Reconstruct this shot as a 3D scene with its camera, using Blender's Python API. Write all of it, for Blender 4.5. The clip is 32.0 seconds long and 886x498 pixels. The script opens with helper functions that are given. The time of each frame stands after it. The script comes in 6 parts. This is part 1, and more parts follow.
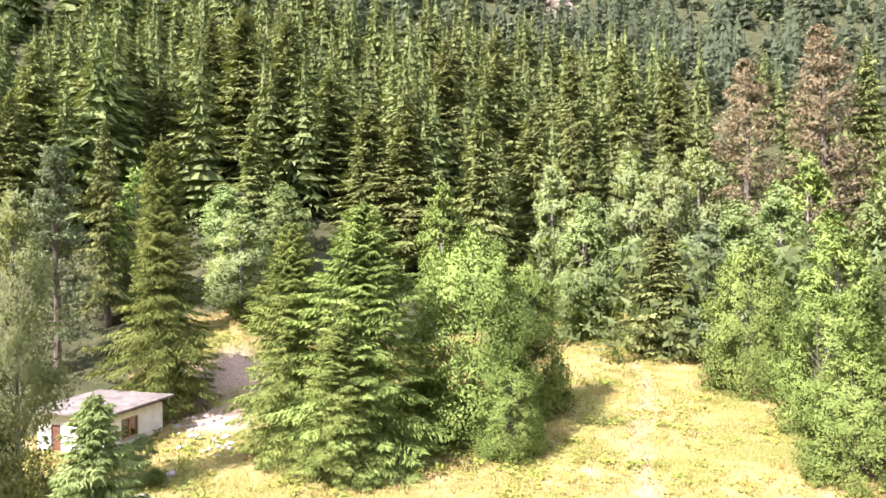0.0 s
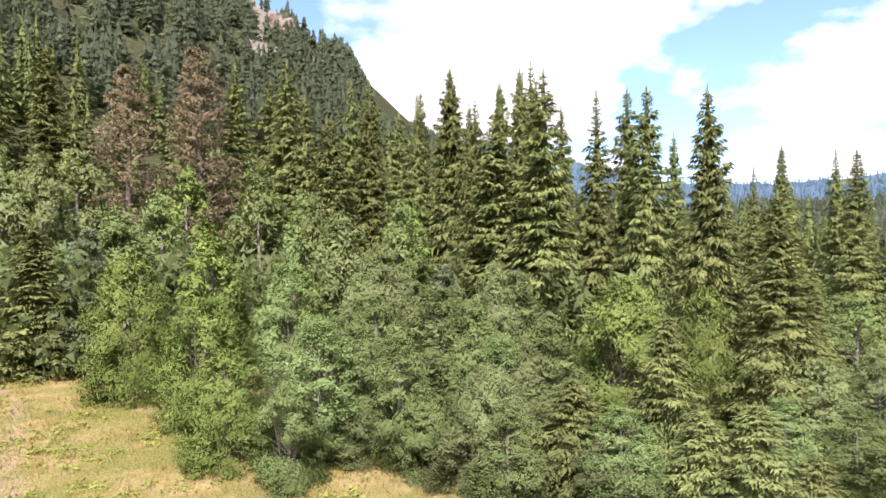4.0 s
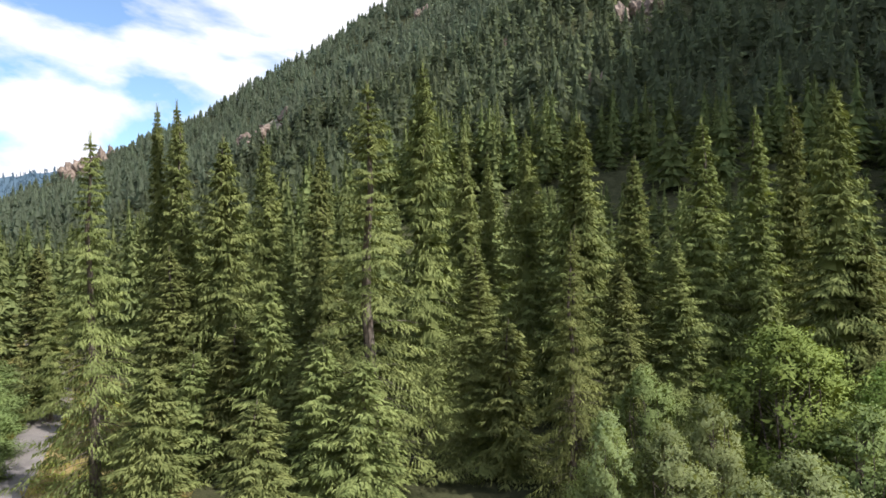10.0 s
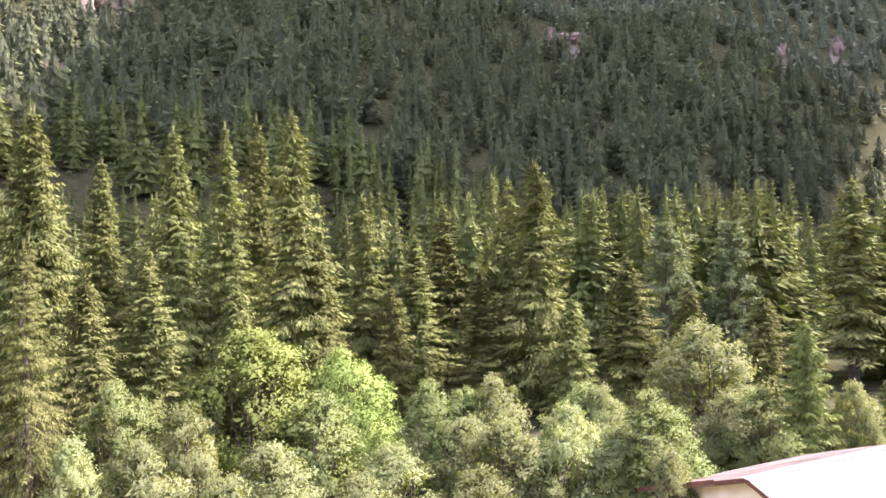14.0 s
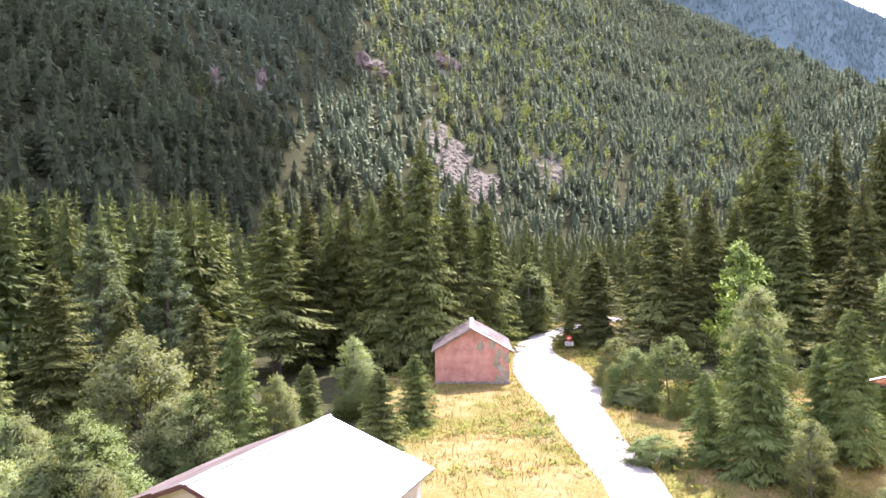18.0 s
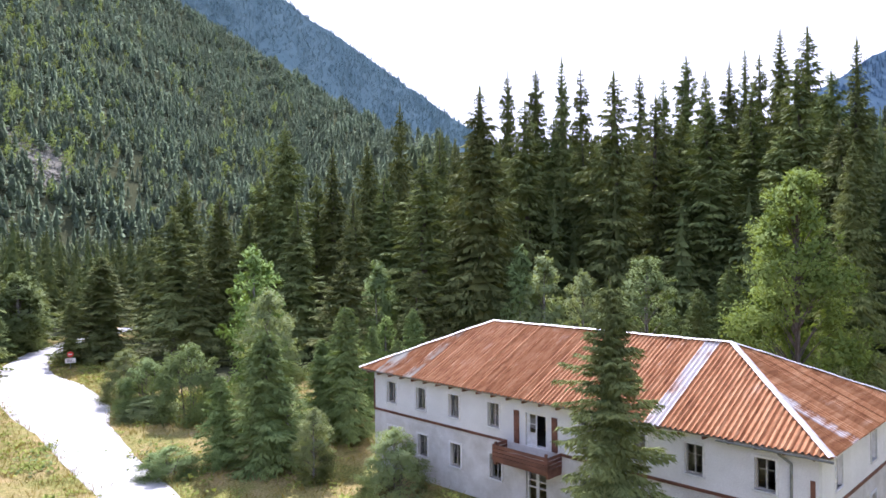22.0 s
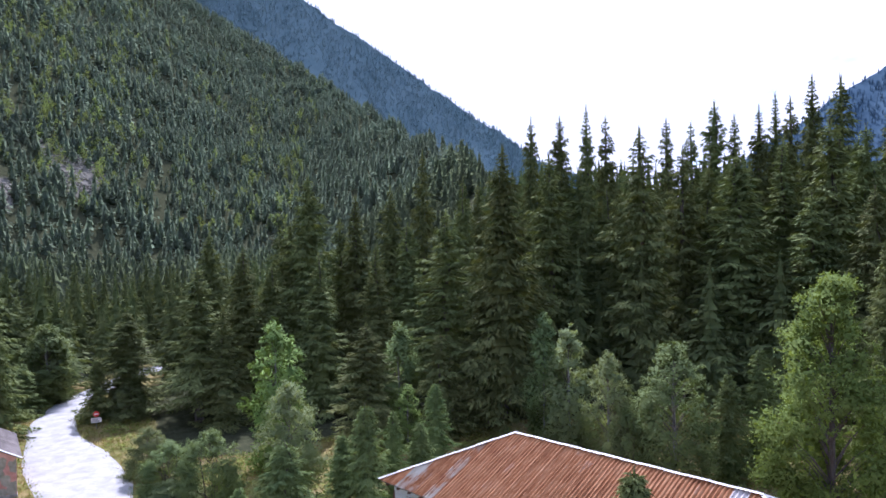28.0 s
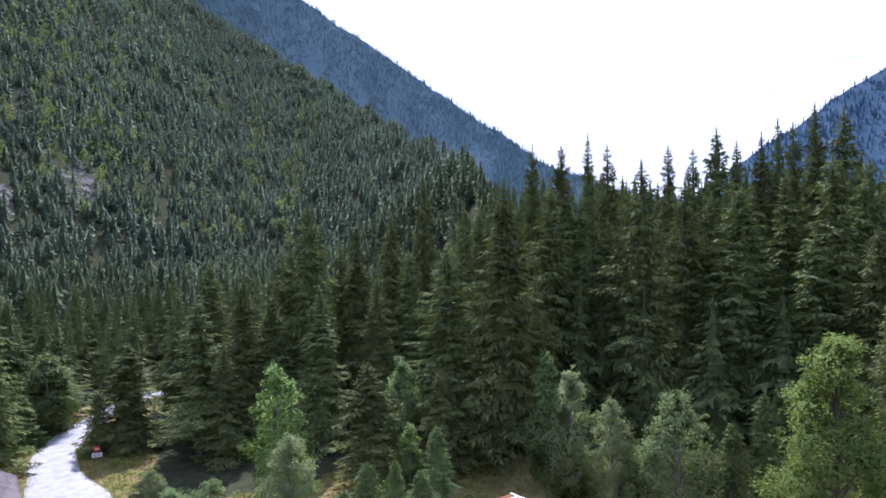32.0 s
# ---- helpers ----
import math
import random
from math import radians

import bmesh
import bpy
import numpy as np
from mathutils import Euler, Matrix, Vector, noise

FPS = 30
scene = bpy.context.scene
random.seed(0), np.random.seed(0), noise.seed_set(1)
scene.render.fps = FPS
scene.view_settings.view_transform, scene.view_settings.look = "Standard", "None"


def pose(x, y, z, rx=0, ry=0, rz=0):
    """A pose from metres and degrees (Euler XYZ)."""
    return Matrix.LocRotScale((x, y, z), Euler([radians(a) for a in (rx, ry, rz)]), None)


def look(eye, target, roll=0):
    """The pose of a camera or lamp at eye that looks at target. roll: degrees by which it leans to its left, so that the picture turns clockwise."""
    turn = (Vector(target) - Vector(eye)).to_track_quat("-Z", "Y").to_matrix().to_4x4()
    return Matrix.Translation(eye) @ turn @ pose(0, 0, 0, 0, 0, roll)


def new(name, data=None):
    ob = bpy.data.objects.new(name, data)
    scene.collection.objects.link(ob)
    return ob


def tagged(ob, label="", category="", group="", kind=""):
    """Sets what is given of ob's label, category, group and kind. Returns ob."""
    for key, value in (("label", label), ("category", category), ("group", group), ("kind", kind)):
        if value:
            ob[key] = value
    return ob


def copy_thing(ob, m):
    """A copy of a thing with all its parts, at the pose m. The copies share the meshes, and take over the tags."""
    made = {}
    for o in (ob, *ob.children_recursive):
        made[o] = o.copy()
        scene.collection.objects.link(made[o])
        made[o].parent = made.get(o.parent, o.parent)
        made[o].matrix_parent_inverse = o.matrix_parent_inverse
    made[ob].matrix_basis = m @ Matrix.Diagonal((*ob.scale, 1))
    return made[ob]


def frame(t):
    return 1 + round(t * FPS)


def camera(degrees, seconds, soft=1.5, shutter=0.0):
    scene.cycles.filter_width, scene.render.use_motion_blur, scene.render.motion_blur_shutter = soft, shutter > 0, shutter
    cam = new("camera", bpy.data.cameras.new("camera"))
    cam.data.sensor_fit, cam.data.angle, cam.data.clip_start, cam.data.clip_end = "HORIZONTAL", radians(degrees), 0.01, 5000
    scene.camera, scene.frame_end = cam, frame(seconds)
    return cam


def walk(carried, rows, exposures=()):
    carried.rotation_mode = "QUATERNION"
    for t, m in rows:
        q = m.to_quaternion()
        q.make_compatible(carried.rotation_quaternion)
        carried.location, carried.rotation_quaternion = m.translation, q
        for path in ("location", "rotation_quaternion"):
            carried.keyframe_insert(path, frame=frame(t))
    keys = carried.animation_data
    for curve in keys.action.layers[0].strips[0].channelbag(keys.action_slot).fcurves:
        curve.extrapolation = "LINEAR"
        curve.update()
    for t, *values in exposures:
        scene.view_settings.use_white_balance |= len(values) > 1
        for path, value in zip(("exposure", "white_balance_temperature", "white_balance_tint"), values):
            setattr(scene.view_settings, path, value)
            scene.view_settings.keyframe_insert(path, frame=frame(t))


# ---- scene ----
PATH = (
    (0, 16.41, -0.15, 0.80, 0.00, 0.00, 14.10),
    (0.5, 20.12, -0.16, 0.79, 0.00, 0.00, 14.10),
    (1, 27.83, -0.17, 0.78, -0.00, -0.00, 14.10),
    (1.5, 34.41, -0.20, 0.83, 0.00, 0.00, 14.10),
    (2, 40.53, -0.24, 0.83, 0.00, -0.00, 14.10),
    (2.5, 46.60, -0.26, 0.80, -0.00, -0.00, 14.10),
    (3, 52.55, -0.25, 0.77, -0.00, -0.00, 14.10),
    (3.5, 58.49, -0.25, 0.78, -0.00, -0.00, 14.10),
    (5.5, 82.33, -0.25, 0.82, 0.00, -0.00, 14.10),
    (6, 88.04, -0.24, 0.80, 0.00, -0.00, 14.10),
    (6.5, 93.70, -0.23, 0.77, 0.00, -0.00, 14.10),
    (7, 99.23, -0.23, 0.73, 0.00, -0.00, 14.10),
    (7.5, 104.76, -0.23, 0.77, 0.00, -0.00, 14.10),
    (8, 110.21, -0.24, 0.76, 0.00, -0.00, 14.10),
    (8.5, 115.82, -0.24, 0.73, -0.00, -0.00, 14.10),
    (9, 121.57, -0.26, 0.74, -0.00, 0.00, 14.10),
    (9.5, 127.31, -0.29, 0.78, -0.00, -0.00, 14.10),
    (10, 132.56, -0.30, 0.77, 0.00, -0.00, 14.10),
    (10.5, 138.11, -0.30, 0.72, -0.00, 0.00, 14.10),
    (11, 143.44, -0.32, 0.70, -0.00, 0.00, 14.10),
    (11.5, 148.64, -0.33, 0.73, -0.00, 0.00, 14.10),
    (12, 153.73, -0.32, 0.73, -0.00, 0.00, 14.10),
    (12.5, 158.82, -0.32, 0.75, -0.00, 0.00, 14.10),
    (13, 163.94, -0.31, 0.83, -0.00, 0.00, 14.10),
    (13.5, 169.10, -0.29, 0.91, 0.00, 0.00, 14.10),
    (14, 174.19, -0.27, 0.97, -0.00, 0.00, 14.10),
    (14.5, 179.45, -0.25, 1.01, 0.00, 0.00, 14.10),
    (16.5, 201.35, -0.26, 0.99, -0.00, -0.00, 14.10),
    (17, 207.02, -0.26, 0.95, -0.00, 0.00, 14.10),
    (17.5, 212.73, -0.26, 0.92, -0.00, -0.00, 14.10),
    (18, 218.44, -0.25, 0.96, 0.00, -0.00, 14.10),
    (18.5, 224.09, -0.26, 0.99, 0.00, -0.00, 14.10),
    (19, 229.81, -0.29, 0.95, -0.00, -0.00, 14.10),
    (19.5, 235.65, -0.30, 0.87, -0.00, -0.00, 14.10),
    (20, 241.60, -0.31, 0.77, -0.00, 0.00, 14.10),
    (20.5, 247.64, -0.33, 0.71, -0.00, 0.00, 14.10),
    (21, 253.71, -0.34, 0.64, -0.00, 0.00, 14.10),
    (21.5, 257.03, -0.35, 0.64, 0.00, 0.00, 14.10),
    (22, 257.06, -0.36, 0.65, 0.08, -0.03, 14.13),
    (22.5, 256.64, -0.35, 0.66, -0.07, -0.05, 14.33),
    (23, 256.29, -0.33, 0.69, -0.20, -0.12, 14.97),
    (23.5, 255.99, -0.32, 0.70, -0.26, -0.17, 15.68),
    (24, 255.72, -0.32, 0.73, -0.29, -0.20, 16.41),
    (24.5, 255.50, -0.33, 0.77, -0.28, -0.21, 17.14),
    (25, 255.33, -0.33, 0.77, -0.27, -0.19, 17.82),
    (25.5, 255.17, -0.34, 0.80, -0.27, -0.08, 18.34),
    (27.5, 254.99, -0.33, 0.86, -0.71, 0.13, 20.59),
    (28, 254.97, -0.33, 0.84, -0.88, 0.17, 21.12),
    (28.5, 254.94, -0.33, 0.83, -0.96, 0.17, 21.61),
    (29, 254.97, -0.33, 0.82, -1.02, 0.10, 22.08),
    (29.5, 254.92, -0.33, 0.83, -1.08, 0.10, 22.57),
    (30, 254.92, -0.33, 0.86, -1.11, 0.08, 23.04),
    (30.5, 254.91, -0.34, 0.87, -1.07, 0.05, 23.55),
    (31, 254.91, -0.34, 0.92, -1.12, -0.01, 24.04),
    (31.5, 254.88, -0.35, 0.94, -1.20, 0.05, 24.57),
    (32, 254.87, -0.35, 0.96, -1.23, 0.11, 25.10),
)

cam = camera(65.18, 32.0, soft=1.6)


def bearing(a, r, z=0.0):
    """A place by its bearing in degrees, clockwise from +Y, and its distance."""
    return Vector((r * math.sin(radians(a)), r * math.cos(radians(a)), z))


def flight(yaw, pitch, lean, x, y, z):
    eye = Vector((x, y, z))
    ahead = bearing(yaw, math.cos(radians(pitch)), math.sin(radians(pitch)))
    return look(eye, eye + ahead, -lean)


EXPOSURES = ((0.0, 1.85, 6260, 25), (1.5, 1.63, 6310, 28), (3.0, 1.17, 6360, 29), (4.5, 0.77, 6260, 22), (7.0, 0.25, 6270, 9), (9.4, 0.20, 6270, 10), (10.3, 0.67, 6310, 20), (11.0, 1.12, 6410, 30), (12.0, 1.73, 6440, 41),
             (14.5, 1.97, 6330, 43), (18.0, 1.63, 6080, 39), (20.0, 1.33, 5720, 32), (23.0, 0.97, 5410, 28), (28.0, 0.51, 5160, 30), (32.0, 0.49, 5110, 31))
walk(cam, [(row[0], flight(*row[1:])) for row in PATH], EXPOSURES)

# ---------------------------------------------------------------- light
SUN_BEARING, SUN_HEIGHT = 248.0, 48.0
sun = new("sun", bpy.data.lights.new("sun", "SUN"))
sun.data.energy, sun.data.angle, sun.data.color = 5.0, radians(0.53), (1.0, 0.95, 0.86)
sun.matrix_world = look(bearing(SUN_BEARING, 100 * math.cos(radians(SUN_HEIGHT)), 100 * math.sin(radians(SUN_HEIGHT))), (0, 0, 0))

world = bpy.data.worlds.new("sky")
scene.world = world
world.use_nodes = True
wn, wl = world.node_tree.nodes, world.node_tree.links
wn.clear()


def wnode(kind, **inputs):
    n = wn.new(kind)
    for key, value in inputs.items():
        n.inputs[int(key[1:])].default_value = value
    return n


w_out, w_bg = wn.new("ShaderNodeOutputWorld"), wn.new("ShaderNodeBackground")
w_sky = wn.new("ShaderNodeTexSky")
w_sky.sky_type, w_sky.sun_disc = "NISHITA", False
w_sky.sun_elevation, w_sky.sun_rotation = radians(SUN_HEIGHT), radians(SUN_BEARING)
w_sky.altitude, w_sky.air_density, w_sky.dust_density = 1400, 1.0, 1.6
w_co = wn.new("ShaderNodeTexCoord")
w_sep = wn.new("ShaderNodeSeparateXYZ")
w_den = wnode("ShaderNodeMath", _1=0.30)
w_den.operation = "ADD"
w_div = wn.new("ShaderNodeVectorMath")
w_div.operation = "DIVIDE"
w_big = wn.new("ShaderNodeTexNoise")
w_big.inputs["Scale"].default_value, w_big.inputs["Detail"].default_value = 1.35, 9
w_big.inputs["Roughness"].default_value, w_big.inputs["Distortion"].default_value = 0.52, 0.25
w_map = wn.new("ShaderNodeMapping")
w_map.inputs["Location"].default_value = (1.7, 0.4, 0.0)
w_map.inputs["Rotation"].default_value = (0.0, 0.0, radians(-26))
w_ramp = wn.new("ShaderNodeValToRGB")
w_ramp.color_ramp.elements[0].position, w_ramp.color_ramp.elements[1].position = 0.380, 0.450
w_ramp.color_ramp.elements[0].color = (0.05, 0.05, 0.05, 1)
# cover thickens towards the west, where the whole sky is overcast with thin bright cloud
w_west = wn.new("ShaderNodeVectorMath")
w_west.operation = "DOT_PRODUCT"
w_west.inputs[1].default_value = (-0.090, -0.03, -0.10)
w_add = wn.new("ShaderNodeMath")
w_add.operation = "ADD"
# a bank of cumulus in the north-east
w_bank, w_pow, w_gain, w_sum = wn.new("ShaderNodeVectorMath"), wn.new("ShaderNodeMath"), wn.new("ShaderNodeMath"), wn.new("ShaderNodeMath")
w_bank.operation, w_pow.operation, w_gain.operation, w_sum.operation = "DOT_PRODUCT", "POWER", "MULTIPLY", "ADD"
w_bank.inputs[1].default_value = (0.82, 0.50, 0.28)
w_pow.inputs[1].default_value, w_gain.inputs[1].default_value = 9.0, 0.17
w_pow.use_clamp = True
w_white = wn.new("ShaderNodeRGB")
w_white.outputs[0].default_value = (11.2, 11.4, 11.7, 1)
w_mix = wn.new("ShaderNodeMixRGB")
wl.new(w_co.outputs["Generated"], w_sep.inputs[0])
wl.new(w_sep.outputs[2], w_den.inputs[0])
wl.new(w_co.outputs["Generated"], w_div.inputs[0])
wl.new(w_den.outputs[0], w_div.inputs[1])
wl.new(w_div.outputs[0], w_map.inputs[0])
wl.new(w_map.outputs[0], w_big.inputs["Vector"])
wl.new(w_co.outputs["Generated"], w_west.inputs[0])
wl.new(w_big.outputs[0], w_add.inputs[0])
wl.new(w_west.outputs["Value"], w_add.inputs[1])
wl.new(w_co.outputs["Generated"], w_bank.inputs[0])
wl.new(w_bank.outputs["Value"], w_pow.inputs[0])
wl.new(w_pow.outputs[0], w_gain.inputs[0])
wl.new(w_gain.outputs[0], w_sum.inputs[0])
wl.new(w_add.outputs[0], w_sum.inputs[1])
wl.new(w_sum.outputs[0], w_ramp.inputs[0])
wl.new(w_ramp.outputs[0], w_mix.inputs[0])
w_clear = wn.new("ShaderNodeMixRGB")
w_clear.blend_type = "MULTIPLY"
w_clear.inputs[0].default_value, w_clear.inputs[2].default_value = 1.0, (1.62, 1.95, 2.05, 1)
wl.new(w_sky.outputs[0], w_clear.inputs[1])
wl.new(w_clear.outputs[0], w_mix.inputs[1])
wl.new(w_white.outputs[0], w_mix.inputs[2])
wl.new(w_mix.outputs[0], w_bg.inputs[0])
w_bg.inputs[1].default_value = 0.078
wl.new(w_bg.outputs[0], w_out.inputs[0])


# ---------------------------------------------------------------- materials
def material(name):
    m = bpy.data.materials.new(name)
    m.use_nodes = True
    return m, m.node_tree.nodes, m.node_tree.links, m.node_tree.nodes["Principled BSDF"]


def ramp(nodes, stops):
    r = nodes.new("ShaderNodeValToRGB")
    while len(r.color_ramp.elements) < len(stops):
        r.color_ramp.elements.new(0.5)
    for e, (p, c) in zip(r.color_ramp.elements, stops):
        e.position, e.color = p, (*c, 1)
    return r


def tex(nodes, links, scale, detail=4, rough=0.6, coord="Object", stretch=None):
    co = nodes.new("ShaderNodeTexCoord")
    n = nodes.new("ShaderNodeTexNoise")
    n.inputs["Scale"].default_value, n.inputs["Detail"].default_value, n.inputs["Roughness"].default_value = scale, detail, rough
    if stretch:
        mp = nodes.new("ShaderNodeMapping")
        mp.inputs["Scale"].default_value = stretch
        links.new(co.outputs[coord], mp.inputs[0])
        links.new(mp.outputs[0], n.inputs["Vector"])
    else:
        links.new(co.outputs[coord], n.inputs["Vector"])
    return n


def mixed(nodes, links, fac, a, b, how="MIX"):
    m = nodes.new("ShaderNodeMixRGB")
    m.blend_type = how
    for i, v in enumerate((fac, a, b)):
        if isinstance(v, (int, float)):
            m.inputs[i].default_value = v
        elif isinstance(v, tuple):
            m.inputs[i].default_value = (*v, 1)
        else:
            links.new(v, m.inputs[i])
    return m.outputs[0]


def solid(name, dark, light, scale=3.0, rough=0.8, metal=0.0, bump=0.2, fine=30.0, stretch=None, vary=0.12):
    """A worn surface: patches of two tones, fine grain, relief, and a little difference from piece to piece."""
    m, nodes, links, b = material(name)
    big = tex(nodes, links, scale, 6, 0.65, stretch=stretch)
    small = tex(nodes, links, fine, 3)
    r = ramp(nodes, ((0.34, dark), (0.66, light)))
    links.new(big.outputs[0], r.inputs[0])
    grain = ramp(nodes, ((0.3, (0.78,) * 3), (0.7, (1.12,) * 3)))
    links.new(small.outputs[0], grain.inputs[0])
    colour = mixed(nodes, links, 1.0, r.outputs[0], grain.outputs[0], "MULTIPLY")
    info = nodes.new("ShaderNodeObjectInfo")
    hsv = nodes.new("ShaderNodeHueSaturation")
    rng = nodes.new("ShaderNodeMapRange")
    rng.inputs[3].default_value, rng.inputs[4].default_value = 1 - vary, 1 + vary
    links.new(info.outputs["Random"], rng.inputs[0])
    links.new(rng.outputs[0], hsv.inputs["Value"])
    links.new(colour, hsv.inputs["Color"])
    links.new(hsv.outputs[0], b.inputs["Base Color"])
    b.inputs["Roughness"].default_value, b.inputs["Metallic"].default_value = rough, metal
    if bump:
        bp = nodes.new("ShaderNodeBump")
        bp.inputs["Strength"].default_value, bp.inputs["Distance"].default_value = bump, 0.02
        links.new(small.outputs[0], bp.inputs["Height"])
        links.new(bp.outputs[0], b.inputs["Normal"])
    return m


def foliage(name, dark, light, through_leaf=0.3, by_tree=False, gloss=0.04, glow=(1.25, 1.2, 0.55)):
    """Leaves and needles: two tones in patches, a tone of its own for each tree and spray, some light let through."""
    m, nodes, links, b = material(name)
    nodes.remove(b)
    patch = tex(nodes, links, 0.55, 4)
    geo = nodes.new("ShaderNodeNewGeometry")
    r = ramp(nodes, ((0.3, dark), (0.7, light)))
    add = nodes.new("ShaderNodeMath")
    add.operation = "MULTIPLY_ADD"
    add.inputs[1].default_value = 0.04 if by_tree else 0.12
    sub = nodes.new("ShaderNodeMath")
    sub.operation = "ADD"
    sub.inputs[1].default_value = -0.02 if by_tree else -0.06
    links.new(geo.outputs["Random Per Island"], add.inputs[0])
    links.new(patch.outputs[0], sub.inputs[0])
    links.new(sub.outputs[0], add.inputs[2])
    links.new(add.outputs[0], r.inputs[0])
    hsv = nodes.new("ShaderNodeHueSaturation")
    if by_tree:
        rnd = nodes.new("ShaderNodeAttribute")
        rnd.attribute_name = "tree_tone"
        value = rnd.outputs["Fac"]
    else:
        value = nodes.new("ShaderNodeObjectInfo").outputs["Random"]
    for key, lo, hi in (("Value", 0.78, 1.22), ("Hue", 0.490, 0.514)):
        rng = nodes.new("ShaderNodeMapRange")
        rng.inputs[3].default_value, rng.inputs[4].default_value = lo, hi
        links.new(value, rng.inputs[0])
        links.new(rng.outputs[0], hsv.inputs[key])
    links.new(r.outputs[0], hsv.inputs["Color"])
    dif, trl, mix1 = nodes.new("ShaderNodeBsdfPrincipled"), nodes.new("ShaderNodeBsdfTranslucent"), nodes.new("ShaderNodeMixShader")
    dif.inputs["Roughness"].default_value = 0.75
    dif.inputs["Specular IOR Level"].default_value = gloss
    mix1.inputs[0].default_value = through_leaf
    links.new(hsv.outputs[0], dif.inputs["Base Color"])
    links.new(mixed(nodes, links, 1.0, hsv.outputs[0], glow, "MULTIPLY"), trl.inputs[0])
    links.new(dif.outputs[0], mix1.inputs[1])
    links.new(trl.outputs[0], mix1.inputs[2])
    links.new(mix1.outputs[0], nodes["Material Output"].inputs[0])
    return m


NEEDLE = foliage("spruce_needles", (0.092, 0.116, 0.040), (0.275, 0.302, 0.110), 0.12)
MEADOW_NEEDLE = foliage("meadow_spruce_needles", (0.088, 0.124, 0.032), (0.258, 0.304, 0.086), 0.15)
FRESH_NEEDLE = foliage("fresh_spruce_needles", (0.108, 0.150, 0.050), (0.275, 0.330, 0.122), 0.16)
NEEDLE_FAR = foliage("spruce_needles_far", (0.092, 0.122, 0.046), (0.235, 0.270, 0.106), 0.16, by_tree=True)
# haze over the slopes is put into these two tones, paler and bluer higher up
CANOPY = foliage("hazed_spruce_canopy", (0.112, 0.140, 0.090), (0.190, 0.222, 0.138), 0.58, by_tree=True, glow=(1.25, 1.25, 0.95))
HIGH_CANOPY = foliage("high_hazed_spruce_canopy", (0.155, 0.186, 0.130), (0.228, 0.266, 0.184), 0.66, by_tree=True, glow=(1.2, 1.25, 1.1))
PINE_NEEDLE = foliage("pine_needles", (0.100, 0.140, 0.075), (0.250, 0.295, 0.160), 0.18)
BROWN_NEEDLE = foliage("dying_needles", (0.150, 0.118, 0.068), (0.330, 0.275, 0.170), 0.15)
BIRCH_LEAF = foliage("birch_leaves", (0.122, 0.168, 0.062), (0.240, 0.302, 0.116), 0.22)
WILLOW_LEAF = foliage("willow_leaves", (0.104, 0.160, 0.040), (0.275, 0.358, 0.102), 0.16)
GREY_LEAF = foliage("grey_willow_leaves", (0.150, 0.190, 0.085), (0.305, 0.350, 0.165), 0.35)
YELLOW_LEAF = foliage("aspen_leaves", (0.095, 0.130, 0.030), (0.235, 0.280, 0.078), 0.32)
FAR_LEAF = foliage("far_broadleaf", (0.110, 0.152, 0.070), (0.260, 0.312, 0.140), 0.52, by_tree=True)
GRASS = foliage("dry_grass_blades", (0.205, 0.175, 0.046), (0.410, 0.325, 0.105), 0.14)
WEED = foliage("meadow_weeds", (0.110, 0.145, 0.030), (0.330, 0.330, 0.075), 0.18)
BARK = solid("spruce_bark", (0.075, 0.055, 0.042), (0.190, 0.160, 0.135), 6, 0.9, bump=0.5, stretch=(1, 1, 0.25))
BIRCH_BARK = solid("birch_bark", (0.12, 0.11, 0.095), (0.42, 0.40, 0.37), 5, 0.8, bump=0.3, stretch=(1, 1, 3))
PLASTER = solid("white_plaster", (0.76, 0.75, 0.72), (0.88, 0.87, 0.85), 0.55, 0.9, bump=0.25, fine=22)
BASE_PLASTER = solid("stained_plaster", (0.58, 0.55, 0.50), (0.84, 0.82, 0.79), 0.7, 0.9, bump=0.3, fine=18)
MOSSY_PLASTER = solid("mossy_grey_plaster", (0.30, 0.29, 0.20), (0.58, 0.50, 0.42), 1.6, 0.95, bump=0.4)
PINK = solid("pink_plaster", (0.56, 0.25, 0.19), (0.76, 0.43, 0.36), 0.9, 0.9, bump=0.3, fine=16)
CREAM = solid("cream_plaster", (0.60, 0.56, 0.48), (0.80, 0.77, 0.70), 1.2, 0.9, bump=0.25)
BROWN_WOOD = solid("brown_painted_wood", (0.10, 0.040, 0.024), (0.22, 0.095, 0.060), 3, 0.7, bump=0.3, stretch=(0.3, 1, 1))
GREY_WOOD = solid("weathered_frame_wood", (0.22, 0.20, 0.17), (0.46, 0.43, 0.38), 6, 0.8, bump=0.3)
ORANGE_WOOD = solid("varnished_wood", (0.26, 0.13, 0.045), (0.45, 0.24, 0.09), 5, 0.6, bump=0.2)
WHITE_PAINT = solid("white_paint", (0.62, 0.61, 0.58), (0.82, 0.81, 0.79), 5, 0.6, bump=0.1)
TAR = solid("roofing_felt", (0.10, 0.085, 0.075), (0.24, 0.205, 0.19), 1.4, 0.9, bump=0.3)
ZINC = solid("bare_zinc", (0.40, 0.38, 0.36), (0.60, 0.58, 0.56), 1.5, 0.62, 0.25, bump=0.1)
WHITE_SHEET = solid("white_sheet_roof", (0.72, 0.73, 0.75), (0.84, 0.84, 0.85), 0.8, 0.45, 0.0, bump=0.05)
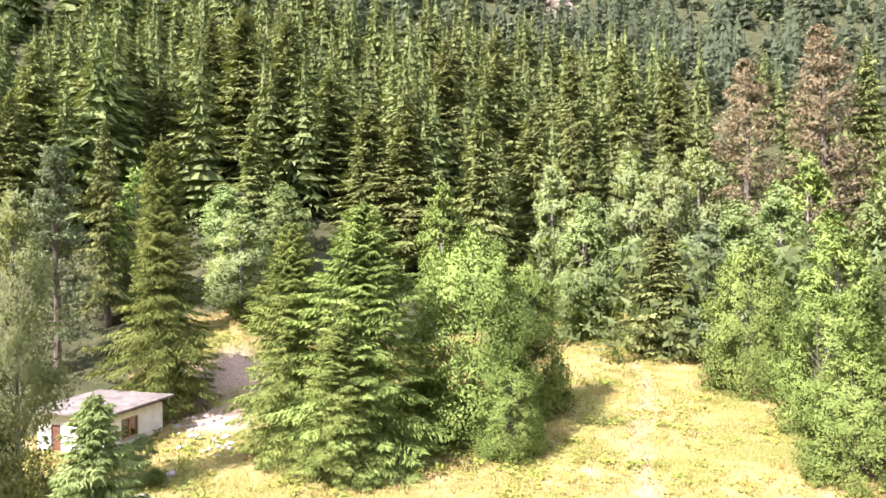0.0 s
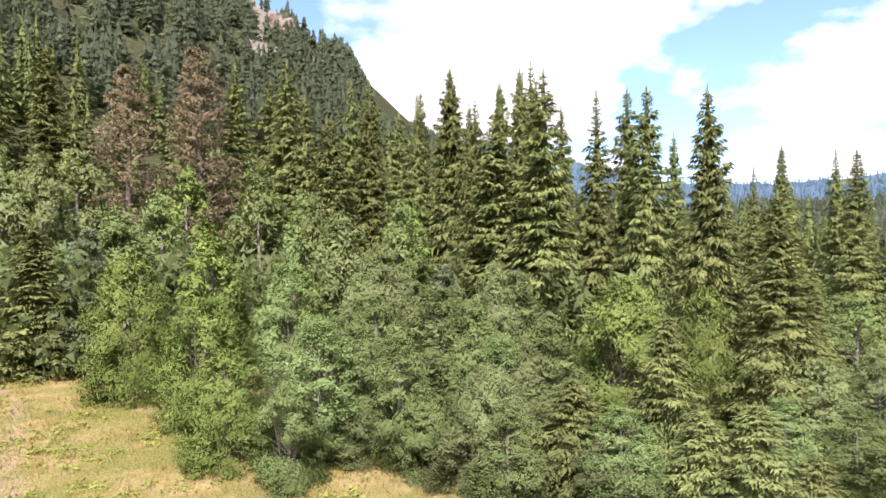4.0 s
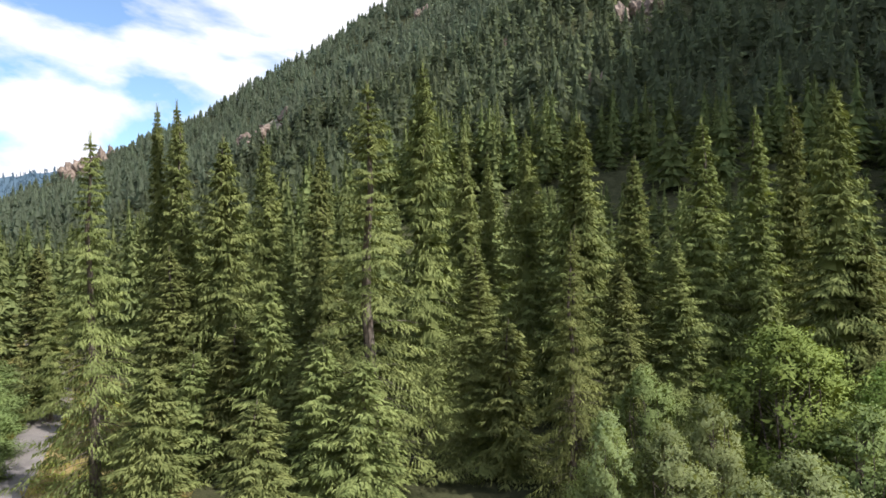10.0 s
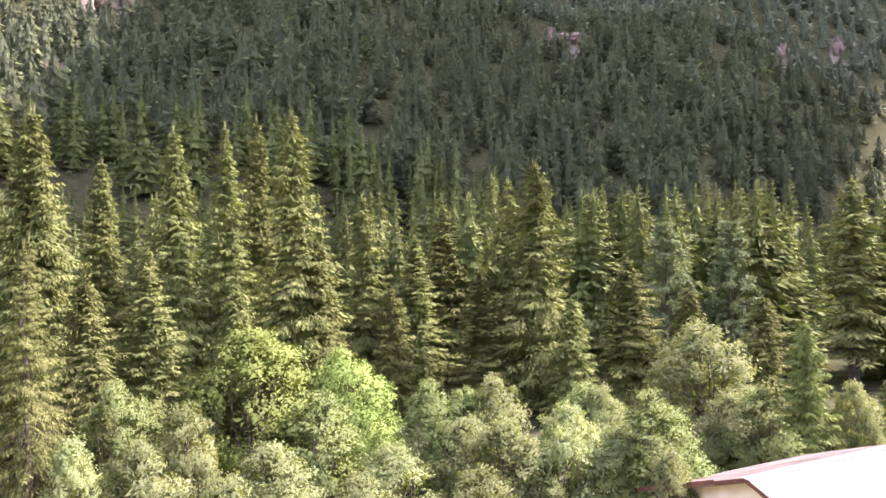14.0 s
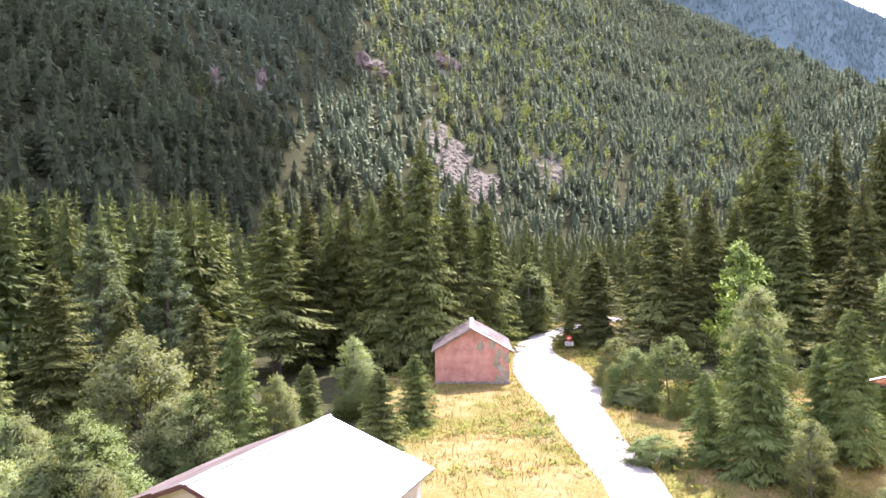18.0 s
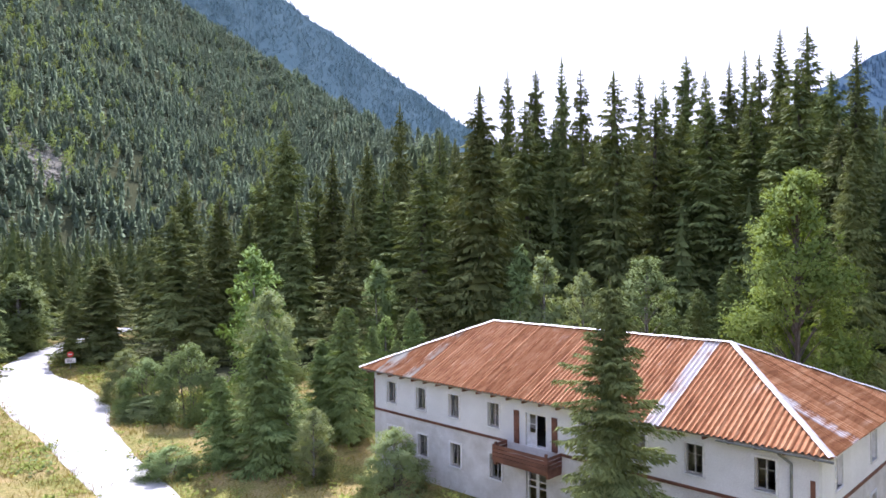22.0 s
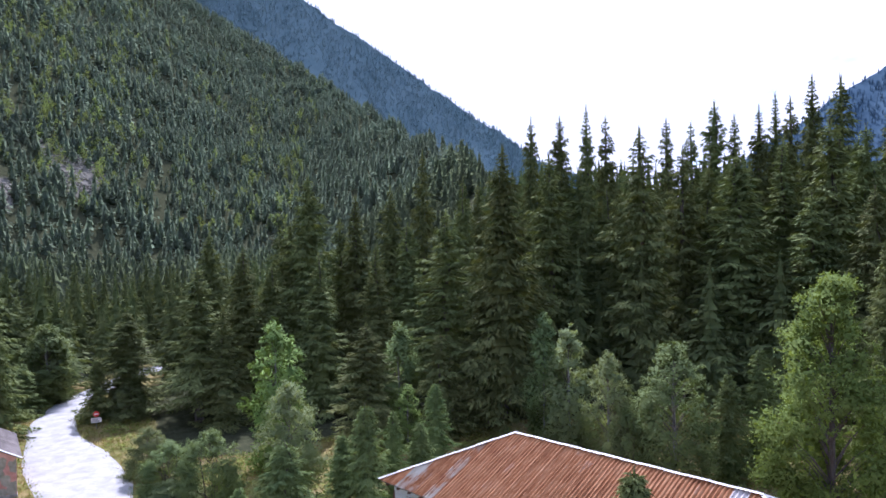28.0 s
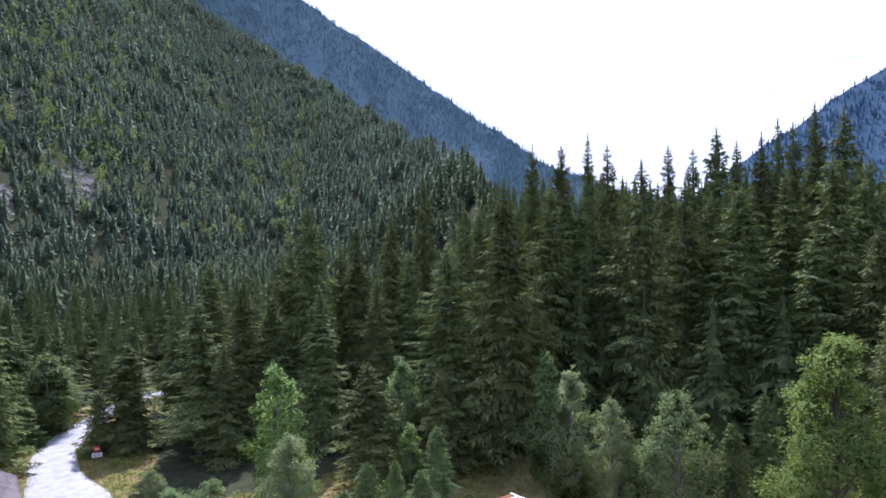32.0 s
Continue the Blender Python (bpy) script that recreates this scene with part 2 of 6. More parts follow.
GREY_SHEET = solid("grey_sheet_roof", (0.11, 0.088, 0.072), (0.27, 0.225, 0.19), 0.9, 0.85, 0.0, bump=0.1, stretch=(1, 0.25, 1))
ROCK = solid("grey_rock", (0.15, 0.136, 0.098), (0.31, 0.282, 0.210), 0.35, 0.95, bump=0.6, fine=4)
CRAG = solid("pinkish_cliff_rock", (0.15, 0.115, 0.092), (0.32, 0.255, 0.205), 0.12, 0.95, bump=0.6, fine=1.2)
STONE = solid("pale_stone", (0.24, 0.22, 0.20), (0.50, 0.475, 0.45), 1.5, 0.95, bump=0.5, fine=9)
METAL_PIPE = solid("grey_metal_pipe", (0.20, 0.21, 0.21), (0.36, 0.37, 0.37), 4, 0.5, 0.6, bump=0.05)
RED_PAINT = solid("red_paint", (0.50, 0.03, 0.02), (0.66, 0.06, 0.04), 4, 0.5, bump=0.05)
INSIDE = solid("grey_room", (0.20, 0.19, 0.17), (0.32, 0.30, 0.28), 1, 0.95, bump=0)


def rusty_sheet(name, lo, hi, bare):
    """Corrugated iron: rust in streaks down the slope, bare metal where the rust has not reached."""
    m, nodes, links, b = material(name)
    streak = tex(nodes, links, 1.8, 7, 0.75, stretch=(2.6, 0.22, 1.0))
    patch = tex(nodes, links, 0.45, 5, 0.6)
    fine = tex(nodes, links, 26, 3)
    info = nodes.new("ShaderNodeObjectInfo")
    rust = ramp(nodes, ((0.30, (0.17, 0.066, 0.026)), (0.48, (0.36, 0.160, 0.064)), (0.70, (0.53, 0.300, 0.150))))
    links.new(streak.outputs[0], rust.inputs[0])
    total = nodes.new("ShaderNodeMath")
    total.operation = "MULTIPLY_ADD"
    total.inputs[1].default_value = 0.12
    links.new(info.outputs["Random"], total.inputs[0])
    both = nodes.new("ShaderNodeMath")
    both.operation = "MULTIPLY_ADD"
    both.inputs[1].default_value = 0.45
    links.new(streak.outputs[0], both.inputs[0])
    half = nodes.new("ShaderNodeMath")
    half.operation = "MULTIPLY"
    half.inputs[1].default_value = 0.55
    links.new(patch.outputs[0], half.inputs[0])
    links.new(half.outputs[0], both.inputs[2])
    links.new(both.outputs[0], total.inputs[2])
    wear = ramp(nodes, ((lo, (0, 0, 0)), (hi, (0.85,) * 3)))
    links.new(total.outputs[0], wear.inputs[0])
    colour = mixed(nodes, links, wear.outputs[0], rust.outputs[0], bare)
    grain = ramp(nodes, ((0.3, (0.8,) * 3), (0.7, (1.1,) * 3)))
    links.new(fine.outputs[0], grain.inputs[0])
    links.new(mixed(nodes, links, 1.0, colour, grain.outputs[0], "MULTIPLY"), b.inputs["Base Color"])
    b.inputs["Roughness"].default_value, b.inputs["Specular IOR Level"].default_value = 0.85, 0.2
    return m


RUST = rusty_sheet("rusted_corrugated_iron", 0.68, 0.90, (0.52, 0.45, 0.40))
FADED_RUST = rusty_sheet("half_rusted_greenish_iron", 0.50, 0.64, (0.50, 0.50, 0.42))
STREAKED_ZINC = rusty_sheet("rust_streaked_zinc", 0.49, 0.60, (0.60, 0.58, 0.56))


def glass():
    m, nodes, links, b = material("window_glass")
    b.inputs["Base Color"].default_value = (0.86, 0.90, 0.90, 1)
    b.inputs["Roughness"].default_value = 0.03
    b.inputs["Transmission Weight"].default_value = 1.0
    b.inputs["IOR"].default_value = 1.45
    return m


GLASS = glass()


def ground_material():
    m, nodes, links, b = material("valley_ground")
    big, mid, fine = tex(nodes, links, 0.15, 6, 0.7), tex(nodes, links, 0.5, 6, 0.7), tex(nodes, links, 7, 4, 0.7)
    dry = ramp(nodes, ((0.30, (0.18, 0.165, 0.065)), (0.45, (0.35, 0.272, 0.112)), (0.60, (0.43, 0.325, 0.155)), (0.76, (0.48, 0.370, 0.270))))
    links.new(mid.outputs[0], dry.inputs[0])
    green = ramp(nodes, ((0.3, (0.12, 0.14, 0.035)), (0.7, (0.33, 0.30, 0.10))))
    links.new(fine.outputs[0], green.inputs[0])
    pick = ramp(nodes, ((0.42, (0, 0, 0)), (0.60, (1, 1, 1))))
    links.new(big.outputs[0], pick.inputs[0])
    meadow = mixed(nodes, links, pick.outputs[0], dry.outputs[0], green.outputs[0])
    litter = ramp(nodes, ((0.3, (0.045, 0.052, 0.026)), (0.7, (0.110, 0.112, 0.060))))
    links.new(mid.outputs[0], litter.inputs[0])
    zone = nodes.new("ShaderNodeAttribute")
    zone.attribute_name = "meadow"
    soft = nodes.new("ShaderNodeMath")
    soft.operation = "MULTIPLY_ADD"
    soft.inputs[1].default_value, soft.inputs[2].default_value = 0.6, -0.3
    links.new(mid.outputs[0], soft.inputs[0])
    sm = nodes.new("ShaderNodeMath")
    sm.operation = "ADD"
    links.new(zone.outputs["Fac"], sm.inputs[0])
    links.new(soft.outputs[0], sm.inputs[1])
    edge = ramp(nodes, ((0.4, (0, 0, 0)), (0.6, (1, 1, 1))))
    links.new(sm.outputs[0], edge.inputs[0])
    soil = mixed(nodes, links, edge.outputs[0], litter.outputs[0], meadow)
    worn = nodes.new("ShaderNodeAttribute")
    worn.attribute_name = "bare_soil"
    earth = ramp(nodes, ((0.3, (0.36, 0.25, 0.19)), (0.7, (0.52, 0.40, 0.32))))
    links.new(fine.outputs[0], earth.inputs[0])
    soil = mixed(nodes, links, worn.outputs["Fac"], soil, earth.outputs[0])
    bare = nodes.new("ShaderNodeAttribute")
    bare.attribute_name = "bare_rock"
    rock = ramp(nodes, ((0.3, (0.14, 0.130, 0.100)), (0.7, (0.33, 0.306, 0.245))))
    links.new(mid.outputs[0], rock.inputs[0])
    cut = ramp(nodes, ((0.35, (0, 0, 0)), (0.55, (1, 1, 1))))
    links.new(bare.outputs["Fac"], cut.inputs[0])
    soil = mixed(nodes, links, cut.outputs[0], soil, rock.outputs[0])
    grain = ramp(nodes, ((0.3, (0.60,) * 3), (0.7, (1.08,) * 3)))
    links.new(fine.outputs[0], grain.inputs[0])
    links.new(mixed(nodes, links, 1.0, soil, grain.outputs[0], "MULTIPLY"), b.inputs["Base Color"])
    b.inputs["Roughness"].default_value = 1.0
    b.inputs["Specular IOR Level"].default_value = 0.0
    bp = nodes.new("ShaderNodeBump")
    bp.inputs["Strength"].default_value, bp.inputs["Distance"].default_value = 0.8, 0.12
    links.new(fine.outputs[0], bp.inputs["Height"])
    links.new(bp.outputs[0], b.inputs["Normal"])
    return m


GROUND = ground_material()
GRAVEL = solid("pale_gravel", (0.42, 0.40, 0.37), (0.62, 0.60, 0.56), 0.6, 0.95, bump=0.5, fine=14)
GREY_ROAD = solid("grey_road_surface", (0.17, 0.155, 0.145), (0.30, 0.275, 0.255), 0.5, 0.9, bump=0.4, fine=20)


# ---------------------------------------------------------------- building blocks
def mesh_of(name, verts, faces, mat):
    me = bpy.data.meshes.new(name)
    me.from_pydata([tuple(v) for v in verts], [], faces)
    me.materials.append(mat)
    me.update()
    return me


def part(name, bm, mat, parent, label=""):
    """One mesh object under a thing or a part, out of a bmesh or a finished mesh."""
    if isinstance(bm, bmesh.types.BMesh):
        me = bpy.data.meshes.new(name)
        bm.to_mesh(me)
        bm.free()
        me.materials.append(mat)
    else:
        me = bm
    ob = new(name, me)
    ob.parent = parent
    if label:
        ob["label"] = label
    return ob


def thing(name, m, label, category, group="", kind=""):
    ob = new(name)
    ob.empty_display_size = 0.5
    ob.matrix_world = m
    return tagged(ob, label, category, group, kind)


def box(bm, lo, hi, bevel=0.0):
    vs = [bm.verts.new((x, y, z)) for x in (lo[0], hi[0]) for y in (lo[1], hi[1]) for z in (lo[2], hi[2])]
    fs = [bm.faces.new([vs[i] for i in q]) for q in ((0, 1, 3, 2), (4, 6, 7, 5), (0, 4, 5, 1), (2, 3, 7, 6), (0, 2, 6, 4), (1, 5, 7, 3))]
    if bevel:
        es = {e for f in fs for e in f.edges}
        bmesh.ops.bevel(bm, geom=list(es), offset=bevel, segments=1, affect="EDGES")
    return bm


def boxes(*list_of, bevel=0.0):
    bm = bmesh.new()
    for lo, hi in list_of:
        box(bm, lo, hi, bevel)
    return bm


def tube(points, radii, sides=7):
    """Vertices and faces of a tapering tube through points."""
    verts, faces = [], []
    pts = [Vector(p) for p in points]
    for i, p in enumerate(pts):
        d = (pts[min(i + 1, len(pts) - 1)] - pts[max(i - 1, 0)]).normalized()
        a = d.orthogonal().normalized()
        b = d.cross(a)
        for k in range(sides):
            w = 2 * math.pi * k / sides
            verts.append(p + (a * math.cos(w) + b * math.sin(w)) * radii[i])
    for i in range(len(pts) - 1):
        for k in range(sides):
            j = (k + 1) % sides
            faces.append((i * sides + k, i * sides + j, (i + 1) * sides + j, (i + 1) * sides + k))
    faces.append(tuple(range((len(pts) - 1) * sides, len(pts) * sides)))
    return verts, faces


def tubes(specs):
    verts, faces = [], []
    for points, radii, sides in specs:
        v, f = tube(points, radii, sides)
        n = len(verts)
        verts += v
        faces += [tuple(i + n for i in q) for q in f]
    return verts, faces


# ---------------------------------------------------------------- ground
# Valley: per bearing, where the slope begins, how far its crest is and how high it stands.
BEARING = (0, 14, 24, 40, 52, 58, 64, 71, 85, 98, 104, 110, 115, 121, 128, 140, 160, 195, 210, 228, 236, 243, 252, 260, 272, 285, 300, 325, 345, 360)
FOOT = (58, 74, 100, 105, 110, 110, 110, 150, 220, 300, 260, 200, 150, 120, 110, 110, 120, 200, 330, 470, 500, 480, 190, 70, 58, 58, 70, 80, 60, 58)
CREST = (480, 480, 480, 480, 470, 450, 430, 500, 700, 900, 1000, 1000, 950, 900, 850, 800, 780, 850, 1150, 1600, 1650, 1500, 760, 190, 170, 170, 400, 500, 500, 480)
RISE = (29, 29, 29, 25, 19.3, 15.5, 9, 5, 3, 3.2, 6.0, 8.8, 11.2, 15.2, 19.3, 26, 30, 30, 29, 24, 19.0, 15, 10, 9, 10.5, 10.5, 12, 22, 28, 29)


def ground_z(x, y):
    """Height of the ground, for numbers or arrays."""
    r = np.hypot(x, y)
    a = np.degrees(np.arctan2(x, y)) % 360
    foot, crest, rise = np.interp(a, BEARING, FOOT), np.interp(a, BEARING, CREST), np.interp(a, BEARING, RISE)
    top = 14.1 + crest * np.tan(np.radians(rise)) - 14
    lean = np.clip(1 - np.abs((a + 180 - 22) % 360 - 180) / 55, 0, 1)
    base = lean * 0.11 * np.clip(r - 42, 0, 80)
    s = np.clip((r - foot) / (crest - foot), 0, 1)
    up = top * (0.75 * s + 0.25 * s * s)
    down = np.clip((r - crest) * 0.35, 0, None)
    rough = np.clip((r - foot) / 60, 0, 1)
    bumps = rough * (3.0 * np.sin(x / 31 + 1.3 * np.sin(y / 47)) + 2.5 * np.sin(y / 23 + x / 61) + 5 * np.sin(x / 97 - y / 73))
    small = 0.12 * np.sin(x / 2.7 + np.sin(y / 3.9)) * np.sin(y / 3.1) * np.clip((r - 20) / 30, 0, 1)
    return np.maximum(base + up - down, -3) + bumps * np.clip(s * 4, 0, 1) + small


def turn_between(a, lo, hi):
    return (a - lo) % 360 <= (hi - lo) % 360


# the gravel road: middle line and half widths
ROAD = ((128, -27), (100, -22.5), (75, -17.6), (57.4, -11.7), (51.5, -9.5), (45.4, -7.3), (36, -5.2), (18, -4.2), (0, -5.5), (-16, -11.5), (-24, -16.8),
        (-31.7, -22.7), (-38.6, -31.2), (-46.1, -40.3), (-51.8, -46.6), (-58.0, -54.4), (-64.6, -62.6), (-71.2, -68.9), (-80.5, -74.6), (-88.2, -77.3), (-98.1, -80.2), (-107, -80.5), (-125, -77))
WIDE = (1.4, 1.4, 1.4, 1.3, 1.35, 1.4, 1.6, 1.8, 1.8, 1.7, 1.5, 1.5, 1.75, 2.3, 3.6, 3.5, 2.4, 2.3, 1.9, 1.8, 1.8, 1.8, 1.8)


def smooth_line(points, values, steps):
    out = []
    n = len(points)
    for i in range(n - 1):
        p = [Vector(points[min(max(i + k, 0), n - 1)]) for k in (-1, 0, 1, 2)]
        for s in range(steps):
            t = s / steps
            q = 0.5 * (2 * p[1] + (p[2] - p[0]) * t + (2 * p[0] - 5 * p[1] + 4 * p[2] - p[3]) * t * t + (3 * p[1] - p[0] - 3 * p[2] + p[3]) * t ** 3)
            out.append((q, values[i] * (1 - t) + values[i + 1] * t))
    out.append((Vector(points[-1]), values[-1]))
    return out


ROAD_LINE = smooth_line(ROAD, WIDE, 7)
ROAD_XY = np.array([(p.x, p.y, w) for p, w in ROAD_LINE])


def road_gap(x, y):
    """Distance from the road's edge, for arrays."""
    d = np.full(np.shape(x), 1e9)
    for px, py, w in ROAD_XY:
        d = np.minimum(d, np.hypot(x - px, y - py) - w)
    return d


def meadow_share(x, y):
    r, a = np.hypot(x, y), np.degrees(np.arctan2(x, y)) % 360
    foot = np.interp(a, BEARING, FOOT)
    wob = 4 * np.sin(x / 7 + 2 * np.sin(y / 9)) + 3 * np.sin(y / 5 + x / 11)

    def sector(lo, hi):
        mid, half = (lo + (hi - lo) % 360 / 2) % 360, (hi - lo) % 360 / 2
        return np.clip((half - np.abs((a - mid + 180) % 360 - 180) + wob * 0.4) / 5 + 0.5, 0, 1)

    def within(limit):
        return np.clip((limit - r + wob) / 8 + 0.5, 0, 1)

    north, west, east = sector(342, 62) * within(foot + 6), sector(213, 300) * within(80), sector(55, 112) * within(50)
    verge = np.clip((7 - road_gap(x, y) + wob * 0.5) / 3, 0, 1) * np.where(a > 180, 1, 0.6)
    return np.maximum(np.maximum(np.maximum(north, west), verge), np.maximum(east, within(36)))


# a trodden trail up the meadow and the bare bank behind the hut
TRAIL = ((21.9, 33.8), (23.5, 37.0), (26.1, 41.7), (30.3, 48.1), (33.1, 51.0), (36.9, 60.0))
BANK = ((-3.7, 62.1), (-1.6, 56.5), (-4.2, 59.5), (-0.3, 63.0))


def soil_share(x, y):
    total = np.zeros(np.shape(x))
    for a, b in zip(TRAIL, TRAIL[1:]):
        dx, dy = b[0] - a[0], b[1] - a[1]
        u = np.clip(((x - a[0]) * dx + (y - a[1]) * dy) / (dx * dx + dy * dy), 0, 1)
        total = np.maximum(total, 0.5 * np.clip(1.3 - np.hypot(x - a[0] - u * dx, y - a[1] - u * dy) / 0.55, 0, 1))
    for a in BANK:
        total = np.maximum(total, np.clip(1.5 - np.hypot(x - a[0], y - a[1]) / 2.6, 0, 1))
    return total


# cliffs, outcrops and scree on the slopes: bearing, height in the view, half width and half height, all in degrees
CRAGS = ((50.5, 17.2, 1.9, 1.9), (54.0, 15.6, 1.0, 0.6), (6.6, 18.6, 1.5, 1.4), (26.0, 19.2, 1.6, 0.8), (118.6, 9.4, 1.9, 0.9), (138.0, 16.4, 0.5, 0.5), (131.0, 18.4, 0.8, 0.7),
         (145.2, 12.4, 0.6, 1.3), (148.4, 17.6, 1.5, 1.3), (184.4, 16.2, 1.5, 0.8), (200.6, 13.4, 0.5, 0.7), (204.2, 13.3, 0.8, 0.8), (213.0, 14.2, 1.5, 0.9), (219.0, 14.3, 1.1, 0.9), (105.5, 6.0, 2.0, 0.8))
SCREE = ((218.2, 9.0, 1.0, 1.3), (219.7, 7.0, 1.8, 2.0), (221.6, 5.2, 1.9, 1.2), (227.2, 6.4, 2.6, 1.2))


def sight(a, el):
    """How far off the slope is met along a bearing at that height in the view."""
    for r in np.arange(90, 1800, 4.0):
        p = bearing(a, r)
        if float(ground_z(p.x, p.y)) + 4 > 14.1 + r * math.tan(radians(el)):
            return r
    return 1800.0


PATCHES = [(a, half, sight(a, el - high), sight(a, el + high)) for a, el, half, high in CRAGS + SCREE]


def rock_share(x, y):
    r, a = np.hypot(x, y), np.degrees(np.arctan2(x, y)) % 360
    wob = np.sin(r / 13 + a * 2.1) + 0.7 * np.sin(r / 6 + a * 5)
    total = np.zeros(np.shape(x))
    for b, half, near, far in PATCHES:
        da = np.abs((a - b + 180) % 360 - 180)
        inside = np.clip((1.0 - da / half) * 2.2 + wob * 0.25, 0, 1) * np.clip((r - near + 6 * wob) / 10 + 0.5, 0, 1) * np.clip((far - r + 6 * wob) / 10 + 0.5, 0, 1)
        total = np.maximum(total, inside)
    return total


def build_ground():
    rings = np.concatenate([np.linspace(0, 30, 12), np.linspace(31, 70, 60), np.linspace(72, 130, 36), np.geomspace(134, 1760, 84), np.geomspace(1850, 4600, 8)])
    spokes = 420
    ang = np.arange(spokes) * 2 * math.pi / spokes
    rr, aa = np.meshgrid(rings[1:], ang, indexing="ij")
    x, y = rr * np.sin(aa), rr * np.cos(aa)
    z = ground_z(x, y)
    gap = road_gap(x, y)
    z = z - 0.19 * np.clip(0.45 - gap / 1.1, 0, 1)
    verts = np.concatenate([[[0, 0, -0.1]], np.stack([x, y, z], -1).reshape(-1, 3)])
    faces = [(0, 1 + (k + 1) % spokes, 1 + k) for k in range(spokes)]
    for i in range(len(rings) - 2):
        for k in range(spokes):
            j = (k + 1) % spokes
            p, q = 1 + i * spokes, 1 + (i + 1) * spokes
            faces.append((p + k, p + j, q + j, q + k))
    me = mesh_of("ground", verts, faces, GROUND)
    for name, fn in (("meadow", meadow_share), ("bare_rock", rock_share), ("bare_soil", soil_share)):
        at = me.attributes.new(name, "FLOAT", "POINT")
        at.data.foreach_set("value", np.asarray(fn(verts[:, 0], verts[:, 1]), dtype=np.float32))
    me.polygons.foreach_set("use_smooth", [True] * len(me.polygons))
    return tagged(new("ground", me), "dry yellow meadow rising into wooded mountain slopes with scree", "ground", kind="structure")


build_ground()


def build_road():
    verts, faces = [], []
    rnd = random.Random(4)
    for i, (p, w) in enumerate(ROAD_LINE):
        q0, q1 = ROAD_LINE[max(i - 1, 0)][0], ROAD_LINE[min(i + 1, len(ROAD_LINE) - 1)][0]
        d = (q1 - q0).normalized()
        n = Vector((-d.y, d.x))
        z = float(ground_z(p.x, p.y))
        for s in (-1.14, -0.94, -0.5, 0, 0.5, 0.94, 1.14):
            o = p + n * (s * w + (rnd.uniform(-0.07, 0.07) if abs(s) > 0.9 else 0))
            zz = float(ground_z(o.x, o.y)) * 0.5 + z * 0.5
            verts.append((o.x, o.y, zz + 0.10 - (0.17 if abs(s) > 1 else 0.03 if abs(s) == 0.5 else 0)))
        if i:
            for k in range(6):
                a = (i - 1) * 7 + k
                faces.append((a, a + 1, a + 8, a + 7))
    me = mesh_of("road", verts, faces, GRAVEL)
    # darker grey on the eastern stretch, pale gravel on the rest
    me.materials.append(GREY_ROAD)
    for p in me.polygons:
        p.material_index = 1 if p.center.x > 12 else 0
    me.polygons.foreach_set("use_smooth", [True] * len(me.polygons))
    tagged(new("road", me), "narrow road through the valley, darker grey in the east, then pale gravel", "road", kind="structure")


build_road()


# far crests, beyond the valley's own slopes
def far_crest(name, lo, hi, dist, heights, mat, label):
    n = 240
    verts, faces = [], []
    for i in range(n + 1):
        a = lo + (hi - lo) * i / n
        el = float(np.interp(i / n, np.linspace(0, 1, len(heights)), heights)) + 0.35 * noise.noise(Vector((a * 0.31, dist, 0))) + 0.16 * noise.noise(Vector((a * 1.3, dist, 3)))
        for k, (f, rr) in enumerate(((-0.06, 0.78), (0.30, 0.855), (0.65, 0.93), (0.9, 0.98), (1.0, 1.0))):
            wob = 1 + 0.012 * noise.noise(Vector((a * 0.35, 0.5, dist))) if 0 < k < 3 else 1
            r = dist * rr * wob
            verts.append(bearing(a, r, 14 + dist * math.tan(radians(el)) * f))
        if i:
            for k in range(4):
                p = (i - 1) * 5 + k
                faces.append((p, p + 1, p + 6, p + 5))
    me = mesh_of(name, verts, faces, mat)
    me.polygons.foreach_set("use_smooth", [True] * len(me.polygons))
    tagged(new(name, me), label, "mountain", kind="structure")


def hazed_slope(name, dark, light):
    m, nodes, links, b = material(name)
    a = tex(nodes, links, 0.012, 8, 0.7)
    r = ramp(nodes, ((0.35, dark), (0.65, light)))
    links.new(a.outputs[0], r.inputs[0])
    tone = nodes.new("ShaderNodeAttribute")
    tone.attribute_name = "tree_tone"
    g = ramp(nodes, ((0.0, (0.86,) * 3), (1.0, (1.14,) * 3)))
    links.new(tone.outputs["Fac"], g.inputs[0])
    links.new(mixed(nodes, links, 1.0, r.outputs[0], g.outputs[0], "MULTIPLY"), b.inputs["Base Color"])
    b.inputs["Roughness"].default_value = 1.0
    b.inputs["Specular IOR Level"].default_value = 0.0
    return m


# aerial haze is put into these blue base colours, bluer for the farther crests
DISTANT = hazed_slope("distant_hazed_forest", (0.160, 0.238, 0.248), (0.225, 0.312, 0.318))
HAZE_BLUE = hazed_slope("distant_blue_hazed_forest", (0.078, 0.128, 0.175), (0.115, 0.175, 0.222))
CRESTS = (("backdrop_west", 225, 276, 2300, (28, 26.5, 24, 20.4, 17.2, 13.6, 9.6, 6, 4, 3), "hazy blue wooded mountain ridge across the valley"),
          ("backdrop_northwest", 274, 302, 3000, (3, 7.0, 10.6, 13.5, 16, 18), "hazy blue mountain shoulder beyond the forest"),
          ("backdrop_east", 58, 116, 3400, (9, 9, 8, 6, 4.6, 4.2, 4.6, 5.6, 7, 7.5), "far mountains closing the valley, tinted blue as haze"))
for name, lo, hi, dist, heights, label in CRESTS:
    far_crest(name, lo, hi, dist, heights, DISTANT if dist < 2500 else HAZE_BLUE, label)


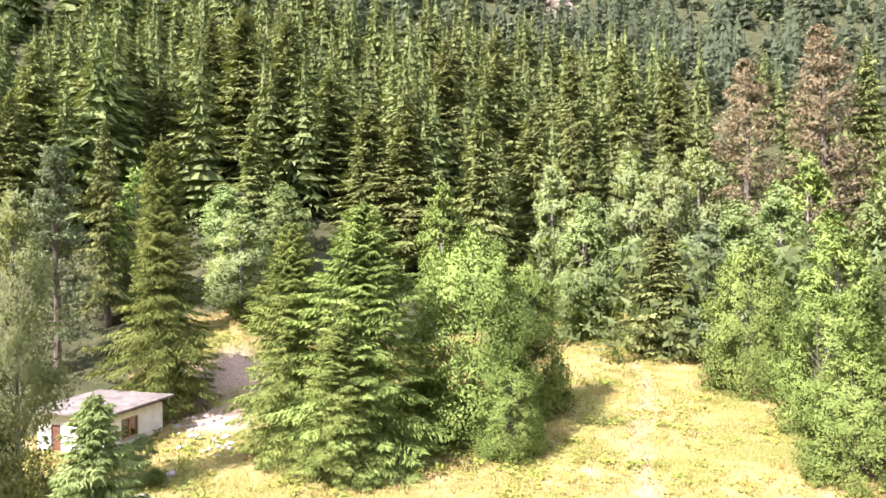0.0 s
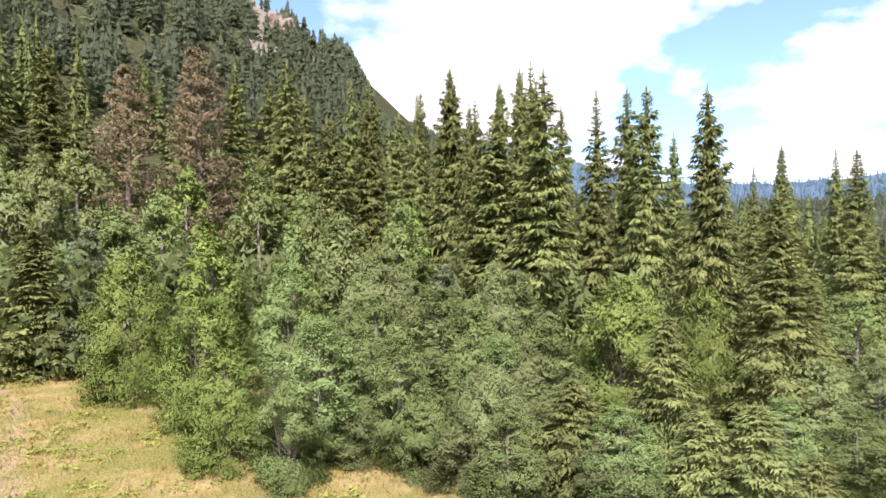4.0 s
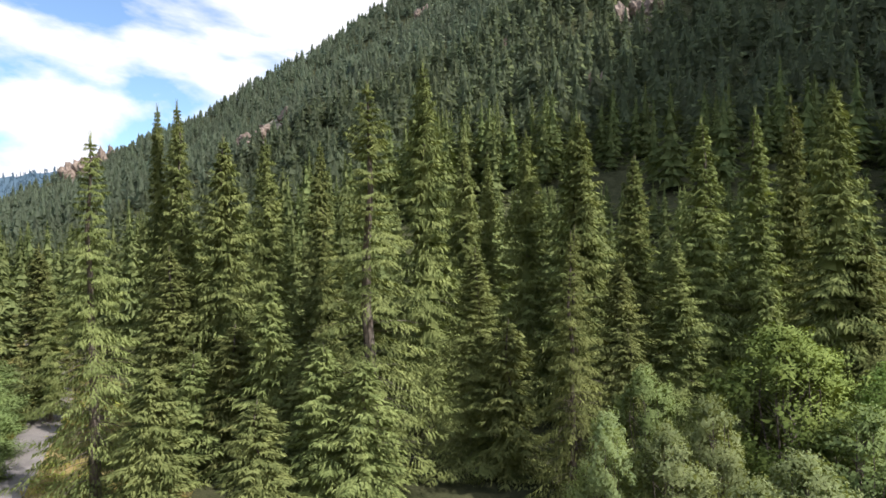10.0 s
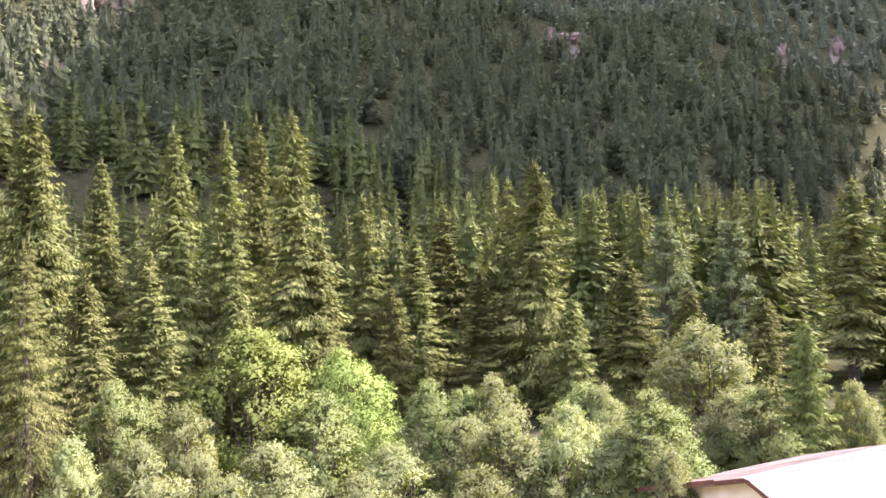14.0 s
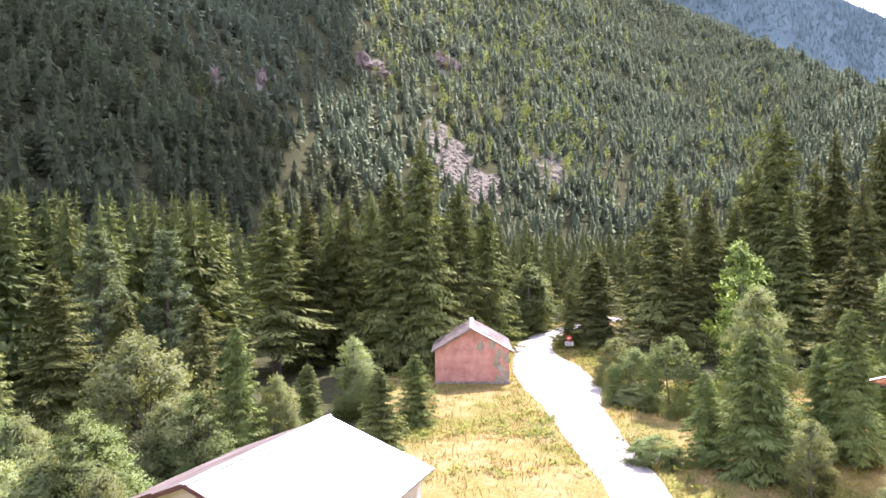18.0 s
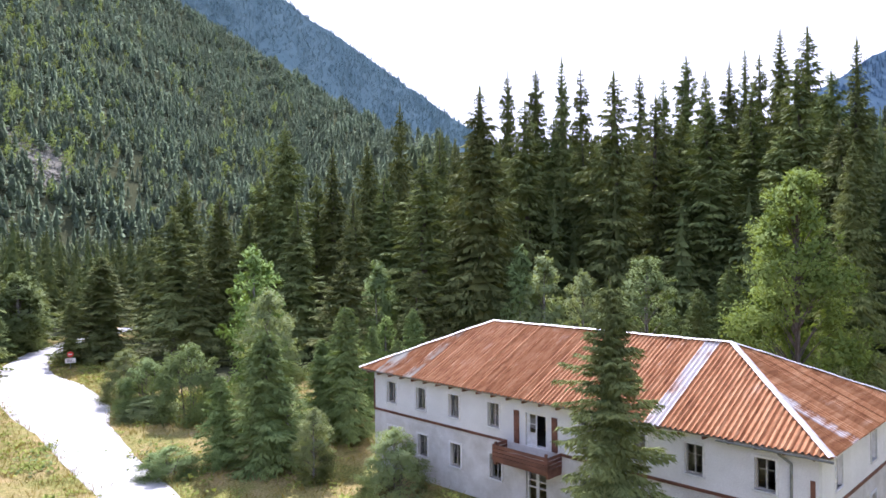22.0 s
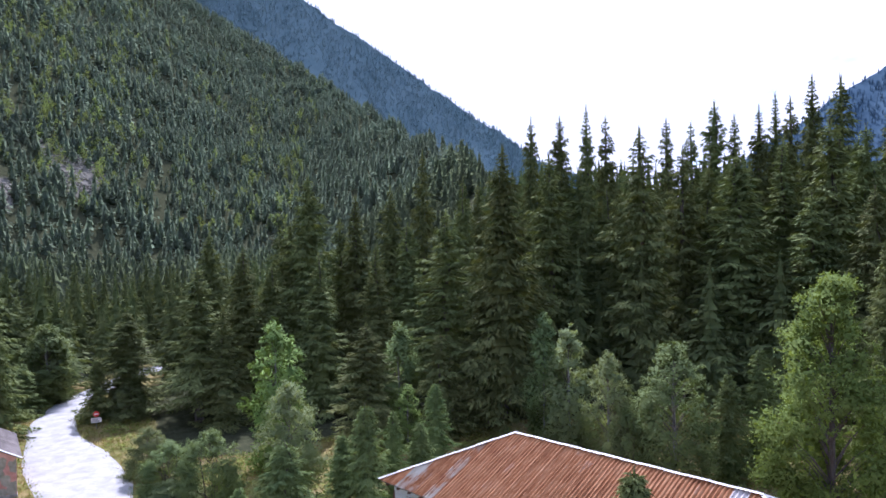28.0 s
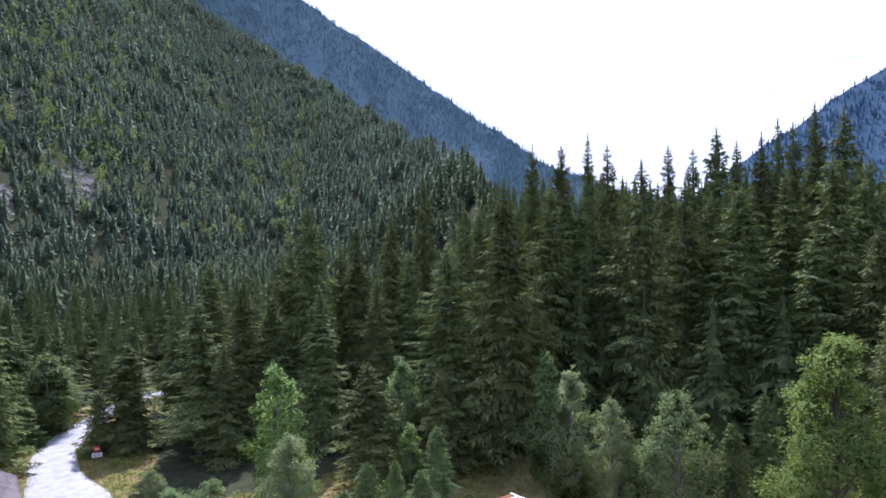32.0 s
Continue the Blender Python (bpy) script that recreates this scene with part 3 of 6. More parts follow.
def build_shade_cloud():
    """A low cumulus to the south-west, added out of view over the shoulder and outlined so that its shade covers the
    southern slope.
    """
    rs = random.Random(3)
    corners = [Vector(c) for c in ((-1178, -622), (-735, -1035), (-900, -1330), (-1400, -1180), (-1318, -672))]
    verts, faces = [], []
    bm = bmesh.new()
    bmesh.ops.create_icosphere(bm, subdivisions=2, radius=1.0)
    unit_v, unit_f = [v.co.copy() for v in bm.verts], [[v.index for v in f.verts] for f in bm.faces]
    bm.free()

    def inside(p):
        return all((b - a).cross(p - a) * side > -1e3 for a, b in zip(corners, corners[1:] + corners[:1]))

    area = sum(a.cross(b) for a, b in zip(corners, corners[1:] + corners[:1]))
    side = 1 if area > 0 else -1
    centre = sum(corners, Vector((0, 0))) / len(corners)
    spots = [c + (centre - c).normalized() * 40 for c in corners]
    for a, b in zip(corners, corners[1:] + corners[:1]):
        n = int((b - a).length / 40)
        spots += [a + (b - a) * (k / n) + (centre - a).normalized() * 42 for k in range(1, n)]
    for gx in range(-1420, -700, 55):
        for gy in range(-1350, -600, 55):
            if inside(Vector((gx, gy))):
                spots.append(Vector((gx, gy)))
    for p in spots:
        r, h = rs.uniform(42, 62), rs.uniform(25, 60)
        n = len(verts)
        verts += [(p.x + v.x * r, p.y + v.y * r, 1500 + v.z * h) for v in unit_v]
        faces += [[i + n for i in f] for f in unit_f]
    white, nodes, links, b = material("cloud_white")
    b.inputs["Base Color"].default_value, b.inputs["Roughness"].default_value = (0.9, 0.9, 0.9, 1), 1.0
    tagged(new("backdrop_cloud", mesh_of("cloud", verts, faces, white)), "white cloud added out of view to shade the southern slope", "cloud", kind="structure")


build_shade_cloud()

# ---------------------------------------------------------------- trees
def kites(base, way, length, wide, side):
    """Leaf-shaped triangles: two root corners and the tip."""
    s = side * (length * wide)[:, None]
    return np.stack([base - s, base + s, base + way * length[:, None]], 1)


def unit(v):
    return v / np.maximum(np.linalg.norm(v, axis=-1, keepdims=True), 1e-9)


def fans(seed, h, radius, tiers, solid_n, fan_n, bare=0.04, power=0.85):
    """Tiers of hanging boughs round a stem: an inner ragged skirt and outer boughs that point outwards and down."""
    rs = np.random.RandomState(seed)
    out = []
    for t in range(tiers):
        f = t / tiers
        z0, high = h * (bare + (1 - bare) * f), h * (1 - bare) / tiers
        r = radius * (1 - f) ** power * min(1.0, 0.75 + 2 * f) + 0.08
        for k in range(solid_n):
            a, w = 6.283 * (k + rs.uniform(-0.3, 0.3)) / solid_n + t, 4.2 / solid_n
            q = r * rs.uniform(0.58, 0.92)
            top = min(h * 0.995, z0 + high * rs.uniform(1.25, 1.9))
            out.append([(q * math.cos(a - w), q * math.sin(a - w), z0 + rs.uniform(-0.3, 0.3) * high), (q * math.cos(a + w), q * math.sin(a + w), z0 + rs.uniform(-0.3, 0.3) * high), (0.05 * r * math.cos(a), 0.05 * r * math.sin(a), top)])
        for k in range(fan_n):
            a, w = 6.283 * (k + rs.uniform(-0.4, 0.4)) / fan_n + 1.7 * t, 2.6 / max(fan_n, 5) * rs.uniform(0.7, 1.2)
            q, tip = r * 0.42, r * rs.uniform(0.72, 1.18)
            zi = z0 + high * rs.uniform(0.4, 1.1)
            zt = zi - (0.10 + 0.34 * (1 - f)) * tip * rs.uniform(0.5, 1.3)
            out.append([(q * math.cos(a - w), q * math.sin(a - w), zi), (q * math.cos(a + w), q * math.sin(a + w), zi), (tip * math.cos(a), tip * math.sin(a), zt)])
    return np.array(out)


def spruce_sprays(h, radius, seed, whorl=0.55, per=6, gap=0.36, along=3, twig=0.42, thin=0.13, bare=0.04, droop=0.5, ragged=0.3, power=0.9, gaps=0.06, core=0.45, core_step=0.9):
    """The boughs of a spruce: whorls up the stem, each bough a drooping frond of branchlets whose twigs hang from them."""
    rs = np.random.RandomState(seed)
    ph = rs.uniform(0, 6.283, 4)
    rows = []
    z = bare * h
    while z < h * 0.955:
        f = z / h
        n = max(4, int(round(per * (0.65 + 0.35 * (1 - f)))))
        turn = rs.uniform(0, 6.283)
        for k in range(n):
            if rs.rand() < gaps:
                continue
            a = turn + 6.283 * (k + rs.uniform(-0.3, 0.3)) / n
            lobe = 1 + 0.16 * math.sin(2 * a + 7 * f + ph[0]) + 0.12 * math.sin(3 * a - 13 * f + ph[1]) + 0.10 * math.sin(19 * f + ph[2])
            ln = radius * (1 - f) ** power * min(1.0, 0.72 + 1.6 * f) * min(1.0, (1 - f) / 0.15) ** 0.4 * lobe * (1 + ragged * rs.uniform(-1.0, 0.55)) + 0.09
            rows.append((z + rs.uniform(-0.5, 0.5) * whorl * (1 - f), a, max(0.15, ln), -0.12 - 0.25 * droop + 0.85 * f * f + rs.uniform(-0.16, 0.16), (0.30 + 0.30 * rs.rand()) * (1 - f), f))
        z += whorl * rs.uniform(0.75, 1.25) * (0.42 + 0.58 * (1 - f))
    q = np.array(rows)
    m = np.ceil(q[:, 2] / gap).astype(int) + 2
    b = np.repeat(q, m, 0)
    s = np.concatenate([(np.arange(n) + 0.75) / n for n in m]) + rs.uniform(-0.03, 0.03, m.sum())
    n = len(b)
    up = np.array([0, 0, 1.0])
    outw, perp = np.stack([np.cos(b[:, 1]), np.sin(b[:, 1]), np.zeros(n)], 1), np.stack([-np.sin(b[:, 1]), np.cos(b[:, 1]), np.zeros(n)], 1)
    ln, f = b[:, 2], b[:, 5]
    at = outw * (ln * s)[:, None] + up * (b[:, 0] + ln * (b[:, 3] * s - b[:, 4] * s * s + 0.75 * b[:, 4] * s ** 3))[:, None]
    half = np.clip(0.62 * ln * (1.06 - s) * np.minimum(1, 0.35 + 1.3 * s), 0.10, 1.25)
    tw = np.minimum(twig, 0.11 + 0.40 * ln)
    out = []
    for sd in (-1, 1):
        bend = droop * (1 - 0.6 * f) * rs.uniform(0.1, 0.9, n)
        way = unit(outw * rs.uniform(0.45, 0.95, n)[:, None] + perp * (sd * rs.uniform(0.6, 1.0, n))[:, None] - up * bend[:, None])
        for j in range(along):
            u = (j + rs.uniform(0.05, 0.75, n)) / along
            root = at + way * (half * u)[:, None] - up * (0.18 * half * u * u)[:, None]
            tilt = rs.uniform(0.1, 1.3, n) * (0.45 + 1.1 * droop * (1 - 0.5 * f))
            w2 = unit(way * 0.75 + outw * rs.uniform(0.0, 0.5, n)[:, None] + perp * rs.uniform(-0.45, 0.45, n)[:, None] - up * tilt[:, None])
            flat = unit(np.cross(w2, up))
            roll = rs.uniform(-1.3, 1.3, n)[:, None]
            out.append(kites(root, w2, tw * rs.uniform(0.65, 1.35, n), thin, flat * np.cos(roll) + np.cross(w2, flat) * np.sin(roll)))
    # the bough's own line, and its tip
    out.append(kites(at, unit(outw + up * rs.uniform(-0.5, 0.25, n)[:, None] + perp * rs.uniform(-0.3, 0.3, n)[:, None]), tw * rs.uniform(0.8, 1.3, n), thin, perp))
    if core:
        out.append(fans(seed + 7, h * 0.95, radius * core, max(6, int(h / core_step)), 5, 0, bare + 0.03, power * 1.1))
    for k in range(6):
        a = k * 1.05
        out.append(kites(np.array([[0, 0, h * (0.93 + 0.011 * (k % 3))]]), np.array([[0.16 * math.cos(a), 0.16 * math.sin(a), 1.0]]), np.array([h * 0.045]), 0.06, np.array([[-math.sin(a), math.cos(a), 0]])))
    return np.concatenate(out)


def cone_tree(seed, n, size, wide, core, core_n):
    """A spruce for the far woods, 20 m tall and 7 m wide: sprays all over a ragged cone, round an inner cone."""
    rs = np.random.RandomState(seed)
    h, radius, power = 20.0, 3.5, rs.uniform(0.62, 0.95)
    f = 1 - np.sqrt(rs.uniform(0.002, 1, n))
    a = rs.uniform(0, 6.283, n)
    lobed = 1 + 0.20 * np.sin(3 * a + 9 * f + rs.uniform(0, 6)) + 0.15 * np.sin(5 * a - 21 * f)
    reach = radius * (1 - f) ** power * np.minimum(1, 0.7 + 2 * f) * lobed + 0.05
    q = reach * rs.uniform(0.5, 0.85, n)
    out = np.stack([np.cos(a), np.sin(a), np.zeros(n)], 1)
    base = out * q[:, None] + np.array([0, 0, 1.0]) * (h * (0.04 + 0.93 * f) + 0.10 * (reach - q))[:, None]
    way = unit(out * 0.5 + rs.normal(0, 0.25, (n, 3)) + np.array([0, 0, -1.0]) * rs.uniform(0.3, 1.0, n)[:, None])
    flat = unit(np.cross(way, np.array([0, 0, 1.0])))
    roll = rs.uniform(-0.4, 0.4, n)[:, None]
    side = flat * np.cos(roll) + np.cross(way, flat) * np.sin(roll)
    sprays = kites(base, way, np.minimum(size, 0.5 + 0.62 * reach) * rs.uniform(0.7, 1.35, n), wide, side)
    inner = fans(seed + 1, h * 0.95, radius * 0.72, core, core_n, 0, 0.03, power)
    q, normals = soft_normals(np.concatenate([sprays, inner]), 8.0, 0.9)
    return *loose(q), normals


def wood_tree(seed, soft=0.6, **form):
    """A spruce of the nearer woods, 20 m tall and 7 m wide."""
    rs = random.Random(seed)
    q = spruce_sprays(20.0, 3.6, seed, **{**dict(droop=rs.uniform(0.35, 0.8), ragged=rs.uniform(0.2, 0.4), power=rs.uniform(0.85, 1.15)), **form})
    q, normals = soft_normals(q, 8.0, soft)
    return *loose(q), normals


def soft_normals(q, middle, soft, rise=0.0):
    """Triangles wound outwards, and normals between their own and the crown's round form."""
    face = unit(np.cross(q[:, 1] - q[:, 0], q[:, 2] - q[:, 0]))
    c = q.mean(1)
    away = c.copy()
    away[:, 2] = np.clip((c[:, 2] - middle) * rise, -2, 4) + 0.30 * np.hypot(c[:, 0], c[:, 1])
    away = unit(away)
    turned = (face * away).sum(1) < 0
    q = q.copy()
    q[turned] = q[turned][:, [1, 0, 2]]
    face[turned] *= -1
    return q, np.repeat(unit(face * (1 - soft) + away * soft), 3, axis=0)


def sprays_mesh(name, q, mat, soft=0.4, rise=0.0):
    n = len(q)
    q, normals = soft_normals(q, 0.4 * float(q[:, :, 2].max()), soft, rise)
    me = bpy.data.meshes.new(name)
    me.vertices.add(3 * n)
    me.vertices.foreach_set("co", q.reshape(-1).astype(np.float32))
    me.loops.add(3 * n)
    me.loops.foreach_set("vertex_index", np.arange(3 * n, dtype=np.int32))
    me.polygons.add(n)
    me.polygons.foreach_set("loop_start", np.arange(0, 3 * n, 3, dtype=np.int32))
    me.materials.append(mat)
    me.update(calc_edges=True)
    me.normals_split_custom_set_from_vertices(normals.tolist())
    return me


def loose(q):
    """Vertices and faces of separate triangles."""
    return q.reshape(-1, 3), np.arange(3 * len(q)).reshape(-1, 3)


def leafy_sprays(lobes, count, size, seed, hang=0.2, shell=0.55, tufts=9, upright=0.0):
    """Leaves of a crown: each of its clumps (x, y, z, radius) carries smaller tufts on its outside, and those the leaves."""
    rnd = np.random.RandomState(seed)
    lobes = np.array(lobes)
    share = lobes[:, 3] ** 2
    many = max(len(lobes) * tufts, 1)
    pick = rnd.choice(len(lobes), many, p=share / share.sum())
    d = unit(rnd.normal(size=(many, 3)) + np.array([0, 0, 0.25]))
    rad = lobes[pick, 3] * (shell + (1.0 - shell) * rnd.rand(many) ** 0.6)
    mid = lobes[pick, :3] + d * rad[:, None] * np.array([1, 1, 0.85])
    small = lobes[pick, 3] * rnd.uniform(0.32, 0.62, many)
    which = rnd.randint(0, many, count)
    e = unit(rnd.normal(size=(count, 3)))
    spread = np.array([1, 1, 0.8 + upright])
    pos = mid[which] + e * (small[which] * rnd.rand(count) ** 0.45)[:, None] * spread
    near = unit(d[which] * 0.6 + e)
    way = unit(unit(np.cross(near, rnd.normal(size=(count, 3)))) + near * 0.5 + rnd.normal(size=(count, 3)) * 0.25 + np.array([0, 0, upright - hang]))
    side = unit(unit(np.cross(way, near)) + rnd.normal(size=(count, 3)) * 0.45)
    return kites(pos, way, size * rnd.uniform(0.65, 1.4, count), 0.30, side)


def crown_lobes(h, w, seed, low, n, form):
    """Clumps of a broadleaf crown. form: 'egg' for trees, 'dome' for bushes."""
    rnd = np.random.RandomState(seed)
    out = []
    for i in range(n):
        f = (i + 0.5) / n
        z = low + (1 - low) * f
        if form == "egg":
            reach = 0.5 * w * (math.sin(math.pi * min(1, 0.18 + 0.80 * f)) ** 0.7)
        else:
            reach = 0.5 * w * math.sqrt(max(0.05, 1 - f ** 2.2))
        a, q = rnd.uniform(0, 6.283), (rnd.uniform(0.35, 1.0) ** 0.6 if form == "egg" else rnd.uniform(0.72, 1.0))
        size = (0.20 if form == "egg" else 0.17) * w * rnd.uniform(0.7, 1.25) * (1.1 - 0.5 * f)
        rr = max(0, reach - size * 0.7) * q
        out.append((rr * math.cos(a), rr * math.sin(a), h * z - size * 0.5, size))
    out.append((0, 0, h * 0.90 - 0.04 * w, 0.12 * w))
    return out


def spruce_model(name, label, category, seed, h, radius, mat=None, twigs_below=20, **form):
    """A spruce h metres tall, its crown 2 * radius wide."""
    tree = thing(name, Matrix(), label, category)
    rnd = random.Random(seed)
    pts = [(rnd.uniform(-0.05, 0.05) * i, rnd.uniform(-0.05, 0.05) * i, h * i / 7 - (0.4 if i == 0 else 0)) for i in range(8)]
    pts[-1] = (0, 0, h * 0.985)
    v, f = tube(pts, [0.0145 * h * (1 - i / 7) ** 0.85 + 0.012 for i in range(8)], 7)
    part("trunk", mesh_of("trunk", v, f, BARK), BARK, tree)
    part("crown", sprays_mesh("crown", spruce_sprays(h, radius, seed, **form), mat or NEEDLE), mat or NEEDLE, tree)
    specs = []
    for k in range(twigs_below):
        z, a, ln = rnd.uniform(0.6, h * 0.42), rnd.uniform(0, 6.28), rnd.uniform(0.3, 0.7) * radius
        specs.append((((0.1 * math.cos(a), 0.1 * math.sin(a), z), (ln * 0.6 * math.cos(a), ln * 0.6 * math.sin(a), z - 0.1), (ln * math.cos(a + 0.1), ln * math.sin(a + 0.1), z - 0.45)), (0.03, 0.018, 0.006), 3))
    if specs:
        v, f = tubes(specs)
        part("dead_twigwork", mesh_of("dead_twigwork", v, f, BARK), BARK, tree, "thin grey dead lower branches")["kind"] = "stuff"
    return tree


def pine_model(name, label, seed, mat, h=20.0, reach=4.0):
    tree = thing(name, Matrix(), label, "pine tree")
    rnd = random.Random(seed)
    v, f = tube([(0, 0, -0.4), (0.1, 0, h * 0.3), (-0.1, 0.1, h * 0.65), (0, 0, h * 0.97)], (0.016 * h, 0.013 * h, 0.008 * h, 0.03), 8)
    part("trunk", mesh_of("trunk", v, f, BARK), BARK, tree)
    specs, sprays = [], []
    z = h * 0.14
    while z < h * 0.97:
        fr = z / h
        for k in range(6):
            a = rnd.uniform(0, 6.28)
            ln = reach * ((1 - fr) ** 0.7) * rnd.uniform(0.7, 1.1) + 0.3
            up = 0.0 + 0.5 * fr
            p = [(0, 0, z), (ln * 0.55 * math.cos(a), ln * 0.55 * math.sin(a), z + ln * 0.55 * up - 0.1), (ln * math.cos(a), ln * math.sin(a), z + ln * up)]
            specs.append((p, (0.05, 0.03, 0.01), 3))
            lobes = [(p[2][0] * s, p[2][1] * s, p[2][2] - (1 - s) * ln * up + 0.1, 0.22 + 0.09 * ln) for s in (0.35, 0.55, 0.75, 0.95)]
            sprays.append(leafy_sprays(lobes, 70, 0.30, rnd.randint(0, 99999), hang=-0.1, shell=0.15))
        z += rnd.uniform(0.5, 0.8)
    v, f = tubes(specs)
    part("limbwork", mesh_of("limbwork", v, f, BARK), BARK, tree)["kind"] = "stuff"
    part("crown", sprays_mesh("crown", np.concatenate(sprays), mat), mat, tree)
    return tree


def broadleaf_model(name, label, category, seed, h, w, low, lobes, leaves, leaf, form, mat, bark, stems=1, shell=0.62):
    tree = thing(name, Matrix(), label, category)
    rnd = random.Random(seed)
    clumps = crown_lobes(h, w, seed, low, lobes, form)
    trunk = []
    for k in range(stems):
        a = 6.283 * k / stems + rnd.uniform(-0.4, 0.4)
        o = 0 if stems == 1 else 0.06 * w
        trunk.append((((o * math.cos(a), o * math.sin(a), -0.3), (1.4 * o * math.cos(a), 1.4 * o * math.sin(a), h * 0.3), (2.2 * o * math.cos(a) + rnd.uniform(-0.2, 0.2), 2.2 * o * math.sin(a), h * 0.62), (2.0 * o * math.cos(a), 2.0 * o * math.sin(a), h * 0.88)),
                      (0.012 * h / math.sqrt(stems), 0.009 * h / math.sqrt(stems), 0.008 * h / math.sqrt(stems), 0.01), 7))
    v, f = tubes(trunk)
    part("trunk", mesh_of("trunk", v, f, bark), bark, tree)
    limbs = []
    for x, y, z, r in clumps:
        z0 = max(h * 0.08, z - 0.45 * math.hypot(x, y) - 0.10 * h)
        limbs.append((((0.0, 0.0, z0), (x * 0.5, y * 0.5, z0 + (z - z0) * 0.6), (x, y, z)), (0.0035 * h, 0.002 * h, 0.005), 3))
    v, f = tubes(limbs)
    part("limbwork", mesh_of("limbwork", v, f, BARK), BARK, tree)["kind"] = "stuff"
    inner = [(x, y, z, 0.60 * r) for x, y, z, r in clumps]
    crown = np.concatenate([leafy_sprays(clumps, leaves, leaf, seed + 1, shell=shell), leafy_sprays(inner, leaves // 6, 1.9 * leaf, seed + 2, shell=0.2)])
    part("crown", sprays_mesh("crown", crown, mat, 0.78, 0.45), mat, tree)
    return tree


def plant(models, rows, h0, w0, group, seed, labels=None, sink=0.0):
    """Copies of the models at (bearing, distance, height, crown width)."""
    rnd = random.Random(seed)
    for i, (a, r, h, w) in enumerate(rows):
        p = bearing(a, r)
        near = [m for m in models if m[1] == (r < 66)] or models
        model = near[rnd.randrange(len(near))][0]
        m = Matrix.Translation((p.x, p.y, float(ground_z(p.x, p.y)) - sink)) @ Matrix.Rotation(rnd.uniform(0, 6.28), 4, "Z") @ Matrix.Diagonal((w / w0, w / w0, h / h0, 1))
        tree = copy_thing(model, m)
        tagged(tree, group=group)


MEADOW_SPRUCES = (
    (9.8, 46.0, 17.2, 12.4), (4.1, 48.0, 16.0, 9.0), (354.4, 60.0, 22.3, 9.3), (7.8, 43.0, 9.8, 7.0),
)
HILL_SPRUCES = (
    (13.6, 88.0, 23.3, 12.2), (19.7, 86.0, 28.2, 10.5), (24.1, 92.0, 28.8, 9.8), (10.6, 91.0, 19.6, 9.6),
    (0.6, 104.0, 25.2, 11.9), (4.1, 109.0, 25.2, 10.7), (354.7, 98.0, 16.6, 8.0), (349.8, 100.0, 19.5, 9.0),
    (358.2, 112.0, 22.4, 10.0), (1.3, 84.0, 16.2, 7.5), (350.5, 72.0, 19.9, 5.3), (7.4, 100.0, 20.2, 9.8),
    (33.9, 75.0, 14.8, 8.6), (346.1, 102.0, 21.4, 9.1), (344.6, 90.0, 17.9, 8.1), (352.3, 112.0, 19.9, 9.1),
    (16.9, 110.0, 27.1, 10.8), (21.1, 118.0, 30.9, 11.5), (27.1, 118.0, 32.3, 10.6), (31.1, 122.0, 33.2, 10.9),
    (34.9, 124.0, 30.5, 10.1), (27.0, 104.0, 26.6, 7.6), (58.6, 112.0, 38.8, 7.3), (55.1, 100.0, 30.6, 9.8),
    (50.7, 112.0, 36.7, 10.0), (52.7, 108.0, 31.8, 7.9), (48.0, 122.0, 36.3, 9.9),
)
BROWN_PINES = (
    (40.2, 116.0, 32.3, 12.3), (45.3, 118.0, 37.8, 13.5),
)
HILL_PINES = (
    (347.2, 66.0, 19.5, 7.5), (70.4, 60.0, 11.9, 6.4), (70.1, 60.0, 10.9, 6.4),
    (64.5, 64.0, 12.1, 6.3), (37.4, 74.0, 13.9, 6.6), (36.6, 78.0, 12.4, 5.7),
)
MEADOW_BUSHES = (
    (18.8, 50.0, 14.3, 11.0), (40.3, 64.0, 12.3, 8.6), (45.2, 56.0, 9.7, 8.0), (47.2, 47.0, 7.4, 7.3),
    (23.4, 54.0, 11.3, 6.6), (78.9, 52.0, 11.8, 10.2), (85.3, 54.0, 10.9, 6.2), (159.1, 37.0, 10.0, 10.0),
    (166.0, 39.0, 8.3, 7.3), (21.7, 46.0, 6.1, 4.9),
)
BIRCHES = (
    (352.6, 74.0, 13.6, 6.6), (359.1, 76.0, 10.2, 7.4), (3.4, 80.0, 10.1, 7.2), (0.1, 70.0, 10.4, 7.4),
    (28.0, 80.0, 15.8, 8.5), (344.7, 45.0, 17.6, 5.5), (16.3, 82.0, 17.0, 6.7), (28.4, 82.0, 16.2, 8.0),
    (31.7, 100.0, 22.4, 10.6), (36.7, 104.0, 23.3, 11.0), (39.5, 80.0, 15.6, 9.1), (49.7, 92.0, 21.2, 10.5),
    (44.2, 96.0, 21.1, 9.4), (34.4, 98.0, 21.8, 8.8), (25.4, 88.0, 19.7, 7.9), (46.0, 74.0, 14.3, 7.8),
    (42.3, 86.0, 17.6, 8.4),
)
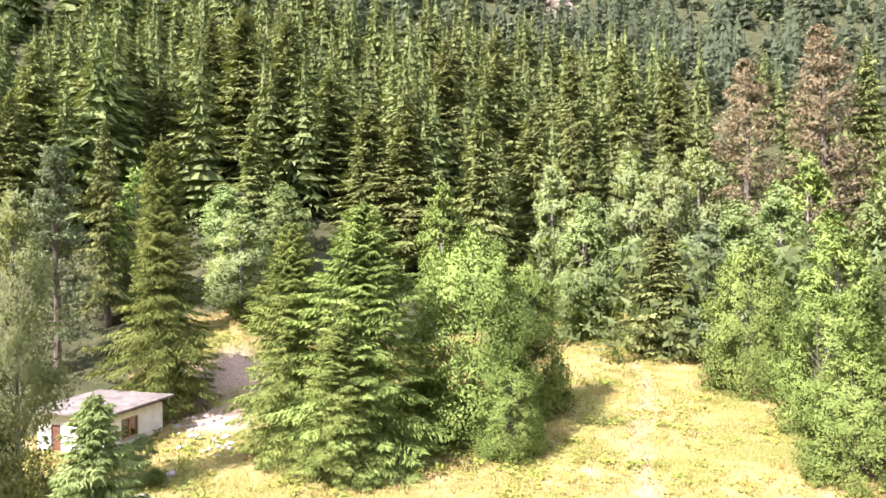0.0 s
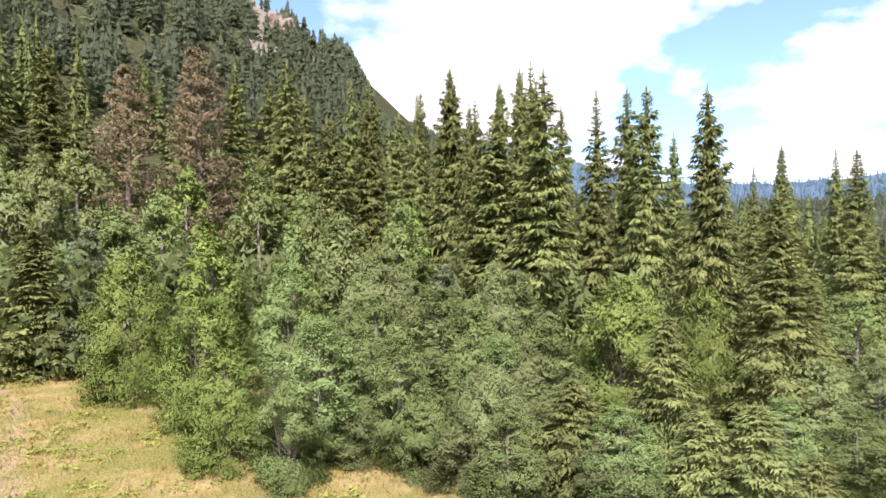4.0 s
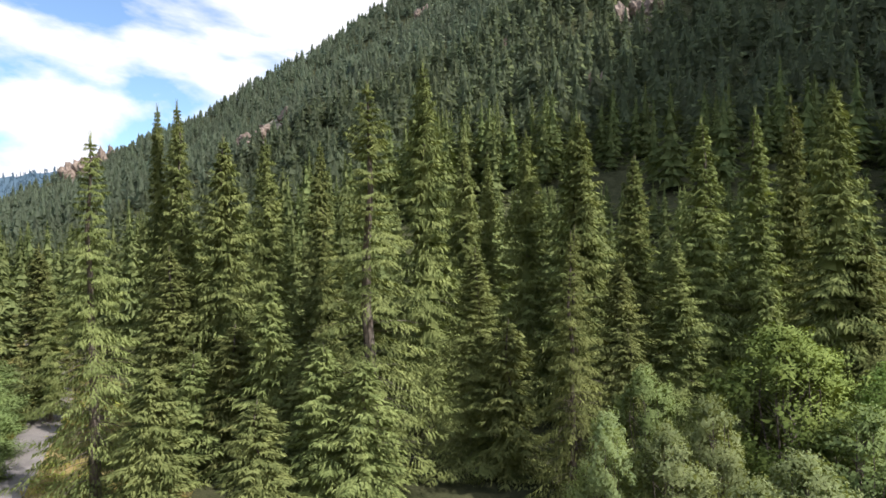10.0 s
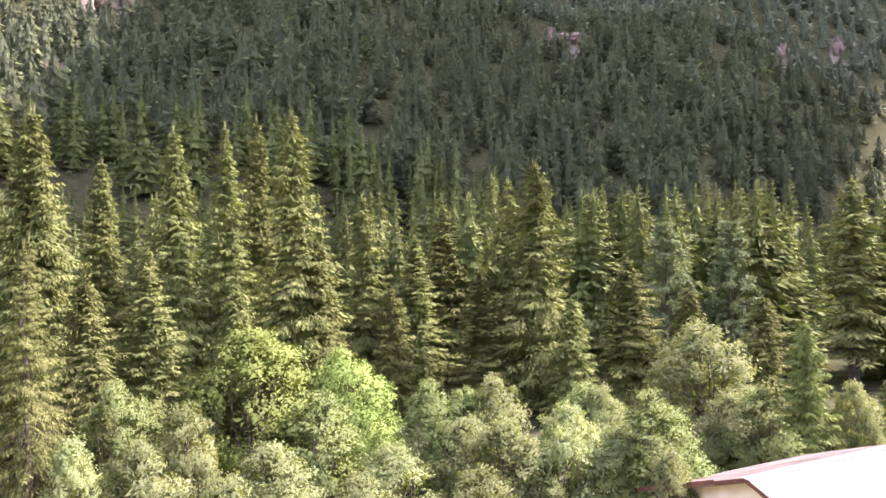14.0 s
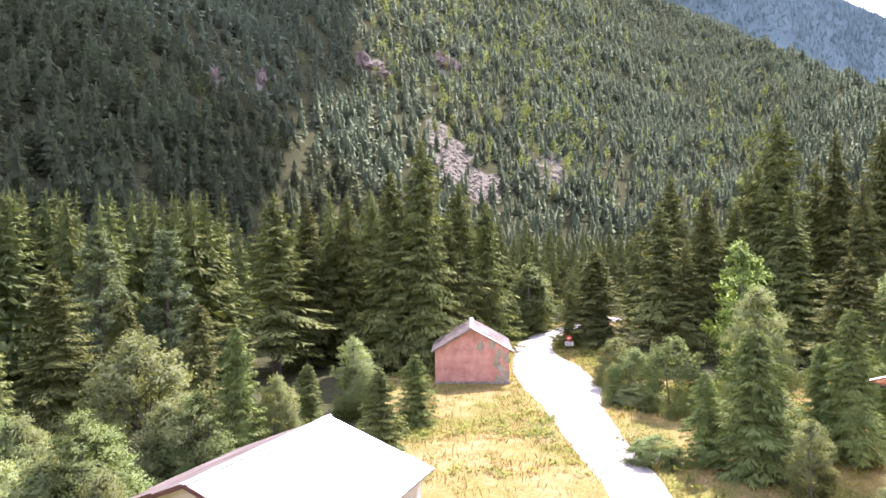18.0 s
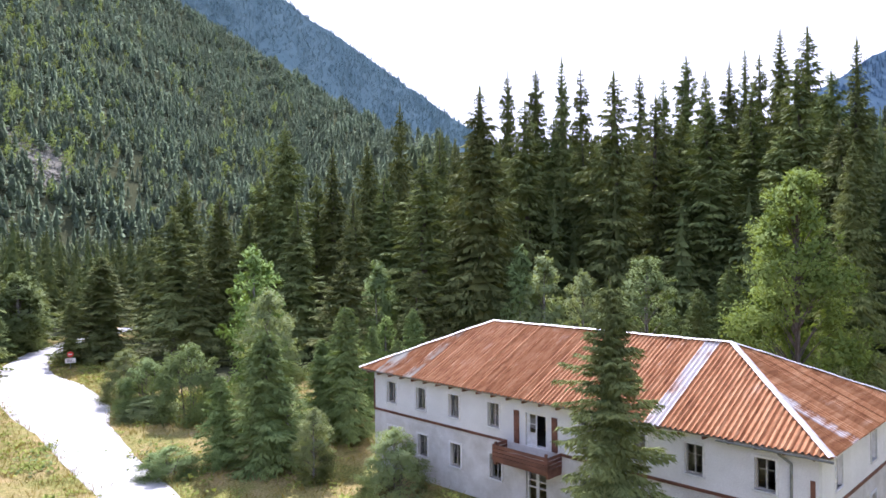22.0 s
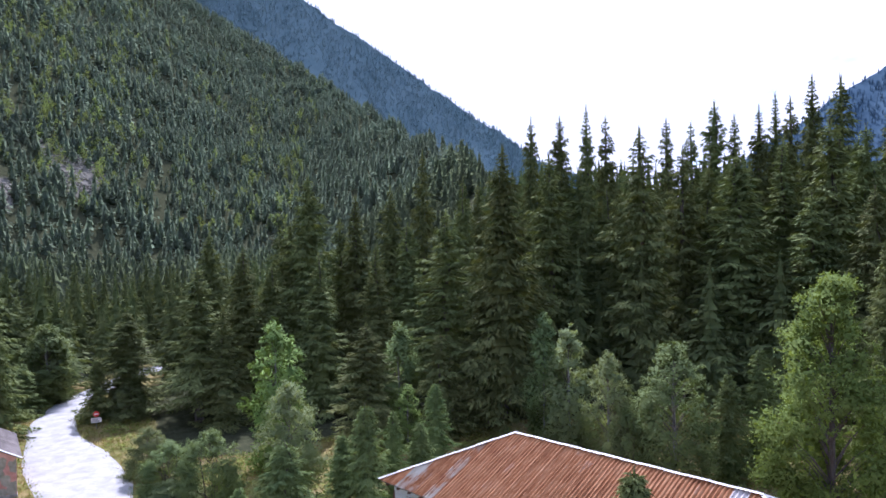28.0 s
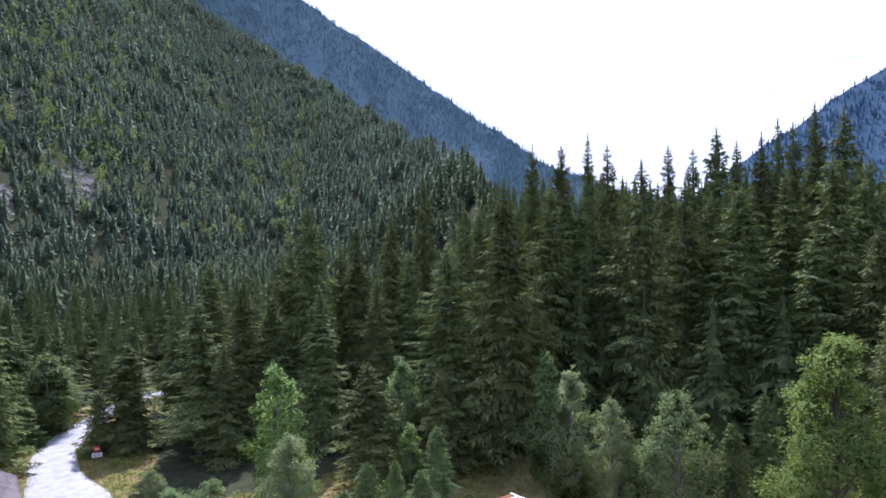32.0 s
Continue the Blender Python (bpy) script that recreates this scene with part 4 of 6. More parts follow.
BIRCHES2 = (
    (54.0, 52.0, 8.3, 8.1), (64.5, 52.0, 10.8, 10.2), (59.3, 64.0, 13.9, 8.9), (56.3, 70.0, 16.3, 8.0),
    (52.3, 66.0, 11.5, 7.5), (61.4, 80.0, 17.7, 8.5), (70.1, 58.0, 11.6, 8.5), (53.3, 84.0, 18.2, 8.2),
    (58.8, 56.0, 9.7, 6.8), (60.7, 44.0, 8.7, 5.0), (66.2, 50.0, 10.0, 8.2), (54.2, 46.0, 9.4, 7.5),
    (57.7, 48.0, 8.6, 6.7), (51.8, 58.0, 12.2, 7.1), (55.8, 70.0, 15.7, 7.4), (60.8, 76.0, 17.7, 7.4),
    (58.8, 64.0, 13.1, 7.3), (69.2, 46.0, 8.2, 5.6), (54.0, 80.0, 18.4, 7.8),
)
RIDGE_SPRUCES = (
    (67.3, 84.0, 31.5, 5.5), (69.4, 84.0, 33.9, 6.2), (71.0, 82.0, 35.4, 6.0), (71.9, 86.0, 36.9, 5.6),
    (72.9, 76.0, 33.4, 9.3), (74.3, 88.0, 32.0, 5.7), (77.1, 82.0, 32.5, 7.4), (79.5, 86.0, 33.3, 7.0),
    (81.0, 78.0, 31.7, 7.6), (83.0, 100.0, 29.7, 5.7), (85.5, 70.0, 29.2, 7.4), (62.8, 102.0, 36.0, 5.8),
    (66.8, 90.0, 32.2, 5.9), (69.3, 100.0, 37.3, 5.7), (58.6, 104.0, 34.6, 8.5), (61.0, 100.0, 32.2, 7.3),
    (55.5, 98.0, 30.5, 8.8), (68.8, 82.0, 29.7, 10.0), (72.3, 78.0, 32.3, 10.2), (62.5, 100.0, 35.3, 5.7),
    (69.2, 100.0, 37.2, 6.5), (71.0, 98.0, 38.5, 6.4), (52.0, 108.0, 40.1, 10.6), (53.4, 104.0, 34.6, 9.3),
    (57.1, 110.0, 38.5, 8.1),
    (65.2, 94.0, 37.8, 7.7), (65.3, 94.0, 37.4, 8.4),
)
ROAD_SPRUCES = (
    (90.6, 64.0, 22.5, 5.7), (88.7, 75.0, 21.8, 4.9), (95.4, 66.0, 21.9, 6.5), (94.1, 72.0, 22.7, 4.7),
    (98.6, 72.0, 20.0, 5.6), (90.3, 52.0, 17.8, 8.1), (102.3, 78.0, 15.1, 5.7), (82.2, 44.0, 10.1, 6.5),
    (74.8, 40.0, 6.8, 6.5), (110.3, 60.0, 26.2, 4.4), (111.7, 58.0, 26.1, 6.1),
    (115.1, 50.0, 22.2, 6.5), (118.3, 62.0, 24.1, 6.1), (126.5, 42.0, 24.5, 9.9), (131.1, 52.0, 28.4, 6.4),
    (134.4, 58.0, 23.7, 5.2), (136.3, 60.0, 22.5, 4.9), (135.2, 44.0, 14.3, 7.5), (139.5, 58.0, 24.2, 6.1),
    (143.6, 56.0, 24.5, 7.3), (147.9, 62.0, 21.8, 6.1), (122.6, 60.0, 23.7, 5.9),
    (92.5, 56.0, 12.7, 5.5), (112.0, 52.0, 18.3, 5.5),
    (88.7, 40.0, 5.7, 6.2), (92.8, 36.0, 4.4, 4.4), (115.8, 46.0, 9.5, 6.8), (121.6, 42.0, 8.8, 6.8),
    (112.7, 46.0, 8.0, 5.6), (118.6, 44.0, 12.0, 6.8), (111.0, 50.0, 14.6, 6.5), (147.4, 46.0, 8.7, 5.3),
    (122.6, 39.0, 9.0, 6.0), (137.9, 42.0, 9.8, 5.8), (84.7, 40.0, 5.2, 5.5), (102.8, 66.0, 12.3, 4.8),
    (109.6, 41.0, 7.9, 5.7), (117.4, 36.0, 6.6, 5.6), (125.8, 38.0, 8.2, 6.2),
)
BIRCHES3 = (
    (95.3, 60.0, 10.1, 6.8), (98.5, 64.0, 6.1, 7.8), (92.5, 60.0, 11.1, 5.9), (68.7, 56.0, 12.5, 5.9),
    (96.6, 54.0, 6.9, 5.3), (100.1, 72.0, 3.8, 5.3), (67.2, 48.0, 9.9, 5.9),
    (92.9, 50.0, 6.6, 6.1), (95.2, 45.0, 4.8, 5.1), (98.9, 56.0, 4.4, 5.0), (90.5, 44.0, 5.2, 5.4),
    (72.9, 46.0, 8.8, 6.8), (69.6, 36.0, 6.0, 5.3), (78.7, 38.0, 5.4, 5.3),
)
EAST_SPRUCES = (
    (153.1, 58.0, 24.2, 7.6), (156.9, 60.0, 25.0, 6.8), (159.3, 64.0, 26.5, 6.3), (162.1, 56.0, 25.7, 7.8),
    (143.8, 56.0, 24.9, 7.3), (148.1, 62.0, 22.2, 6.6), (167.6, 66.0, 19.6, 7.0), (174.3, 68.0, 18.5, 7.2),
    (178.3, 84.0, 23.3, 7.5), (171.9, 64.0, 15.4, 6.8), (181.8, 60.0, 21.7, 8.8), (170.3, 84.0, 17.5, 6.2),
    (186.1, 92.0, 21.6, 8.3), (189.2, 96.0, 21.5, 7.8),
    (189.1, 62.0, 13.2, 7.6), (163.9, 56.0, 15.1, 6.8), (169.8, 58.0, 11.1, 6.1), (177.2, 60.0, 12.4, 6.8),
    (151.1, 52.0, 14.6, 6.4), (184.6, 56.0, 10.2, 5.9), (157.6, 52.0, 11.7, 5.9), (193.7, 62.0, 10.7, 6.6),
    (198.9, 64.0, 9.6, 6.3), (146.8, 50.0, 13.1, 6.1),
)
SOUTH_SPRUCES = (
    (179.6, 72.0, 21.4, 7.6), (187.2, 88.0, 21.7, 8.6), (204.8, 78.0, 20.5, 10.8), (207.4, 84.0, 20.7, 8.2),
    (210.6, 86.0, 21.3, 8.4), (214.2, 80.0, 23.7, 9.1), (216.7, 80.0, 27.5, 9.8), (219.8, 88.0, 22.9, 8.6),
    (222.0, 92.0, 20.6, 8.3), (212.7, 88.0, 21.4, 6.5), (200.4, 88.0, 18.3, 7.9), (218.9, 84.0, 17.5, 6.8),
    (201.8, 44.0, 9.4, 3.2), (207.2, 50.0, 6.0, 3.5), (213.0, 45.0, 6.4, 4.2), (216.0, 55.0, 5.9, 3.8),
    (204.8, 52.0, 4.8, 3.0), (201.7, 42.0, 10.0, 3.8), (223.6, 104.0, 6.4, 5.9), (211.4, 60.0, 6.0, 4.4),
)
SOUTH_PINES = (
    (192.0, 72.0, 16.3, 8.2), (196.7, 76.0, 16.6, 7.7),
)
WILLOWS = (
    (153.7, 32.0, 7.3, 4.4), (148.6, 38.0, 7.5, 4.6), (172.9, 36.0, 6.9, 4.7), (178.0, 36.0, 7.2, 5.0),
    (185.4, 38.0, 6.5, 4.6), (194.5, 44.0, 9.1, 8.6), (204.7, 44.0, 6.2, 3.9), (170.0, 29.0, 5.8, 5.2),
    (180.7, 30.0, 5.7, 5.1), (175.7, 36.0, 6.5, 5.0), (186.7, 38.0, 6.4, 4.6), (160.0, 28.0, 6.4, 5.0),
    (145.5, 30.0, 6.9, 3.7),
    (163.6, 34.0, 7.0, 6.4), (155.8, 38.0, 7.7, 6.2), (175.6, 32.0, 6.1, 5.7), (184.0, 34.0, 6.3, 5.5),
    (188.0, 31.0, 6.0, 4.8), (150.4, 30.0, 6.5, 4.6), (167.2, 26.0, 5.6, 4.7), (177.0, 26.0, 5.7, 4.7),
    (198.4, 40.0, 6.2, 4.9), (191.8, 28.0, 6.0, 3.9), (196.5, 40.0, 6.0, 4.9), (178.7, 30.0, 6.5, 4.9),
    (184.0, 30.0, 6.1, 4.6), (156.5, 26.0, 5.8, 4.2),
)
BIRCHES4 = (
    (190.6, 31.0, 7.8, 4.8), (210.9, 58.0, 6.7, 4.7), (225.5, 112.0, 10.1, 8.7), (192.0, 32.0, 6.9, 4.7),
)
WEST_SPRUCES = (
    (260.2, 80.3, 31.2, 10.8), (271.0, 84.3, 32.1, 10.3), (253.6, 104.3, 36.0, 6.8), (244.3, 100.3, 31.7, 9.8),
    (248.1, 104.3, 29.1, 10.2), (250.9, 108.3, 31.0, 8.8), (255.5, 85.3, 25.8, 11.1), (256.9, 100.3, 31.5, 6.5),
    (258.1, 108.3, 29.2, 6.6), (245.1, 88.3, 20.7, 9.0), (249.7, 92.3, 21.8, 7.5), (242.9, 104.3, 25.3, 7.6),
    (242.1, 110.3, 24.9, 7.2), (239.2, 95.4, 21.5, 7.7), (236.7, 100.4, 23.8, 8.2), (235.8, 90.4, 19.2, 9.5),
    (248.9, 74.3, 13.1, 7.8), (254.9, 76.3, 11.7, 7.4), (246.8, 110.3, 26.0, 8.1), (252.3, 100.3, 24.9, 8.2),
    (230.8, 97.4, 13.6, 9.5), (228.7, 96.3, 7.7, 5.1), (241.4, 96.4, 19.4, 7.8), (258.7, 82.3, 17.2, 8.0),
    (237.7, 86.4, 14.3, 6.3),
)
WEST_RIDGE = (
    (262.5, 100.3, 35.1, 5.7), (264.8, 98.3, 35.2, 6.8), (266.9, 95.3, 36.5, 5.8), (268.4, 98.3, 34.6, 6.8),
    (273.0, 104.3, 33.5, 7.2), (274.8, 108.3, 32.7, 6.6), (276.5, 104.3, 35.9, 8.1), (277.9, 108.3, 33.7, 7.0),
    (279.6, 108.3, 34.7, 7.9), (280.7, 110.2, 36.6, 7.6), (281.7, 112.2, 35.6, 7.3), (283.1, 104.2, 38.6, 7.6),
    (284.9, 98.2, 37.5, 10.4), (286.4, 92.2, 31.9, 9.0), (288.0, 100.2, 36.6, 9.0), (263.9, 90.3, 30.1, 10.3),
    (278.1, 88.3, 29.2, 11.5), (274.2, 92.3, 29.9, 9.8), (281.2, 92.2, 30.4, 11.3), (284.2, 88.2, 32.2, 12.9),
    (266.2, 96.3, 28.0, 9.4), (268.4, 92.3, 25.5, 9.8), (276.1, 96.3, 27.6, 10.2), (286.9, 80.2, 23.9, 9.8),
    (283.0, 84.2, 23.9, 9.6),
)
WEST_NEAR = (
    (242.5, 45.3, 9.1, 5.9), (248.9, 50.3, 10.1, 4.9), (247.0, 52.3, 7.5, 4.2), (254.5, 66.3, 8.3, 4.3),
    (277.3, 62.3, 9.6, 4.5), (279.5, 66.3, 10.7, 4.8), (239.0, 46.4, 6.0, 3.4), (223.9, 104.3, 7.0, 5.9),
    (287.7, 60.2, 22.0, 6.4), (253.2, 60.3, 6.2, 3.9), (251.1, 58.3, 7.7, 3.3),
)
BIRCHES5 = (
    (241.7, 68.4, 14.1, 6.9), (242.8, 55.3, 10.9, 6.5), (263.3, 72.3, 12.9, 5.0), (265.3, 68.3, 12.4, 6.1),
    (268.4, 62.3, 11.7, 5.6), (273.4, 60.3, 12.5, 8.1), (225.5, 110.3, 10.8, 8.5), (251.5, 80.3, 12.2, 5.9),
    (282.6, 58.2, 10.2, 5.7), (244.2, 46.3, 5.2, 3.8), (246.2, 42.3, 4.5, 3.1), (252.2, 72.3, 6.8, 3.5),
)
ASPENS = (
    (284.1, 52.2, 19.0, 8.9),
)
SAPLING = (
    (349.5, 38.0, 7.4, 5.9),
)
THICKET = (
    (236.7, 60.4, 7.0, 6.8), (233.7, 64.4, 5.2, 6.3), (235.2, 46.0, 1.9, 4.5), (252.8, 39.0, 4.3, 4.8),
    (286.9, 45.2, 7.7, 3.3), (232.3, 70.4, 5.1, 5.1), (230.8, 95.4, 5.2, 5.4), (57.0, 46.0, 4.1, 6.0),
    (67.8, 44.0, 7.3, 6.8), (62.8, 43.0, 5.9, 5.6), (73.6, 42.0, 5.3, 5.8), (78.2, 38.0, 4.7, 5.3),
    (66.9, 40.0, 5.3, 5.9), (51.6, 42.0, 6.9, 5.1), (98.0, 50.0, 3.7, 4.9), (68.6, 40.0, 7.6, 5.9),
    (150.3, 40.0, 6.9, 4.6), (71.8, 46.0, 8.5, 6.4), (352.7, 45.0, 3.4, 2.9), 
    (95.8, 58.0, 4.6, 5.7), (234.0, 62.4, 2.1, 6.1), (269.9, 60.3, 8.3, 4.4),
)
GARDEN_SPRUCE = (
    (270.5, 27.9, 12.9, 6.9),
)

SPARSE_SPRUCES = (
    (105.7, 44.0, 21.2, 6.8), (143.0, 38.0, 15.0, 4.6), (143.3, 40.0, 15.4, 4.9),
)

SPRUCE_LABEL = "tall dark green spruce with drooping branches in dense forest"
NEAR = dict(whorl=0.50, per=7, gap=0.18, along=6, twig=0.25, thin=0.12, core=0.46)
HI = dict(whorl=0.55, per=7, gap=0.25, along=4, twig=0.33, thin=0.14, core=0.58)
LO = dict(whorl=0.66, per=6, gap=0.40, along=3, twig=0.54, thin=0.155, core=0.70)
spruces_near = [(spruce_model("spruce_tree", SPRUCE_LABEL, "spruce tree", 41 + k, 24.0, 4.6, twigs_below=60, **{**NEAR, **f}), True) for k, f in enumerate((
    dict(droop=0.75, ragged=0.4, power=1.0), dict(droop=1.0, ragged=0.5, gaps=0.22, per=5, whorl=0.75, power=1.05, core=0), dict(droop=0.65, ragged=0.35, power=0.95), dict(droop=0.85, ragged=0.4, gaps=0.12, power=1.15)))]
spruces_hi = [(spruce_model("spruce_tree", SPRUCE_LABEL, "spruce tree", 11 + k, 22.0, 3.8, twigs_below=30, **{**HI, **f}), True) for k, f in enumerate((
    dict(droop=0.7, ragged=0.35, power=1.05), dict(droop=0.55, ragged=0.3, power=0.95), dict(droop=0.95, ragged=0.45, gaps=0.18, bare=0.1), dict(droop=0.6, ragged=0.35, power=1.15), dict(droop=0.8, ragged=0.45, power=0.9)))]
spruces_lo = [(spruce_model("spruce_tree", SPRUCE_LABEL, "spruce tree", 31 + k, 26.0, 4.0, twigs_below=8, **{**LO, **f}), False) for k, f in enumerate((
    dict(droop=0.6, ragged=0.35, power=1.0), dict(droop=0.5, ragged=0.3, power=0.9), dict(droop=0.8, ragged=0.45, gaps=0.2, bare=0.1, core=0.3), dict(ragged=0.4, power=1.15), dict(ragged=0.5, gaps=0.25, bare=0.16, power=0.85, core=0.3), dict(droop=0.7, ragged=0.45, power=0.85)))]
sparse = [(spruce_model("spruce_tree", "thin spruce with hanging boughs and bare pale trunk showing", "spruce tree", 47 + k, 22.0, 3.6, twigs_below=150, whorl=0.62, per=6, gap=0.16, along=4, twig=0.25, thin=0.13, bare=0.05, droop=1.25, ragged=0.45, gaps=0.15, power=0.95, core=0), True) for k in range(2)]
dark_young = [(spruce_model("young_spruce", "young dark green spruce under the tall trees", "spruce tree", 151 + k, 10.0, 2.6, twigs_below=0, whorl=0.42, per=7, gap=0.22, along=3, twig=0.32, thin=0.14, bare=0.01, droop=0.45, ragged=0.35, power=0.9, core=0.5, core_step=0.6), True) for k in range(3)]
young = [(spruce_model("young_spruce", "young bushy green spruce with branches down to the grass", "spruce tree", 51 + k, 10.0, 2.6, twigs_below=0, whorl=0.38, per=7, gap=0.20, along=3, twig=0.34, thin=0.14, bare=0.01, droop=0.25, ragged=0.3, power=0.85, core=0.5, core_step=0.6, mat=FRESH_NEEDLE), True) for k in range(4)]
broad = [(spruce_model("spruce_tree", "broad full green spruce standing in the meadow", "spruce tree", 56 + k, 18.0, 4.6, whorl=0.40, per=9, gap=0.17, along=6, twig=0.25, thin=0.135, bare=0.0, droop=0.45, ragged=0.3, power=0.72, core=0.5, mat=MEADOW_NEEDLE), True) for k in range(3)]
garden = [(spruce_model("spruce_tree", "dark green spruce standing before the guesthouse", "spruce tree", 66, 14.0, 3.2, whorl=0.36, per=8, gap=0.13, along=6, twig=0.22, thin=0.14, bare=0.02, droop=0.5, ragged=0.5, gaps=0.08, power=0.9, core=0.45), True)]
sapling = [(spruce_model("young_spruce", "sparse young green spruce growing before the hut", "spruce tree", 77, 8.0, 2.8, twigs_below=0, whorl=0.32, per=8, gap=0.16, along=4, twig=0.30, thin=0.14, bare=0.01, droop=0.35, ragged=0.45, power=0.9, core=0.3, mat=FRESH_NEEDLE), True)]
pines = [(pine_model("pine_tree", "blue-green pine with open layered crown", 61 + k, PINE_NEEDLE), True) for k in range(2)]
browns = [(pine_model("pine_tree", "browning pine with sparse dry needles on the slope", 71, BROWN_NEEDLE, 28.0, 6.5), True)]
birches = [(broadleaf_model("birch_tree", "pale grey-green young birch with light trunk", "birch tree", 81 + k, 14.0, 7.0, 0.02, 78, 26000, 0.16, "egg", (BIRCH_LEAF, GREY_LEAF, BIRCH_LEAF)[k], BIRCH_BARK), True) for k in range(3)]
birches += [(broadleaf_model("birch_tree", "pale grey-green young birch with light trunk", "birch tree", 91 + k, 14.0, 7.0, 0.03, 60, 11000, 0.27, "egg", (BIRCH_LEAF, WILLOW_LEAF, GREY_LEAF)[k], BIRCH_BARK), False) for k in range(3)]
bushes = [(broadleaf_model("willow_bush", "rounded bright green willow bush in the meadow", "bush", 101 + k, 10.0, 9.0, 0.03, 84, 38000, 0.15, "dome", WILLOW_LEAF, BARK, 5), True) for k in range(3)]
greys = [(broadleaf_model("grey_willow", "grey-green leafy willow thicket", "bush", 111 + k, 8.0, 7.0, 0.02, 60, 26000, 0.135, "dome", (GREY_LEAF, BIRCH_LEAF, GREY_LEAF)[k], BARK, 5), True) for k in range(3)]
yellows = [(broadleaf_model("aspen_tree", "tall green aspen with ragged crown", "tree", 121, 18.0, 8.0, 0.05, 96, 40000, 0.18, "egg", YELLOW_LEAF, BARK), True)]

ALL_SPRUCES = (HILL_SPRUCES, RIDGE_SPRUCES, ROAD_SPRUCES, EAST_SPRUCES, SOUTH_SPRUCES, WEST_SPRUCES, WEST_RIDGE, WEST_NEAR)
plant(sapling, SAPLING, 8.0, 5.6, "young spruces", 197)
plant(sparse, SPARSE_SPRUCES, 22.0, 6.6, "spruces of the valley", 196)
plant(garden, GARDEN_SPRUCE, 14.0, 6.4, "spruces of the valley", 198)
plant(broad, MEADOW_SPRUCES, 18.0, 9.2, "spruces of the meadow", 199)
for i, rows in enumerate(ALL_SPRUCES):
    plant(spruces_hi, [r for r in rows if r[2] > 12 and 50 <= r[1] < 68], 22.0, 5.9, "spruces of the valley", 200 + i)
    plant(spruces_near, [r for r in rows if r[2] > 12 and r[1] < 50], 24.0, 7.4, "spruces of the valley", 205 + 20 * i)
    plant(spruces_lo, [r for r in rows if r[2] > 12 and r[1] >= 68], 26.0, 7.4 if i == 4 else 6.3, "spruces of the valley", 210 + i)
    plant(young if i in (4, 7) else dark_young, [r for r in rows if r[2] <= 12], 10.0, 4.8, "young spruces", 220 + i)
plant(pines, HILL_PINES + SOUTH_PINES, 20.0, 8.0, "pines among the spruces", 240)
plant(browns, BROWN_PINES, 28.0, 9.6, "browning pines", 241)
plant(bushes, MEADOW_BUSHES, 10.0, 8.6, "willow bushes of the meadow", 242)
for i, rows in enumerate((BIRCHES, BIRCHES2, BIRCHES3, BIRCHES4, BIRCHES5)):
    plant(birches, rows, 14.0, 7.0, "birches", 250 + i)
plant(yellows, ASPENS, 18.0, 8.0, "aspens by the house", 261)
plant(greys, THICKET, 9.0, 7.0, "thicket by the meadow and road", 262)
plant(greys, WILLOWS, 8.0, 6.2, "willow thicket", 260)


def retire(models):
    for model, _ in models:
        for o in [model, *model.children_recursive]:
            bpy.data.objects.remove(o)


for kind in (sparse, dark_young, spruces_near, spruces_hi, spruces_lo, young, broad, garden, sapling, pines, browns, birches, bushes, greys, yellows):
    retire(kind)


# ---------------------------------------------------------------- the wooded slopes
def blob_tree(seed, count, size):
    q = leafy_sprays(crown_lobes(12.0, 8.0, seed, 0.1, 16, "egg"), count, size, seed)
    return loose(q)


def scatter(name, shapes, place, mat, label):
    """One mesh of many distant trees: place holds x, y, z, height scale, width scale, turn, tone."""
    rnd = np.random.RandomState(5)
    which = rnd.randint(0, len(shapes), len(place))
    vs, fs, ns, tone, base = [], [], [], [], 0
    for k, (v, f, *soft) in enumerate(shapes):
        sel = place[which == k]
        if not len(sel):
            continue
        c, s = np.cos(sel[:, 5])[:, None], np.sin(sel[:, 5])[:, None]
        x = (v[None, :, 0] * c - v[None, :, 1] * s) * sel[:, 4:5] + sel[:, 0:1]
        y = (v[None, :, 0] * s + v[None, :, 1] * c) * sel[:, 4:5] + sel[:, 1:2]
        z = v[None, :, 2] * sel[:, 3:4] + sel[:, 2:3]
        vs.append(np.stack([x, y, z], -1).reshape(-1, 3))
        if soft:
            m = soft[0]
            ns.append(np.stack([m[None, :, 0] * c - m[None, :, 1] * s, m[None, :, 0] * s + m[None, :, 1] * c, np.repeat(m[None, :, 2], len(sel), 0)], -1).reshape(-1, 3))
        fs.append((f[None] + (np.arange(len(sel)) * len(v))[:, None, None]).reshape(-1, 3) + base)
        tone.append(np.repeat(sel[:, 6], len(v)))
        base += len(sel) * len(v)
    v, f, tone = np.concatenate(vs), np.concatenate(fs), np.concatenate(tone)
    me = bpy.data.meshes.new(name)
    me.vertices.add(len(v))
    me.vertices.foreach_set("co", v.reshape(-1).astype(np.float32))
    me.loops.add(3 * len(f))
    me.loops.foreach_set("vertex_index", f.reshape(-1).astype(np.int32))
    me.polygons.add(len(f))
    me.polygons.foreach_set("loop_start", np.arange(0, 3 * len(f), 3, dtype=np.int32))
    me.materials.append(mat)
    me.update(calc_edges=True)
    if ns:
        me.normals_split_custom_set_from_vertices(np.concatenate(ns).tolist())
    at = me.attributes.new("tree_tone", "FLOAT", "POINT")
    at.data.foreach_set("value", tone.astype(np.float32))
    return tagged(new(name, me), label, "forest", kind="stuff")


